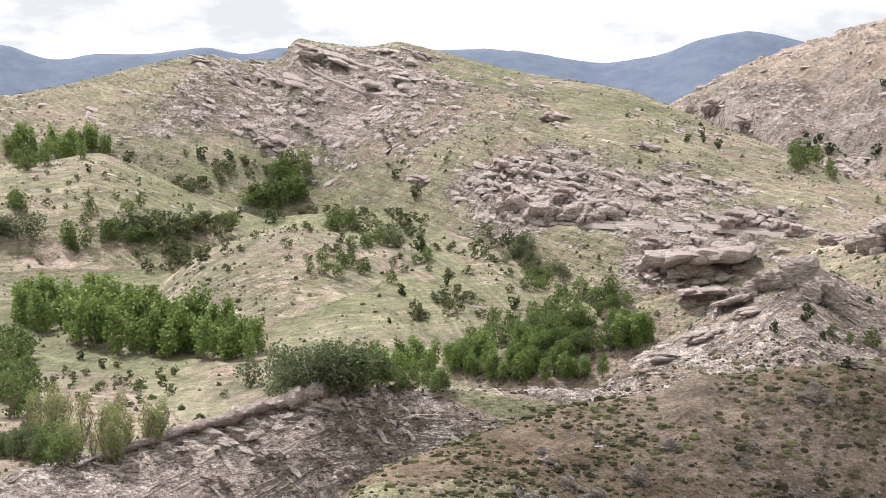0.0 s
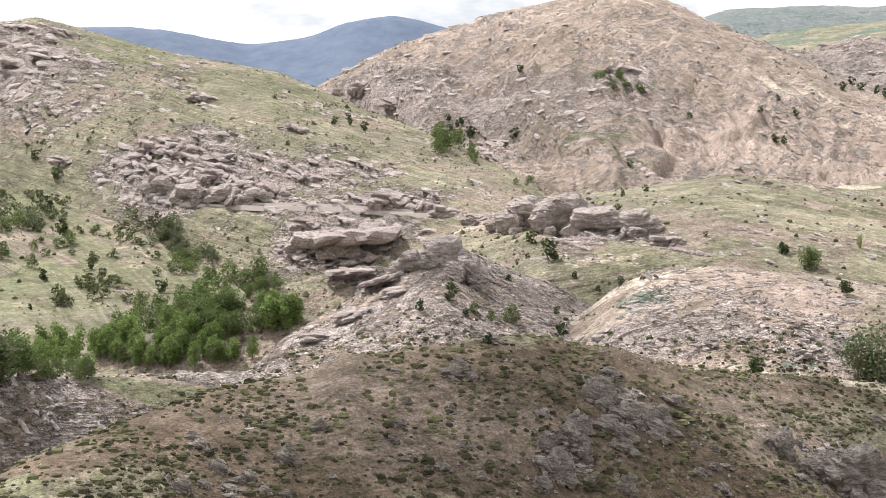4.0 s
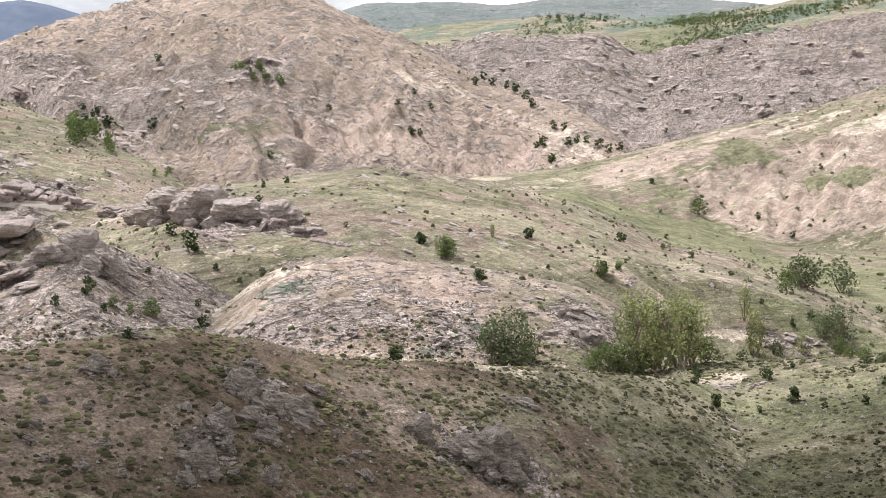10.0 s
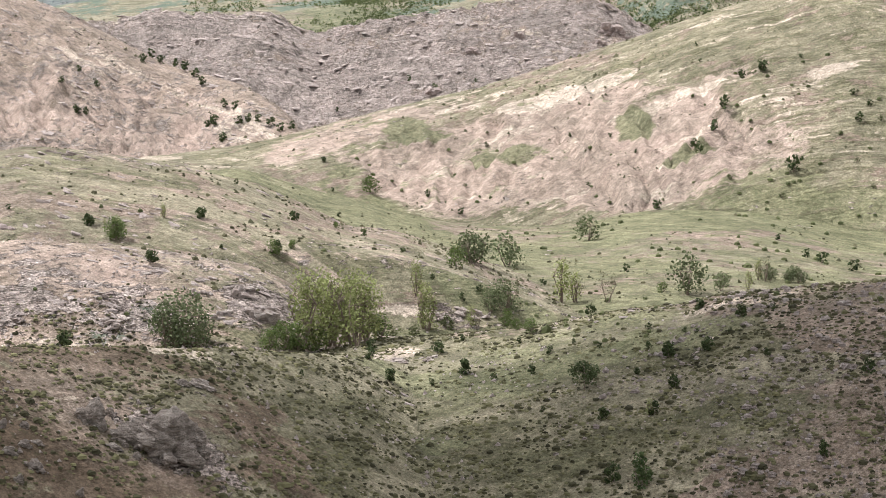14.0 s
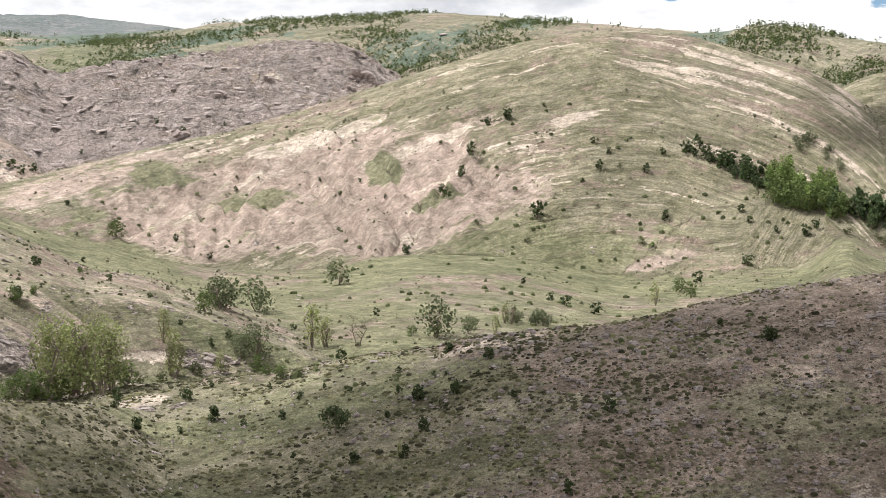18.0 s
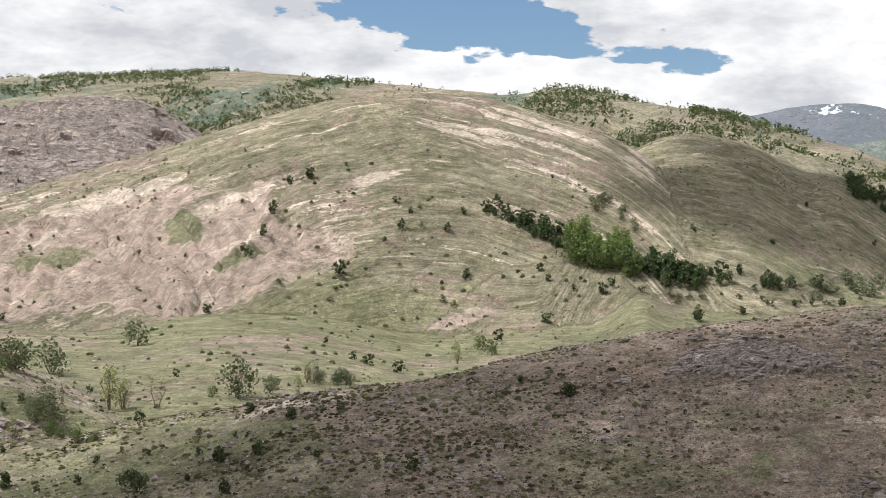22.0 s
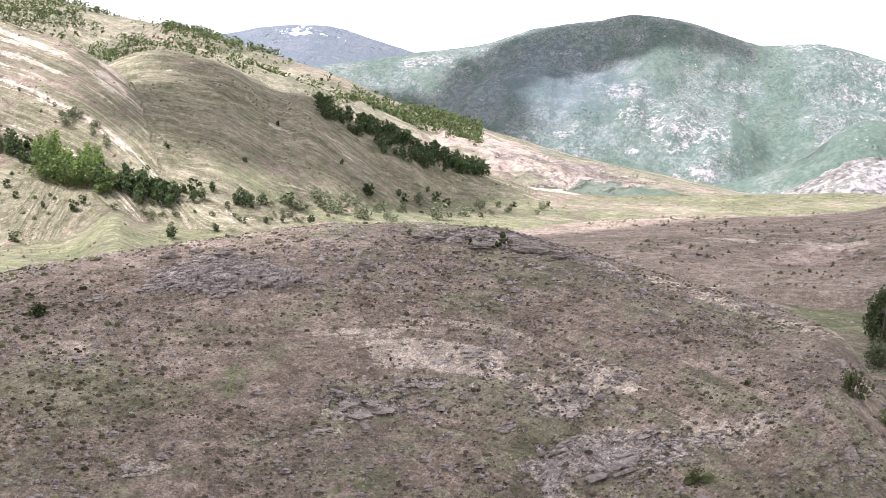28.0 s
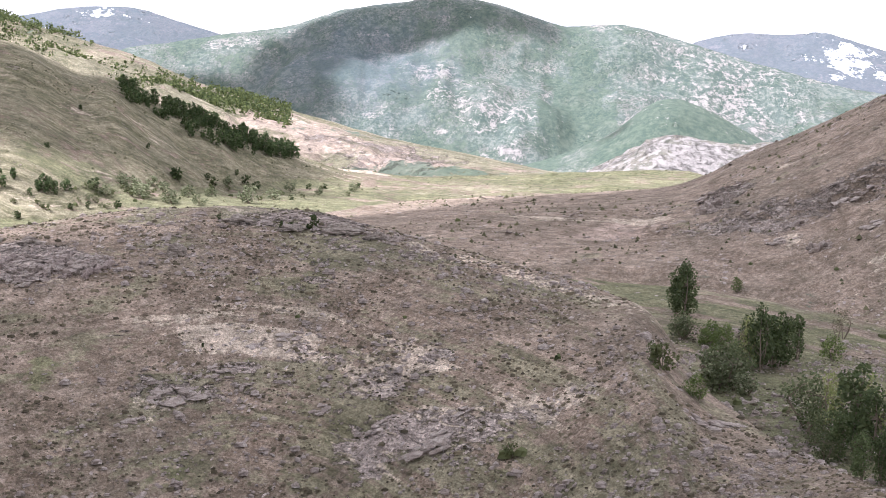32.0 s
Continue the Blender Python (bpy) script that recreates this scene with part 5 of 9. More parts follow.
PLANTS["broadleaf"] = PLANTS["broadleaf"] + [(2.86, 230.8, 2.9), (3.75, 231.6, 3.1), (1.21, 236.4, 2.8), (1.8, 236.0, 2.7), (-6.02, 603.5, 9.5), (-6.15, 604.4, 9.2), (-6.22, 605.3, 7.6), (-5.34, 605.3, 9.7), (-5.92, 608.1, 10.8), (-6.44, 601.7, 8.2), (-6.06, 599.9, 8.1), (-6.06, 599.9, 8.1), (-5.63, 599.0, 8.8), (-6.42, 588.3, 8.5), (-6.55, 590.1, 8.3), (-6.08, 591.0, 10.4), (-6.62, 585.7, 10.4), (-6.11, 586.6, 7.4), (-5.72, 589.2, 7.1), (-5.66, 589.2, 10.7), (-5.61, 589.2, 9.8), (-7.13, 588.3, 7.9), (-6.35, 584.8, 11.0), (-7.08, 584.8, 7.9), (-7.25, 585.7, 10.0), (-12.81, 431.9, 4.3), (-12.58, 433.2, 4.3), (-12.02, 432.6, 4.1), (-11.84, 433.2, 5.2), (-12.8, 434.5, 5.5), (-11.63, 433.9, 5.0), (-13.43, 430.0, 5.7)]
PLANTS["broadleaf"] = PLANTS["broadleaf"] + [(-11.43, 433.9, 5.0), (-12.64, 435.2, 5.5), (-14.16, 431.3, 6.3), (-14.11, 430.0, 5.8), (-13.96, 428.7, 4.2), (-13.98, 428.1, 4.5), (-11.01, 433.9, 4.8), (-16.06, 449.1, 4.9), (-15.89, 447.1, 6.2), (-16.13, 453.9, 4.6), (-15.99, 453.9, 6.3), (-4.18, 454.5, 4.1), (-4.0, 452.5, 4.7), (-4.4, 454.5, 3.8), (-3.64, 455.9, 5.0), (-3.52, 455.2, 5.5), (-4.12, 460.0, 5.5), (-4.24, 460.7, 4.6), (-16.0, 268.4, 6.8), (-16.53, 268.0, 6.3), (-16.49, 274.0, 6.5), (-15.51, 263.6, 6.8), (-16.82, 270.4, 8.5), (-16.34, 249.6, 8.0), (-15.82, 284.4, 6.4), (-14.7, 211.6, 5.3), (-14.3, 141.6, 3.2), (-15.21, 206.8, 4.4), (-15.16, 214.4, 4.7), (-14.45, 137.2, 3.4), (-15.6, 212.4, 3.5), (-16.58, 216.0, 3.3)]
PLANTS["broadleaf"] = PLANTS["broadleaf"] + [(-16.11, 213.6, 2.7), (-16.69, 213.6, 3.2), (-16.13, 219.2, 3.2), (-16.31, 317.1, 7.2), (-15.8, 310.5, 6.8), (-15.69, 317.6, 7.0), (-16.07, 324.3, 5.6), (-16.93, 307.7, 6.6), (-17.07, 320.0, 7.9), (-17.2, 314.8, 6.9), (-17.27, 317.1, 7.3), (-17.21, 324.3, 6.6), (-16.5, 295.2, 7.4), (-3.56, 381.4, 4.5), (-3.93, 380.8, 4.2), (-3.04, 376.8, 4.3), (-1.93, 388.9, 3.1), (-4.05, 388.9, 3.8), (-4.64, 380.8, 3.9), (-4.1, 370.7, 3.8), (-4.56, 371.8, 3.7), (-3.56, 402.5, 3.5), (-3.0, 406.2, 4.5), (-1.03, 393.0, 3.0), (-5.11, 370.1, 3.0), (-2.0, 370.7, 3.5), (-2.72, 415.4, 3.3), (-2.44, 418.5, 4.7), (-0.62, 395.9, 4.3), (-10.8, 447.8, 4.3), (-10.16, 446.4, 3.7), (-9.24, 454.5, 4.0)]
PLANTS["broadleaf"] = PLANTS["broadleaf"] + [(-9.68, 467.0, 3.9), (-10.61, 441.8, 3.5), (-11.96, 451.1, 4.7), (-9.6, 443.1, 4.8), (-8.1, 468.4, 3.7), (-8.37, 452.5, 4.9), (-8.15, 455.9, 4.8), (-9.72, 439.8, 3.8), (-8.09, 450.5, 4.9), (-12.46, 438.5, 4.9), (-11.48, 461.4, 4.5), (-13.5, 440.4, 4.2), (-13.29, 449.8, 5.1), (3.55, 303.2, 5.0), (3.47, 307.3, 3.7), (3.19, 294.4, 4.0), (4.25, 239.2, 3.8), (3.21, 238.8, 3.5), (4.25, 312.4, 4.6), (3.45, 319.0, 4.4), (2.88, 289.2, 4.7), (3.95, 235.2, 3.7), (4.2, 321.9, 5.8), (2.65, 303.2, 4.7), (4.74, 237.6, 4.0), (4.43, 322.4, 4.8), (4.45, 234.0, 4.0), (4.67, 234.4, 3.8), (3.33, 235.2, 3.9), (14.05, 549.1, 7.4), (13.42, 542.6, 7.4), (13.54, 536.1, 7.5)]
PLANTS["broadleaf"] = PLANTS["broadleaf"] + [(14.04, 740.1, 7.7), (13.95, 742.3, 6.9), (13.35, 552.4, 7.4), (13.67, 743.4, 7.9), (13.29, 529.7, 5.3), (14.58, 739.0, 9.1), (14.95, 725.8, 5.9), (14.58, 532.1, 5.2), (15.33, 725.8, 6.6), (14.59, 545.8, 5.2), (14.64, 525.7, 3.9), (20.22, 783.5, 5.0), (20.21, 785.9, 5.1), (19.82, 782.3, 3.8), (20.25, 789.4, 5.4), (19.6, 789.4, 4.2), (20.55, 785.9, 3.9), (20.43, 776.5, 4.7), (19.42, 791.8, 5.2), (20.98, 780.0, 5.5), (20.02, 777.7, 4.6), (21.06, 778.8, 4.3), (19.24, 795.4, 5.6), (16.7, 504.9, 2.2), (16.82, 518.7, 3.2), (16.3, 501.1, 2.6), (16.94, 698.0, 3.5), (16.18, 199.6, 2.9), (27.37, 244.8, 3.8), (14.7, 198.0, 2.0), (15.31, 197.6, 1.8), (37.03, 456.6, 6.1)]
PLANTS["broadleaf"] = PLANTS["broadleaf"] + [(33.32, 239.2, 2.7), (33.95, 242.8, 1.5), (35.68, 287.6, 1.3), (33.61, 186.0, 4.1), (34.15, 187.6, 3.5), (33.07, 184.8, 3.1), (37.32, 189.6, 3.5), (34.89, 190.4, 3.2), (40.33, 259.2, 4.1), (43.15, 181.2, 2.1), (42.22, 231.2, 2.8), (27.43, 244.4, 3.9), (34.01, 242.4, 1.5), (48.24, 270.0, 2.0), (42.61, 184.8, 1.5), (58.86, 364.0, 4.1), (58.47, 375.1, 3.7), (57.41, 439.8, 2.3), (56.98, 441.8, 2.7), (59.86, 469.1, 3.9), (59.87, 469.8, 4.2), (59.55, 469.1, 5.2), (59.67, 467.0, 4.5), (60.2, 471.2, 5.2), (60.23, 471.2, 3.8), (60.04, 471.9, 4.1), (59.64, 465.6, 5.1), (60.11, 471.9, 5.1), (59.17, 469.1, 4.9), (59.29, 471.2, 4.2), (59.36, 466.3, 4.6), (60.64, 466.3, 4.6)]
PLANTS["broadleaf"] = PLANTS["broadleaf"] + [(59.6, 472.6, 3.7), (59.44, 464.9, 5.7), (60.75, 471.9, 4.0), (60.79, 471.9, 5.8), (59.22, 472.6, 4.2), (61.27, 460.0, 5.9), (61.16, 460.7, 5.8), (61.15, 458.6, 5.9), (61.24, 462.8, 6.6), (61.72, 462.1, 8.1), (61.75, 457.3, 7.7), (61.38, 463.5, 6.3), (61.73, 463.5, 5.6), (61.15, 456.6, 7.6), (61.68, 464.2, 8.6), (60.71, 461.4, 7.8), (62.2, 460.7, 8.4), (61.05, 455.9, 6.8), (61.55, 464.9, 7.2), (62.23, 456.6, 8.3), (60.73, 456.6, 5.9), (63.16, 471.2, 6.3), (63.33, 471.2, 5.1), (62.72, 469.1, 5.3), (63.04, 473.3, 4.5), (62.6, 472.6, 4.8), (62.52, 468.4, 4.1), (62.88, 474.0, 4.8), (62.27, 472.6, 5.2), (94.63, 198.0, 3.1), (95.17, 199.6, 2.7), (96.65, 200.4, 3.8)]
PLANTS["broadleaf"] = PLANTS["broadleaf"] + [(94.14, 136.0, 2.4), (99.08, 194.8, 3.6), (95.56, 289.6, 3.0), (97.18, 200.4, 3.6)]
PLANTS["willow"] = [(-5.62, 252.0, 5.9), (-4.65, 152.4, 5.2), (-4.38, 152.0, 5.0), (-6.2, 260.0, 6.6), (-4.26, 152.0, 3.8), (-5.08, 151.2, 5.0), (-4.13, 155.2, 4.9), (-4.35, 151.2, 3.7), (-5.85, 152.0, 5.1), (-4.37, 150.8, 4.8), (-6.13, 266.0, 7.5), (-3.36, 153.6, 3.8), (-7.39, 267.2, 6.2), (-3.52, 152.0, 3.3), (-6.24, 150.4, 3.4), (-3.14, 153.2, 5.2), (2.79, 482.6, 5.5), (2.41, 390.6, 3.6), (3.15, 481.2, 4.7), (2.97, 486.3, 5.4), (3.28, 477.6, 4.5), (3.34, 476.9, 4.4), (3.39, 484.1, 4.2), (3.14, 487.7, 5.7), (3.0, 489.9, 4.1), (4.26, 469.1, 5.0), (4.48, 467.7, 3.2), (4.6, 467.0, 3.7), (3.38, 381.9, 3.3), (4.67, 464.2, 4.4), (3.63, 475.5, 4.5), (-15.99, 431.9, 7.2)]
PLANTS["willow"] = PLANTS["willow"] + [(-16.41, 432.6, 5.7), (-16.6, 432.6, 5.5), (-16.6, 433.2, 5.5), (-15.43, 431.3, 7.8), (-2.15, 424.9, 5.6), (-1.9, 419.8, 3.9), (-1.98, 417.3, 4.5), (-1.8, 426.8, 4.8), (-15.65, 215.2, 4.2), (-15.53, 212.8, 4.7), (-15.32, 211.2, 3.7), (-16.01, 212.0, 4.5), (-15.56, 224.4, 3.6), (-15.42, 208.0, 4.2), (-16.49, 215.2, 3.3), (-14.58, 208.4, 4.1), (29.72, 183.2, 7.3), (30.26, 183.6, 4.9), (29.17, 183.2, 5.6), (40.87, 287.2, 6.0), (42.28, 325.3, 8.4), (45.38, 380.2, 7.4), (49.18, 267.2, 7.4), (50.42, 272.8, 3.5), (42.17, 234.8, 5.5), (41.63, 233.6, 4.4), (40.98, 290.0, 6.6), (53.1, 294.4, 3.0), (52.87, 292.0, 2.4), (52.93, 291.6, 2.9), (52.26, 290.8, 2.7), (53.44, 294.4, 2.5)]
PLANTS["willow"] = PLANTS["willow"] + [(52.28, 293.6, 2.7), (53.26, 292.0, 3.2), (51.98, 291.6, 2.6), (50.5, 278.0, 2.8), (71.13, 464.9, 3.8), (72.78, 478.3, 3.9), (73.8, 473.3, 3.5), (70.93, 457.3, 2.4), (93.56, 199.6, 3.9), (95.09, 171.2, 5.2), (94.66, 174.0, 3.9), (95.51, 174.0, 4.3), (98.19, 153.2, 5.5), (98.62, 146.0, 3.8), (98.85, 139.2, 3.1)]
PLANTS["thorn"] = [(-1.61, 444.4, 2.8), (-1.71, 453.2, 4.1), (-2.51, 447.1, 3.0), (-2.09, 441.1, 3.7), (-1.01, 527.3, 4.3), (-0.7, 444.4, 3.7), (-1.31, 433.9, 3.7), (-2.91, 459.3, 3.9), (-2.06, 461.4, 2.9), (-3.22, 449.8, 4.2), (-0.81, 431.9, 2.8), (-1.15, 430.0, 3.2), (-3.42, 449.8, 3.3), (-3.02, 464.9, 3.2), (-2.88, 438.5, 3.9), (-3.68, 460.7, 4.5), (2.09, 492.1, 3.2), (1.65, 400.1, 3.0), (1.34, 412.3, 2.9), (2.29, 493.6, 3.1), (1.15, 406.8, 2.5), (2.47, 492.9, 3.8), (2.74, 488.5, 3.0), (1.64, 501.1, 3.9), (2.82, 484.1, 4.1), (2.61, 495.1, 3.0), (-9.77, 439.1, 5.0), (-10.05, 441.1, 5.8), (-9.44, 442.4, 4.7), (-10.43, 441.1, 6.1), (-10.8, 438.5, 6.1), (-9.12, 438.5, 6.1)]
PLANTS["thorn"] = PLANTS["thorn"] + [(-9.11, 444.4, 6.4), (-9.37, 445.8, 5.7), (-11.26, 437.8, 5.6), (-8.94, 445.8, 5.4), (-11.1, 441.8, 6.1), (-10.35, 436.5, 4.7), (-8.36, 440.4, 6.1), (-11.19, 441.8, 5.5), (-9.87, 435.8, 4.3), (-11.84, 438.5, 6.0), (-11.17, 436.5, 4.9), (-11.71, 437.2, 5.9), (-10.2, 424.9, 4.3), (-9.87, 425.5, 4.1), (-10.37, 428.7, 3.7), (-10.47, 428.7, 3.4), (-9.82, 395.9, 3.2), (-10.53, 420.4, 4.0), (-11.5, 426.1, 4.0), (-9.19, 392.4, 3.9), (-10.08, 430.6, 4.6), (-9.16, 397.1, 3.9), (-11.28, 419.2, 3.7), (-10.37, 431.3, 4.3), (-8.12, 605.3, 4.0), (-7.4, 603.5, 3.5), (-8.46, 601.7, 4.9), (-8.35, 607.2, 3.9), (-7.61, 609.9, 3.6), (-8.58, 607.2, 3.8), (-6.83, 606.2, 3.8), (-7.55, 611.7, 3.9)]
PLANTS["thorn"] = PLANTS["thorn"] + [(-6.69, 606.2, 4.4), (-8.59, 596.3, 4.5), (-9.89, 588.3, 6.1), (-9.31, 590.1, 5.2), (-10.03, 520.2, 4.1), (-9.68, 512.5, 4.0), (-9.2, 591.0, 5.2), (-9.87, 591.0, 6.6), (-0.68, 393.0, 2.8), (-0.74, 405.6, 2.7), (-0.28, 409.2, 2.4), (-0.58, 386.0, 1.9), (-1.07, 413.6, 2.7), (0.37, 408.0, 2.9), (-1.71, 398.3, 2.3), (0.72, 400.1, 1.9), (-1.49, 384.2, 2.3), (-1.68, 416.0, 2.6), (0.29, 378.0, 2.3), (0.18, 376.3, 2.1), (0.18, 374.6, 2.0), (-1.72, 422.3, 2.4), (0.53, 327.3, 3.1), (0.03, 339.3, 3.0), (0.23, 323.9, 3.0), (0.02, 341.8, 2.6), (-0.17, 342.8, 2.6), (1.29, 339.3, 2.8), (0.95, 342.3, 2.6), (-1.09, 334.2, 2.9), (0.59, 345.9, 3.8), (1.48, 319.5, 2.4)]
PLANTS["thorn"] = PLANTS["thorn"] + [(0.13, 348.6, 3.2), (-0.9, 321.4, 2.9), (-0.9, 320.5, 3.2), (-1.13, 321.9, 2.6), (-6.23, 618.2, 2.5), (-4.61, 617.3, 2.3), (-2.05, 585.7, 1.9), (-7.24, 611.7, 2.3), (-1.51, 570.1, 2.1), (-2.09, 574.4, 2.0), (-9.81, 615.4, 2.3), (0.14, 554.9, 2.0), (-2.18, 593.6, 1.6), (-7.31, 629.4, 1.9), (-5.09, 627.5, 2.5), (1.85, 552.4, 1.8), (-11.72, 612.6, 2.4), (1.6, 562.4, 1.5), (0.07, 548.3, 1.7), (-2.27, 600.8, 2.3), (-12.25, 618.2, 2.4), (-1.33, 590.1, 2.3), (-10.42, 628.5, 1.8), (-5.71, 634.1, 2.3), (3.2, 559.9, 1.6), (4.23, 543.4, 1.7), (-5.21, 599.9, 1.9), (4.07, 540.1, 1.9), (-13.44, 498.1, 1.4), (3.17, 533.7, 1.8), (3.41, 532.1, 2.1), (-6.6, 596.3, 2.3)]
PLANTS["thorn"] = PLANTS["thorn"] + [(2.67, 531.3, 1.7), (-2.96, 617.3, 2.1), (-13.47, 466.3, 2.0), (-12.4, 465.6, 2.0), (-14.21, 469.1, 1.5), (-13.83, 460.7, 1.5), (-14.09, 478.3, 1.7), (-14.83, 471.9, 1.8), (-11.57, 491.4, 1.9), (-13.56, 454.5, 1.8), (-13.77, 484.8, 2.1), (-14.83, 458.0, 1.7), (-12.8, 488.5, 1.6), (-14.21, 453.2, 1.7), (-14.95, 455.2, 1.9), (-14.65, 452.5, 1.4), (-15.32, 487.7, 1.8), (-9.62, 587.4, 2.6), (-15.84, 459.3, 1.6), (-14.9, 495.9, 1.8), (-5.64, 365.7, 1.2), (-3.88, 375.7, 1.5), (-4.37, 379.1, 1.4), (-3.06, 381.4, 1.1), (-2.35, 380.2, 1.1), (-2.47, 356.5, 1.2), (-3.1, 344.9, 1.0), (-7.6, 377.4, 1.0), (-7.83, 349.1, 1.1), (-1.18, 386.0, 1.0), (-8.96, 366.2, 1.2), (-2.61, 334.2, 1.0)]
PLANTS["thorn"] = PLANTS["thorn"] + [(-7.8, 342.3, 1.1), (-9.21, 380.8, 1.3), (-13.99, 293.6, 1.6), (-14.22, 298.8, 1.7), (-12.4, 289.2, 1.8), (-14.77, 290.0, 1.9), (-12.12, 286.8, 1.7), (-14.02, 285.6, 1.7), (-12.45, 307.7, 1.9), (-15.54, 300.9, 2.1), (-13.0, 279.2, 2.0), (-15.89, 288.8, 1.8), (-11.41, 282.0, 1.3), (-11.76, 278.8, 1.7), (-13.2, 276.0, 1.8), (-11.55, 277.2, 1.7), (1.41, 285.6, 2.5), (1.58, 286.0, 2.7), (1.54, 288.8, 1.9), (0.6, 285.6, 2.1), (0.57, 280.8, 2.5), (1.13, 293.6, 2.1), (1.62, 239.6, 1.6), (-11.62, 284.8, 1.9), (-10.38, 274.0, 1.6), (-10.48, 270.0, 1.6), (-11.1, 268.4, 1.4), (-12.96, 288.0, 1.4), (-10.76, 292.0, 1.4), (-11.53, 266.0, 1.7), (-11.51, 264.4, 1.4), (-10.79, 294.4, 1.8)]
PLANTS["thorn"] = PLANTS["thorn"] + [(-10.33, 292.8, 2.0), (-8.61, 277.2, 1.3), (-13.53, 268.8, 1.5), (-11.99, 260.0, 1.8), (-13.73, 267.2, 1.8), (-8.37, 260.0, 1.5), (-13.59, 297.6, 1.9), (-14.68, 280.4, 1.9), (-12.34, 255.6, 1.4), (-10.02, 252.4, 1.3), (-14.97, 280.4, 1.8), (-6.0, 392.4, 2.9), (-7.18, 407.4, 2.4), (-5.79, 409.8, 2.5), (-5.23, 412.9, 3.2), (-7.73, 393.6, 2.2), (-5.29, 419.8, 2.3), (-4.44, 389.5, 3.0), (-5.96, 379.1, 2.2), (-8.26, 391.8, 2.9), (-5.19, 379.7, 2.3), (-3.41, 398.9, 2.4), (-6.23, 473.3, 3.3), (-8.81, 446.4, 3.5), (-2.8, 409.8, 2.5), (-8.49, 459.3, 2.8), (-2.53, 433.9, 2.5), (-2.49, 438.5, 3.2), (-7.87, 476.2, 3.8), (-9.79, 429.4, 2.6), (-9.91, 429.4, 3.1), (-4.34, 472.6, 3.3)]
PLANTS["thorn"] = PLANTS["thorn"] + [(-5.04, 579.6, 4.1), (-5.4, 580.4, 3.2), (-3.99, 472.6, 3.2), (-8.31, 372.9, 2.0), (-9.81, 453.2, 2.6), (2.58, 376.8, 2.1), (3.09, 384.2, 2.8), (2.02, 390.1, 2.6), (3.39, 382.5, 2.2), (2.84, 482.6, 2.9), (1.66, 392.4, 2.6), (3.08, 362.4, 1.9), (3.69, 374.0, 2.7), (2.62, 354.3, 2.4), (1.25, 393.0, 2.9), (3.33, 357.0, 2.3), (2.57, 489.9, 3.5), (0.9, 377.4, 2.7), (2.91, 489.2, 3.8), (19.46, 275.6, 1.2), (22.03, 264.0, 0.8), (24.99, 266.0, 0.8), (26.86, 259.2, 0.8), (28.3, 259.2, 0.9), (24.39, 193.6, 0.6), (22.92, 188.8, 0.7), (21.42, 190.0, 0.9), (19.92, 194.4, 0.9), (26.28, 189.6, 0.7), (27.73, 188.4, 0.6), (43.68, 364.0, 1.4), (35.65, 292.8, 1.0)]
PLANTS["thorn"] = PLANTS["thorn"] + [(36.74, 300.0, 1.0), (35.21, 242.0, 0.7), (31.3, 242.0, 0.7), (38.26, 262.4, 0.9), (42.17, 365.7, 1.1), (43.03, 409.8, 1.2), (47.29, 322.9, 1.1), (48.12, 339.8, 1.1), (49.99, 318.1, 1.1), (51.01, 350.6, 1.2), (52.03, 342.3, 1.3), (50.21, 291.6, 1.1), (51.43, 309.6, 1.4), (38.69, 220.8, 1.9), (40.0, 226.0, 2.2), (37.82, 219.2, 1.8), (43.79, 180.4, 1.4), (56.94, 449.1, 1.3), (56.96, 447.1, 1.3), (55.94, 446.4, 1.5), (56.52, 452.5, 1.1), (57.77, 445.1, 1.4), (53.28, 448.4, 1.2), (53.05, 447.8, 1.1), (52.87, 447.1, 1.4), (59.3, 447.8, 1.4), (52.81, 451.1, 1.1), (52.2, 448.4, 1.4), (54.01, 454.5, 1.2), (60.05, 446.4, 1.4), (55.32, 455.9, 1.6), (60.47, 445.1, 1.1)]
PLANTS["thorn"] = PLANTS["thorn"] + [(59.87, 449.1, 1.3), (52.22, 453.2, 1.0), (60.66, 437.8, 1.5), (52.64, 442.4, 1.6), (61.06, 445.1, 1.3), (51.48, 453.2, 1.4), (50.68, 450.5, 1.5), (61.72, 443.1, 1.2), (51.07, 443.8, 1.2), (61.3, 435.2, 1.1), (58.64, 432.6, 1.4), (58.72, 432.6, 1.3), (62.26, 444.4, 1.2), (62.44, 443.1, 1.1), (52.08, 440.4, 1.1), (59.87, 432.6, 1.2), (57.12, 459.3, 1.4), (57.28, 433.9, 1.0), (62.22, 435.8, 1.2), (49.36, 453.9, 1.0), (61.71, 432.6, 1.4), (56.88, 435.8, 1.0), (58.82, 458.6, 1.1), (55.79, 460.7, 1.1), (60.91, 456.6, 1.3), (52.1, 437.8, 1.1), (59.38, 459.3, 1.3), (51.04, 363.0, 1.0), (52.39, 361.3, 1.0), (51.71, 351.7, 1.2), (52.73, 394.8, 1.3), (51.12, 345.4, 0.9)]
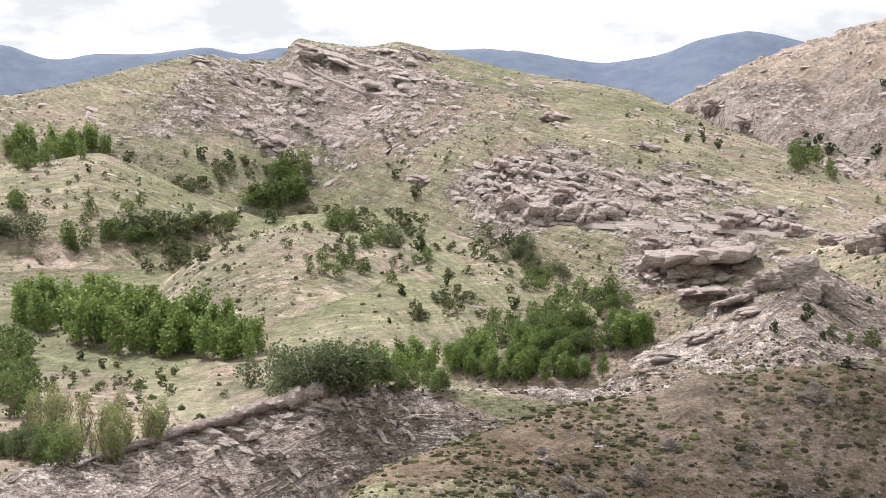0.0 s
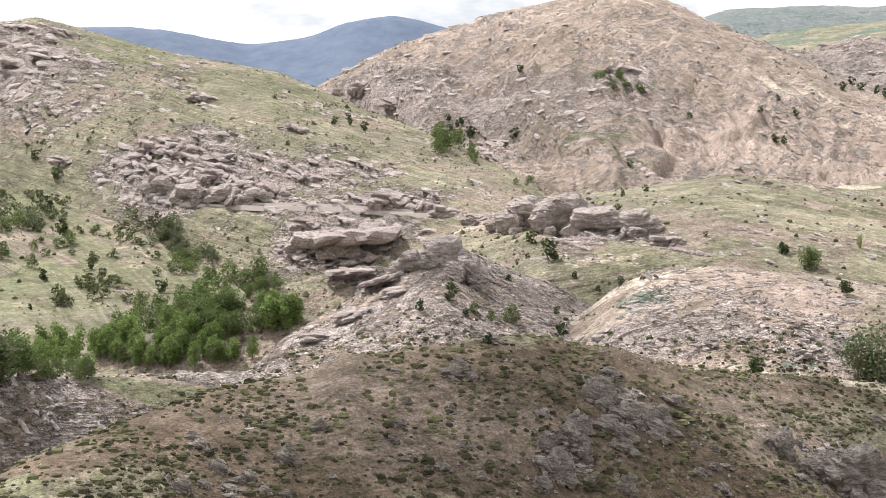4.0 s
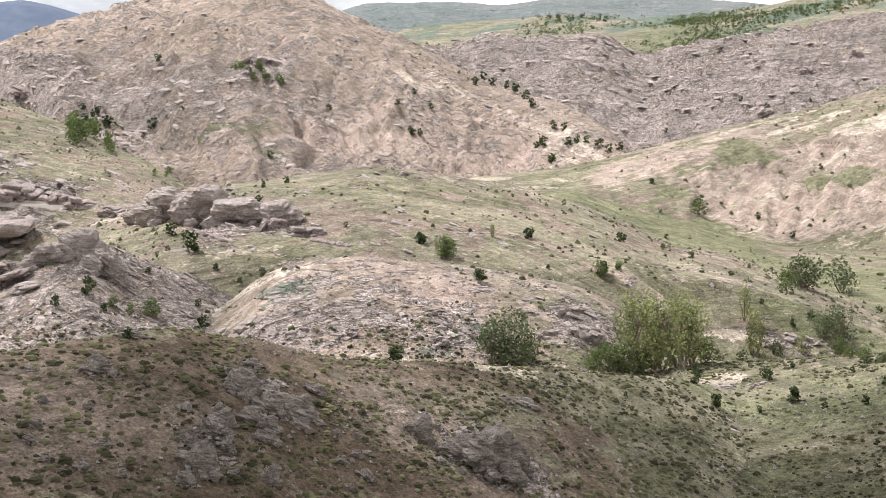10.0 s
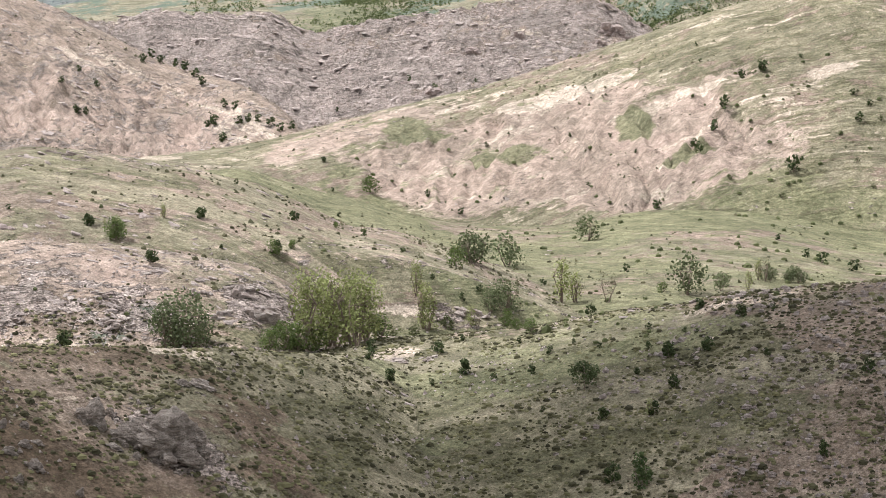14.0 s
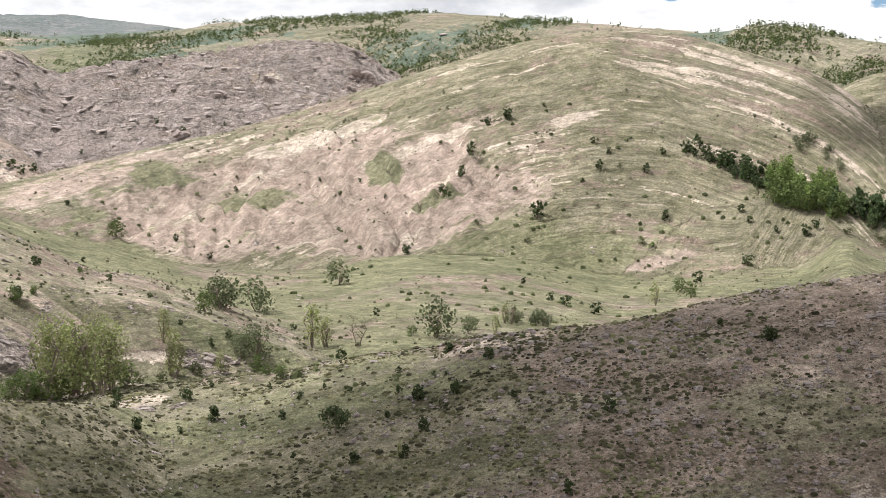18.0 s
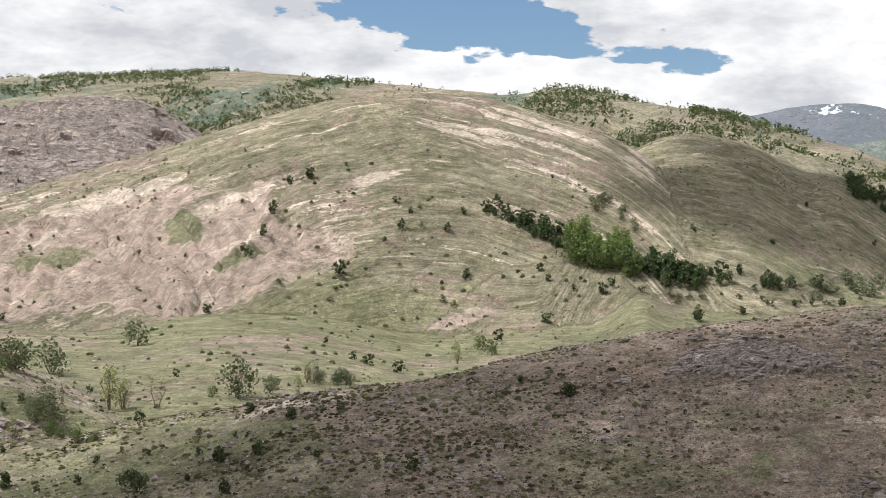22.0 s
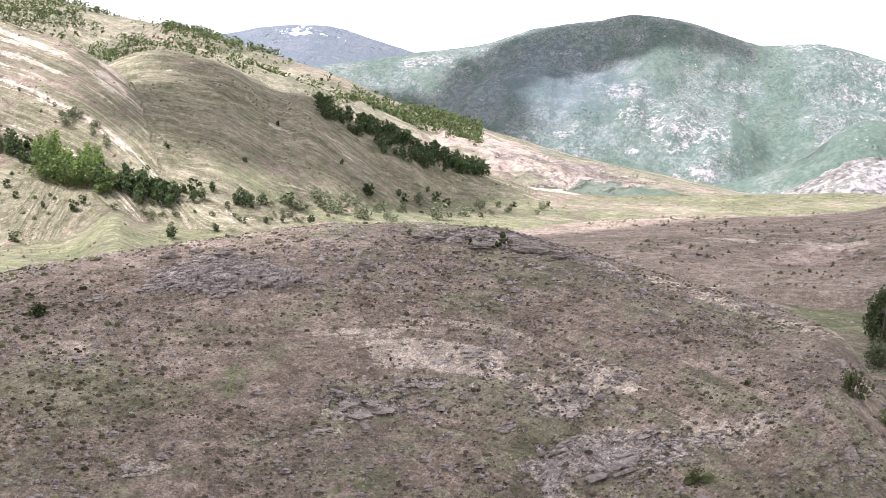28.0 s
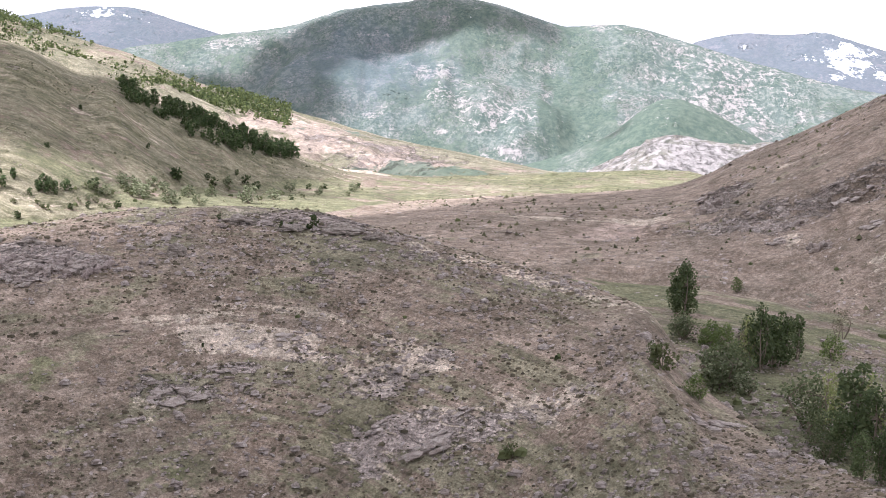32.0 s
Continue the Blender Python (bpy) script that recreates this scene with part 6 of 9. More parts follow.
PLANTS["thorn"] = PLANTS["thorn"] + [(54.29, 403.1, 1.2), (49.24, 370.1, 0.9), (52.3, 401.3, 1.2), (52.47, 343.9, 1.0), (52.86, 347.5, 1.0), (49.42, 343.4, 1.0), (49.75, 340.3, 0.9), (53.77, 426.8, 1.3), (48.79, 341.8, 1.1), (55.29, 379.1, 1.0), (49.02, 337.2, 1.0), (54.78, 434.5, 1.3), (47.81, 343.9, 1.1), (52.51, 424.2, 1.2), (49.61, 403.7, 1.1), (56.89, 405.0, 1.0), (56.79, 396.5, 1.1), (52.74, 331.2, 1.0), (51.28, 419.8, 1.2), (51.06, 421.7, 1.1), (53.94, 339.3, 1.2), (46.3, 398.9, 1.0), (48.04, 328.7, 1.1), (57.4, 385.4, 1.3), (56.44, 369.0, 1.3), (45.67, 398.9, 1.0), (50.78, 316.2, 0.9), (46.62, 411.7, 1.4), (55.42, 437.8, 1.1), (45.95, 412.9, 1.4), (54.26, 331.7, 1.1), (52.15, 314.3, 1.0)]
PLANTS["thorn"] = PLANTS["thorn"] + [(44.85, 392.4, 1.2), (56.01, 437.8, 1.1), (51.33, 309.6, 1.1), (45.92, 182.4, 0.7), (46.52, 176.0, 0.5), (45.11, 248.4, 0.9), (44.65, 239.6, 0.6), (44.54, 183.6, 0.7), (47.97, 179.6, 0.5), (44.55, 180.8, 0.7), (46.12, 260.0, 0.9), (47.73, 171.2, 0.6), (43.9, 183.2, 0.6), (43.4, 236.8, 0.6), (47.56, 260.0, 0.8), (47.59, 170.0, 0.6), (44.87, 175.6, 0.5), (43.33, 239.6, 0.6), (49.54, 175.2, 0.6), (46.02, 171.2, 0.7), (43.02, 238.8, 0.6), (45.7, 276.8, 0.7), (45.68, 171.2, 0.6), (44.13, 272.8, 1.1), (48.14, 268.8, 0.8), (53.19, 484.8, 1.0), (53.53, 488.5, 1.2), (52.94, 489.2, 1.0), (51.92, 484.1, 1.2), (56.08, 479.8, 1.3), (56.37, 483.4, 1.4), (56.54, 484.1, 1.0)]
PLANTS["thorn"] = PLANTS["thorn"] + [(52.03, 494.4, 1.3), (50.95, 482.6, 1.4), (51.12, 477.6, 1.0), (51.59, 496.6, 1.5), (51.44, 474.0, 1.3), (56.15, 471.2, 1.5), (57.75, 484.1, 1.0), (51.37, 498.8, 1.5), (49.73, 490.7, 1.0), (53.32, 501.1, 1.3), (51.49, 471.9, 1.0), (54.72, 466.3, 1.4), (49.29, 492.1, 1.3), (50.88, 501.8, 1.2), (54.2, 503.3, 1.4), (58.88, 480.5, 1.3), (58.95, 479.8, 1.2), (58.55, 491.4, 1.5), (52.15, 466.3, 1.4), (59.89, 163.6, 0.6), (59.56, 167.2, 0.4), (59.27, 162.0, 0.5), (62.19, 164.4, 0.5), (56.28, 166.8, 0.7), (61.06, 161.2, 0.6), (59.22, 170.8, 0.6), (57.13, 162.4, 0.6), (62.03, 160.4, 0.5), (61.07, 170.0, 0.5), (54.64, 172.0, 0.5), (61.16, 170.4, 0.6), (63.2, 160.0, 0.6)]
PLANTS["thorn"] = PLANTS["thorn"] + [(56.15, 322.9, 1.1), (64.4, 161.2, 0.6), (57.51, 336.7, 1.1), (64.74, 160.8, 0.6), (60.57, 158.0, 0.6), (53.74, 298.4, 0.9), (53.02, 168.4, 0.5), (52.51, 174.0, 0.7), (52.88, 290.0, 0.9), (40.68, 471.2, 1.5), (41.62, 462.8, 1.2), (42.52, 479.8, 1.3), (41.2, 463.5, 1.0), (40.27, 477.6, 1.3), (43.62, 467.7, 1.0), (39.89, 461.4, 1.2), (37.84, 469.1, 1.1), (41.11, 458.6, 1.2), (41.88, 492.9, 1.2), (37.11, 472.6, 1.3), (38.21, 462.8, 1.3), (45.49, 462.8, 1.1), (36.97, 481.9, 1.0), (45.69, 457.3, 1.2), (36.49, 484.1, 1.3), (43.98, 479.0, 1.1), (45.43, 482.6, 1.4), (46.23, 475.5, 1.1), (46.18, 452.5, 1.3), (43.05, 453.2, 0.9), (40.02, 494.4, 1.4), (64.39, 483.4, 3.6)]
PLANTS["thorn"] = PLANTS["thorn"] + [(64.27, 485.6, 3.8), (64.6, 484.8, 3.8), (63.99, 479.8, 3.1), (63.74, 480.5, 3.7), (64.1, 487.0, 4.0), (64.64, 489.2, 3.8), (63.65, 479.8, 3.1), (64.2, 489.2, 3.6), (63.51, 480.5, 4.1), (63.48, 483.4, 3.3), (63.82, 487.7, 3.2), (61.16, 474.0, 3.1), (60.97, 474.7, 3.3), (61.3, 474.7, 2.3), (61.44, 474.0, 3.2), (61.28, 469.8, 2.5), (61.07, 476.2, 3.3), (61.82, 470.5, 3.1), (61.66, 474.7, 2.7), (61.14, 469.1, 2.4), (69.3, 447.8, 1.8), (70.27, 456.6, 2.0), (69.2, 450.5, 1.6), (69.18, 450.5, 1.7), (70.58, 460.0, 1.9), (70.62, 453.9, 1.7), (68.54, 448.4, 1.9), (70.06, 448.4, 1.5), (69.52, 454.5, 1.5), (67.02, 443.1, 2.0), (70.48, 450.5, 1.4), (72.5, 474.0, 2.2)]
PLANTS["thorn"] = PLANTS["thorn"] + [(68.99, 452.5, 2.0), (70.8, 464.2, 1.8), (72.45, 477.6, 2.3), (68.73, 451.8, 2.0), (72.95, 472.6, 1.6), (66.22, 443.1, 2.0), (73.25, 476.9, 2.2), (72.82, 484.8, 1.5), (69.0, 453.2, 2.0), (68.49, 438.5, 1.8), (71.42, 454.5, 1.7), (73.04, 488.5, 1.9), (65.36, 440.4, 1.6), (67.89, 450.5, 1.8), (66.31, 437.8, 1.8), (66.44, 446.4, 2.2), (68.2, 437.8, 1.5), (69.94, 443.1, 1.6), (64.95, 441.8, 1.5), (71.65, 453.9, 1.8), (74.5, 493.6, 1.8), (73.55, 501.8, 1.8), (73.4, 486.3, 1.7), (75.55, 520.2, 1.7), (76.23, 520.2, 1.4), (71.74, 467.7, 1.5), (71.82, 470.5, 1.8), (71.34, 466.3, 1.7), (76.12, 538.5, 2.2), (76.79, 510.2, 2.0), (71.2, 461.4, 1.7), (75.54, 532.1, 1.4)]
PLANTS["thorn"] = PLANTS["thorn"] + [(78.18, 532.1, 2.1), (69.85, 453.9, 1.7), (77.37, 510.2, 1.7), (69.74, 453.9, 1.2), (71.16, 467.0, 1.4), (70.48, 460.7, 1.3), (72.22, 480.5, 1.6), (73.77, 506.4, 1.8), (75.48, 533.7, 1.4), (78.96, 528.9, 1.7), (69.24, 447.1, 1.5), (69.45, 453.9, 1.4), (72.66, 468.4, 1.4), (71.21, 457.3, 1.5), (79.71, 570.1, 1.6), (76.08, 544.2, 2.0), (68.24, 443.8, 1.5), (70.54, 462.1, 1.8), (80.7, 553.2, 1.9), (67.59, 443.1, 1.3), (92.83, 136.8, 2.8), (92.5, 137.6, 2.1), (87.03, 128.8, 1.6), (86.75, 129.2, 1.2), (87.41, 128.8, 1.1), (87.9, 155.2, 0.6), (88.79, 143.2, 0.7), (95.63, 164.4, 1.0), (97.44, 161.2, 0.8), (100.91, 222.4, 1.1), (101.93, 229.6, 1.0), (96.07, 305.9, 0.9)]
PLANTS["thorn"] = PLANTS["thorn"] + [(99.21, 297.6, 0.9), (84.94, 366.2, 1.3), (82.88, 155.2, 0.5), (78.76, 159.2, 0.5)]
PLANTS["slender"] = [(-13.33, 139.2, 3.1), (-13.82, 140.8, 3.1), (-14.01, 211.2, 5.1), (-12.74, 142.8, 4.4), (-12.78, 138.4, 4.3), (-14.27, 214.4, 5.2), (-12.06, 140.8, 3.0), (-14.36, 138.8, 3.9), (-12.4, 138.4, 3.8), (-11.99, 142.0, 3.6), (-11.16, 226.8, 4.3), (-10.76, 143.6, 3.8), (-10.88, 142.0, 3.5), (-11.37, 142.8, 2.5), (-10.96, 141.6, 3.4), (-13.64, 222.0, 7.4), (-12.93, 214.8, 5.2), (-12.93, 141.6, 5.0), (-12.49, 140.8, 4.2), (-12.6, 228.0, 5.6), (-14.24, 231.6, 6.2), (-14.67, 230.8, 6.6), (-12.54, 139.6, 4.8), (-15.53, 220.4, 7.7), (-15.28, 228.8, 8.0), (-14.81, 234.4, 5.4), (-11.35, 141.6, 5.1), (-14.78, 236.4, 7.7), (-12.32, 238.4, 6.5), (17.94, 725.8, 4.9), (26.97, 250.8, 1.3), (29.14, 257.2, 2.5)]
PLANTS["slender"] = PLANTS["slender"] + [(34.36, 188.8, 10.0), (34.96, 191.2, 10.8), (35.68, 195.6, 8.8), (36.27, 190.4, 10.4), (36.86, 188.4, 9.5), (35.32, 193.6, 10.9), (38.75, 232.0, 6.0), (39.18, 224.4, 7.5), (44.39, 260.4, 8.7), (44.86, 262.4, 5.9), (39.02, 224.8, 5.3), (40.87, 228.8, 3.5), (47.76, 150.0, 2.1), (29.16, 256.8, 2.1), (51.44, 274.4, 4.0), (57.55, 347.5, 6.0), (51.8, 289.6, 4.4)]
PLANTS["juniper"] = [(-11.98, 519.5, 4.8), (-9.24, 612.6, 5.7), (-8.18, 613.6, 5.1), (-0.79, 405.6, 5.5), (-1.4, 443.8, 5.1), (-3.9, 406.8, 2.6), (-2.05, 318.6, 1.5), (-2.92, 380.8, 2.2), (0.13, 366.8, 2.8), (-1.55, 355.4, 3.5), (2.78, 331.7, 3.3), (-3.53, 389.5, 2.7), (-1.07, 543.4, 4.9), (-1.83, 563.3, 4.3), (-6.59, 470.5, 4.6), (-13.75, 315.2, 2.3), (-12.97, 306.8, 2.3), (-10.73, 283.6, 2.1), (-11.89, 295.2, 1.7), (-9.3, 147.2, 1.1), (9.91, 561.6, 2.9), (10.44, 557.4, 3.5), (9.28, 555.7, 2.3), (5.99, 467.7, 1.9), (-13.38, 491.4, 2.2), (7.04, 584.8, 1.8), (6.42, 460.0, 1.7), (-0.31, 561.6, 1.9), (14.2, 773.0, 3.9), (14.5, 767.2, 3.6), (14.05, 768.4, 3.2), (13.75, 774.2, 4.5)]
PLANTS["juniper"] = PLANTS["juniper"] + [(15.05, 771.8, 3.3), (13.86, 770.7, 4.7), (9.86, 569.2, 3.2), (10.46, 553.2, 2.5), (9.32, 559.9, 2.5), (13.67, 783.5, 3.6), (14.6, 766.1, 5.2), (16.21, 768.4, 6.4), (15.38, 769.5, 4.4), (17.35, 747.9, 2.5), (20.62, 706.5, 3.7), (16.46, 834.5, 5.0), (22.88, 767.2, 3.4), (17.61, 248.0, 4.0), (16.87, 259.6, 2.6), (20.17, 276.4, 1.9), (20.34, 294.0, 1.7), (21.24, 298.4, 1.6), (18.7, 293.2, 1.4), (16.35, 246.4, 1.1), (16.74, 250.0, 1.1), (16.01, 223.6, 1.1), (13.74, 197.6, 2.6), (12.63, 192.8, 1.9), (18.52, 238.4, 1.4), (20.29, 214.4, 1.4), (18.06, 200.4, 2.1), (26.39, 250.4, 2.2), (23.5, 256.8, 1.0), (28.73, 204.8, 1.7), (25.46, 182.8, 1.9), (22.29, 122.4, 0.5)]
PLANTS["juniper"] = PLANTS["juniper"] + [(15.27, 117.6, 1.0), (14.33, 195.2, 1.3), (17.86, 212.0, 1.3), (19.48, 235.2, 1.2), (34.03, 271.6, 2.0), (30.55, 259.6, 2.0), (26.43, 250.8, 1.7), (35.23, 475.5, 2.1), (31.9, 300.0, 1.1), (35.56, 453.2, 1.5), (39.2, 458.6, 2.5), (40.48, 451.1, 2.3), (36.74, 288.8, 1.5), (31.32, 241.2, 0.9), (38.23, 256.4, 1.0), (39.71, 178.4, 1.5), (40.54, 170.0, 1.8), (37.76, 166.4, 1.6), (37.01, 183.2, 1.8), (40.56, 182.0, 0.8), (35.78, 391.2, 1.3), (39.36, 236.8, 1.1), (29.1, 835.7, 5.4), (29.64, 844.5, 5.4), (30.03, 828.2, 5.3), (30.4, 800.1, 5.1), (30.68, 770.7, 4.9), (31.05, 722.5, 4.6), (31.48, 728.0, 4.7), (31.87, 718.2, 4.6), (31.05, 703.3, 4.5), (31.44, 688.7, 4.4)]
PLANTS["juniper"] = PLANTS["juniper"] + [(32.34, 696.0, 4.4), (32.73, 689.7, 4.4), (33.2, 683.5, 4.4), (33.58, 674.4, 4.3), (34.01, 679.4, 4.3), (30.83, 723.6, 4.6), (31.38, 678.4, 4.3), (32.02, 697.0, 4.5), (28.46, 813.4, 5.2), (28.78, 838.2, 5.4), (26.39, 734.6, 3.2), (26.35, 732.4, 4.1), (26.05, 733.5, 3.8), (26.69, 767.2, 3.3), (26.0, 734.6, 3.6), (26.8, 756.9, 3.6), (25.49, 753.5, 3.5), (26.13, 769.5, 4.0), (39.45, 965.1, 5.3), (38.52, 1005.0, 4.4), (41.06, 984.2, 3.6), (35.73, 973.9, 3.3), (14.07, 780.0, 4.5), (14.56, 775.3, 3.4), (14.17, 773.0, 3.3), (14.82, 776.5, 4.6), (14.89, 778.8, 3.8), (14.78, 780.0, 4.8), (14.39, 784.7, 4.6), (32.18, 1688.8, 4.8), (32.06, 1658.7, 5.4), (31.64, 1699.0, 6.4)]
PLANTS["juniper"] = PLANTS["juniper"] + [(32.99, 1683.8, 5.5), (33.19, 1678.7, 5.1), (32.52, 1716.9, 5.7), (31.3, 1711.8, 6.6), (33.41, 1653.7, 6.2), (31.63, 1724.7, 5.6), (34.13, 273.2, 2.1), (33.36, 239.2, 2.5), (30.6, 260.4, 2.0), (26.42, 250.8, 1.9), (28.66, 204.8, 1.7), (25.4, 182.8, 2.1), (40.55, 169.6, 1.9), (37.73, 166.0, 1.7), (39.57, 179.2, 1.4), (42.72, 178.0, 0.9), (43.91, 171.6, 1.0), (43.22, 166.8, 1.1), (48.49, 162.4, 1.8), (49.11, 168.0, 0.8), (49.93, 161.6, 1.5), (47.32, 159.6, 0.8), (48.71, 154.8, 1.2), (46.06, 151.2, 1.1), (43.66, 155.6, 0.8), (36.94, 171.2, 1.7), (51.25, 168.0, 0.8), (50.78, 163.6, 0.7), (40.55, 182.0, 0.7), (45.83, 169.6, 0.8), (44.87, 172.8, 0.8), (49.51, 167.2, 0.6)]
PLANTS["juniper"] = PLANTS["juniper"] + [(45.5, 183.6, 1.7), (49.64, 175.2, 1.1), (40.55, 234.0, 1.3), (41.2, 237.6, 1.4), (43.68, 287.6, 1.7), (46.83, 302.3, 1.7), (46.35, 139.2, 2.0), (34.31, 153.2, 0.7), (39.35, 167.2, 0.9), (41.75, 166.8, 0.9), (52.18, 156.8, 1.0), (52.36, 168.0, 0.9), (47.73, 172.4, 0.8), (50.46, 481.2, 4.6), (50.06, 474.0, 4.2), (49.37, 467.0, 3.4), (49.57, 462.1, 3.1), (51.84, 498.1, 3.6), (51.14, 497.3, 2.5), (41.47, 496.6, 1.9), (44.68, 488.5, 1.6), (45.37, 463.5, 1.6), (35.23, 476.2, 1.8), (47.15, 471.9, 1.6), (46.2, 486.3, 1.6), (49.4, 524.2, 1.5), (51.86, 497.3, 3.8), (51.07, 500.3, 2.3), (53.02, 451.8, 5.5), (57.85, 449.8, 3.4), (47.99, 440.4, 3.0), (57.14, 469.1, 3.2)]
PLANTS["juniper"] = PLANTS["juniper"] + [(55.14, 481.9, 2.4), (55.75, 477.6, 2.3), (55.37, 471.2, 3.4), (57.8, 476.2, 2.7), (60.15, 473.3, 2.5), (60.71, 447.8, 2.5), (63.14, 437.2, 3.6), (63.49, 441.1, 2.9), (62.01, 438.5, 2.0), (61.03, 442.4, 2.0), (60.97, 422.3, 3.2), (66.78, 408.6, 3.3), (59.15, 397.7, 3.3), (53.54, 342.3, 2.3), (54.11, 334.2, 2.8), (55.28, 324.3, 2.7), (61.86, 163.6, 1.6), (60.05, 167.6, 1.1), (49.63, 175.2, 1.2), (51.18, 167.6, 1.7), (48.51, 162.4, 1.7), (49.93, 161.2, 1.2), (47.68, 166.0, 0.9), (48.68, 154.8, 1.5), (47.26, 159.6, 0.7), (55.87, 149.6, 1.7), (45.85, 151.2, 1.5), (47.92, 150.0, 1.5), (52.27, 156.8, 0.5), (54.39, 137.2, 1.7), (52.49, 369.5, 1.8), (61.18, 497.3, 1.5)]
PLANTS["juniper"] = PLANTS["juniper"] + [(59.5, 480.5, 1.8), (62.45, 488.5, 1.6), (53.24, 504.1, 1.5), (49.55, 511.0, 1.5), (67.56, 452.5, 5.1), (66.07, 451.1, 4.2), (74.2, 517.1, 4.9), (66.6, 476.9, 2.0), (66.49, 478.3, 1.8), (71.96, 455.2, 2.5), (66.72, 410.5, 3.1), (69.46, 483.4, 1.8), (73.18, 529.7, 1.6), (70.71, 536.1, 1.8), (68.42, 433.2, 1.8), (70.3, 446.4, 2.0), (72.16, 489.9, 1.6), (74.21, 517.9, 4.7), (75.38, 540.1, 2.7), (76.46, 559.1, 2.3), (75.6, 536.1, 3.7), (76.79, 553.2, 3.8), (77.23, 542.6, 3.3), (78.54, 504.9, 1.9), (79.19, 568.4, 2.6), (79.84, 570.1, 2.4), (81.12, 582.2, 2.2), (69.66, 454.5, 3.1), (71.16, 466.3, 3.9), (72.03, 458.0, 2.3), (70.93, 451.1, 2.4), (66.69, 410.5, 2.8)]
PLANTS["juniper"] = PLANTS["juniper"] + [(70.28, 445.8, 2.0), (68.36, 432.6, 2.4), (70.73, 536.1, 1.8), (73.15, 525.7, 1.6), (69.52, 483.4, 1.6), (79.32, 178.4, 2.0), (78.54, 178.8, 1.0), (78.1, 178.8, 1.0), (75.81, 181.6, 1.0), (61.8, 163.6, 1.4), (88.74, 142.8, 0.6), (66.26, 159.2, 0.5), (84.84, 170.4, 0.5), (75.1, 154.8, 0.5), (85.6, 144.8, 0.4)]
PLANTS["conifer"] = [(72.57, 571.8, 2.0), (47.42, 138.0, 3.4), (65.04, 446.4, 5.0), (64.68, 446.4, 3.9), (64.93, 447.8, 4.8), (64.79, 447.1, 4.9), (65.13, 448.4, 4.0), (65.14, 445.8, 5.2), (65.72, 447.8, 4.6), (64.77, 447.8, 4.0), (64.19, 444.4, 5.3), (65.28, 445.8, 4.4), (63.9, 445.8, 5.6), (63.85, 445.8, 5.6), (63.8, 445.1, 4.0), (65.97, 450.5, 4.7), (65.86, 447.1, 5.0), (63.76, 444.4, 3.7), (64.55, 443.8, 4.0), (63.86, 443.8, 4.4), (67.41, 451.8, 4.1), (67.14, 449.1, 4.0), (66.94, 449.1, 4.8), (67.03, 448.4, 4.4), (67.02, 448.4, 5.9), (67.74, 453.2, 5.2), (66.64, 451.1, 4.6), (67.92, 452.5, 4.0), (66.47, 449.1, 5.2), (66.43, 449.1, 6.2), (66.53, 451.1, 4.2), (67.93, 449.8, 5.3)]
PLANTS["conifer"] = PLANTS["conifer"] + [(68.22, 453.2, 4.6), (68.22, 454.5, 3.5), (68.17, 454.5, 4.6), (68.13, 452.5, 4.7), (67.48, 453.9, 3.2), (67.35, 451.8, 3.7), (68.58, 453.2, 4.2), (67.09, 451.1, 4.8), (66.94, 451.1, 4.1), (69.33, 460.0, 3.1), (67.63, 451.1, 4.7), (67.33, 454.5, 4.6), (69.65, 460.0, 4.6), (68.1, 451.1, 3.6), (66.41, 449.1, 4.9), (66.49, 449.8, 5.6), (66.0, 448.4, 3.9), (66.58, 450.5, 3.8), (65.85, 447.1, 3.6), (66.9, 448.4, 4.1), (65.81, 448.4, 5.4), (67.7, 450.5, 5.6), (66.16, 446.4, 4.1), (67.95, 451.1, 4.2), (68.04, 451.8, 4.3), (66.37, 450.5, 4.7), (66.77, 447.8, 5.5), (67.84, 453.2, 4.9), (66.47, 446.4, 4.3), (68.16, 450.5, 5.1), (65.52, 449.1, 5.0), (65.73, 449.8, 4.5)]
PLANTS["conifer"] = PLANTS["conifer"] + [(64.85, 445.8, 4.2), (66.23, 445.8, 3.7), (77.89, 658.4, 4.4), (77.18, 603.5, 2.5), (76.13, 688.7, 5.0), (72.27, 585.7, 4.5), (72.41, 592.8, 3.9), (73.58, 579.6, 2.8), (75.37, 605.3, 3.8), (72.83, 590.1, 3.6), (73.0, 740.1, 2.7), (75.33, 703.3, 4.2), (76.14, 599.9, 2.7), (75.93, 595.4, 3.7), (72.27, 599.9, 2.9), (76.11, 680.5, 4.8), (77.97, 618.2, 2.4), (76.11, 589.2, 4.6), (72.6, 584.8, 2.7), (75.54, 605.3, 4.7), (72.87, 744.6, 5.2), (77.44, 660.4, 5.5), (76.34, 595.4, 2.2), (76.91, 612.6, 2.3), (73.24, 732.4, 6.1), (74.13, 594.5, 2.8), (74.92, 598.1, 2.1), (72.52, 584.8, 2.5), (74.86, 732.4, 4.4), (73.84, 591.9, 4.2), (78.45, 616.3, 4.0), (76.37, 587.4, 3.5)]
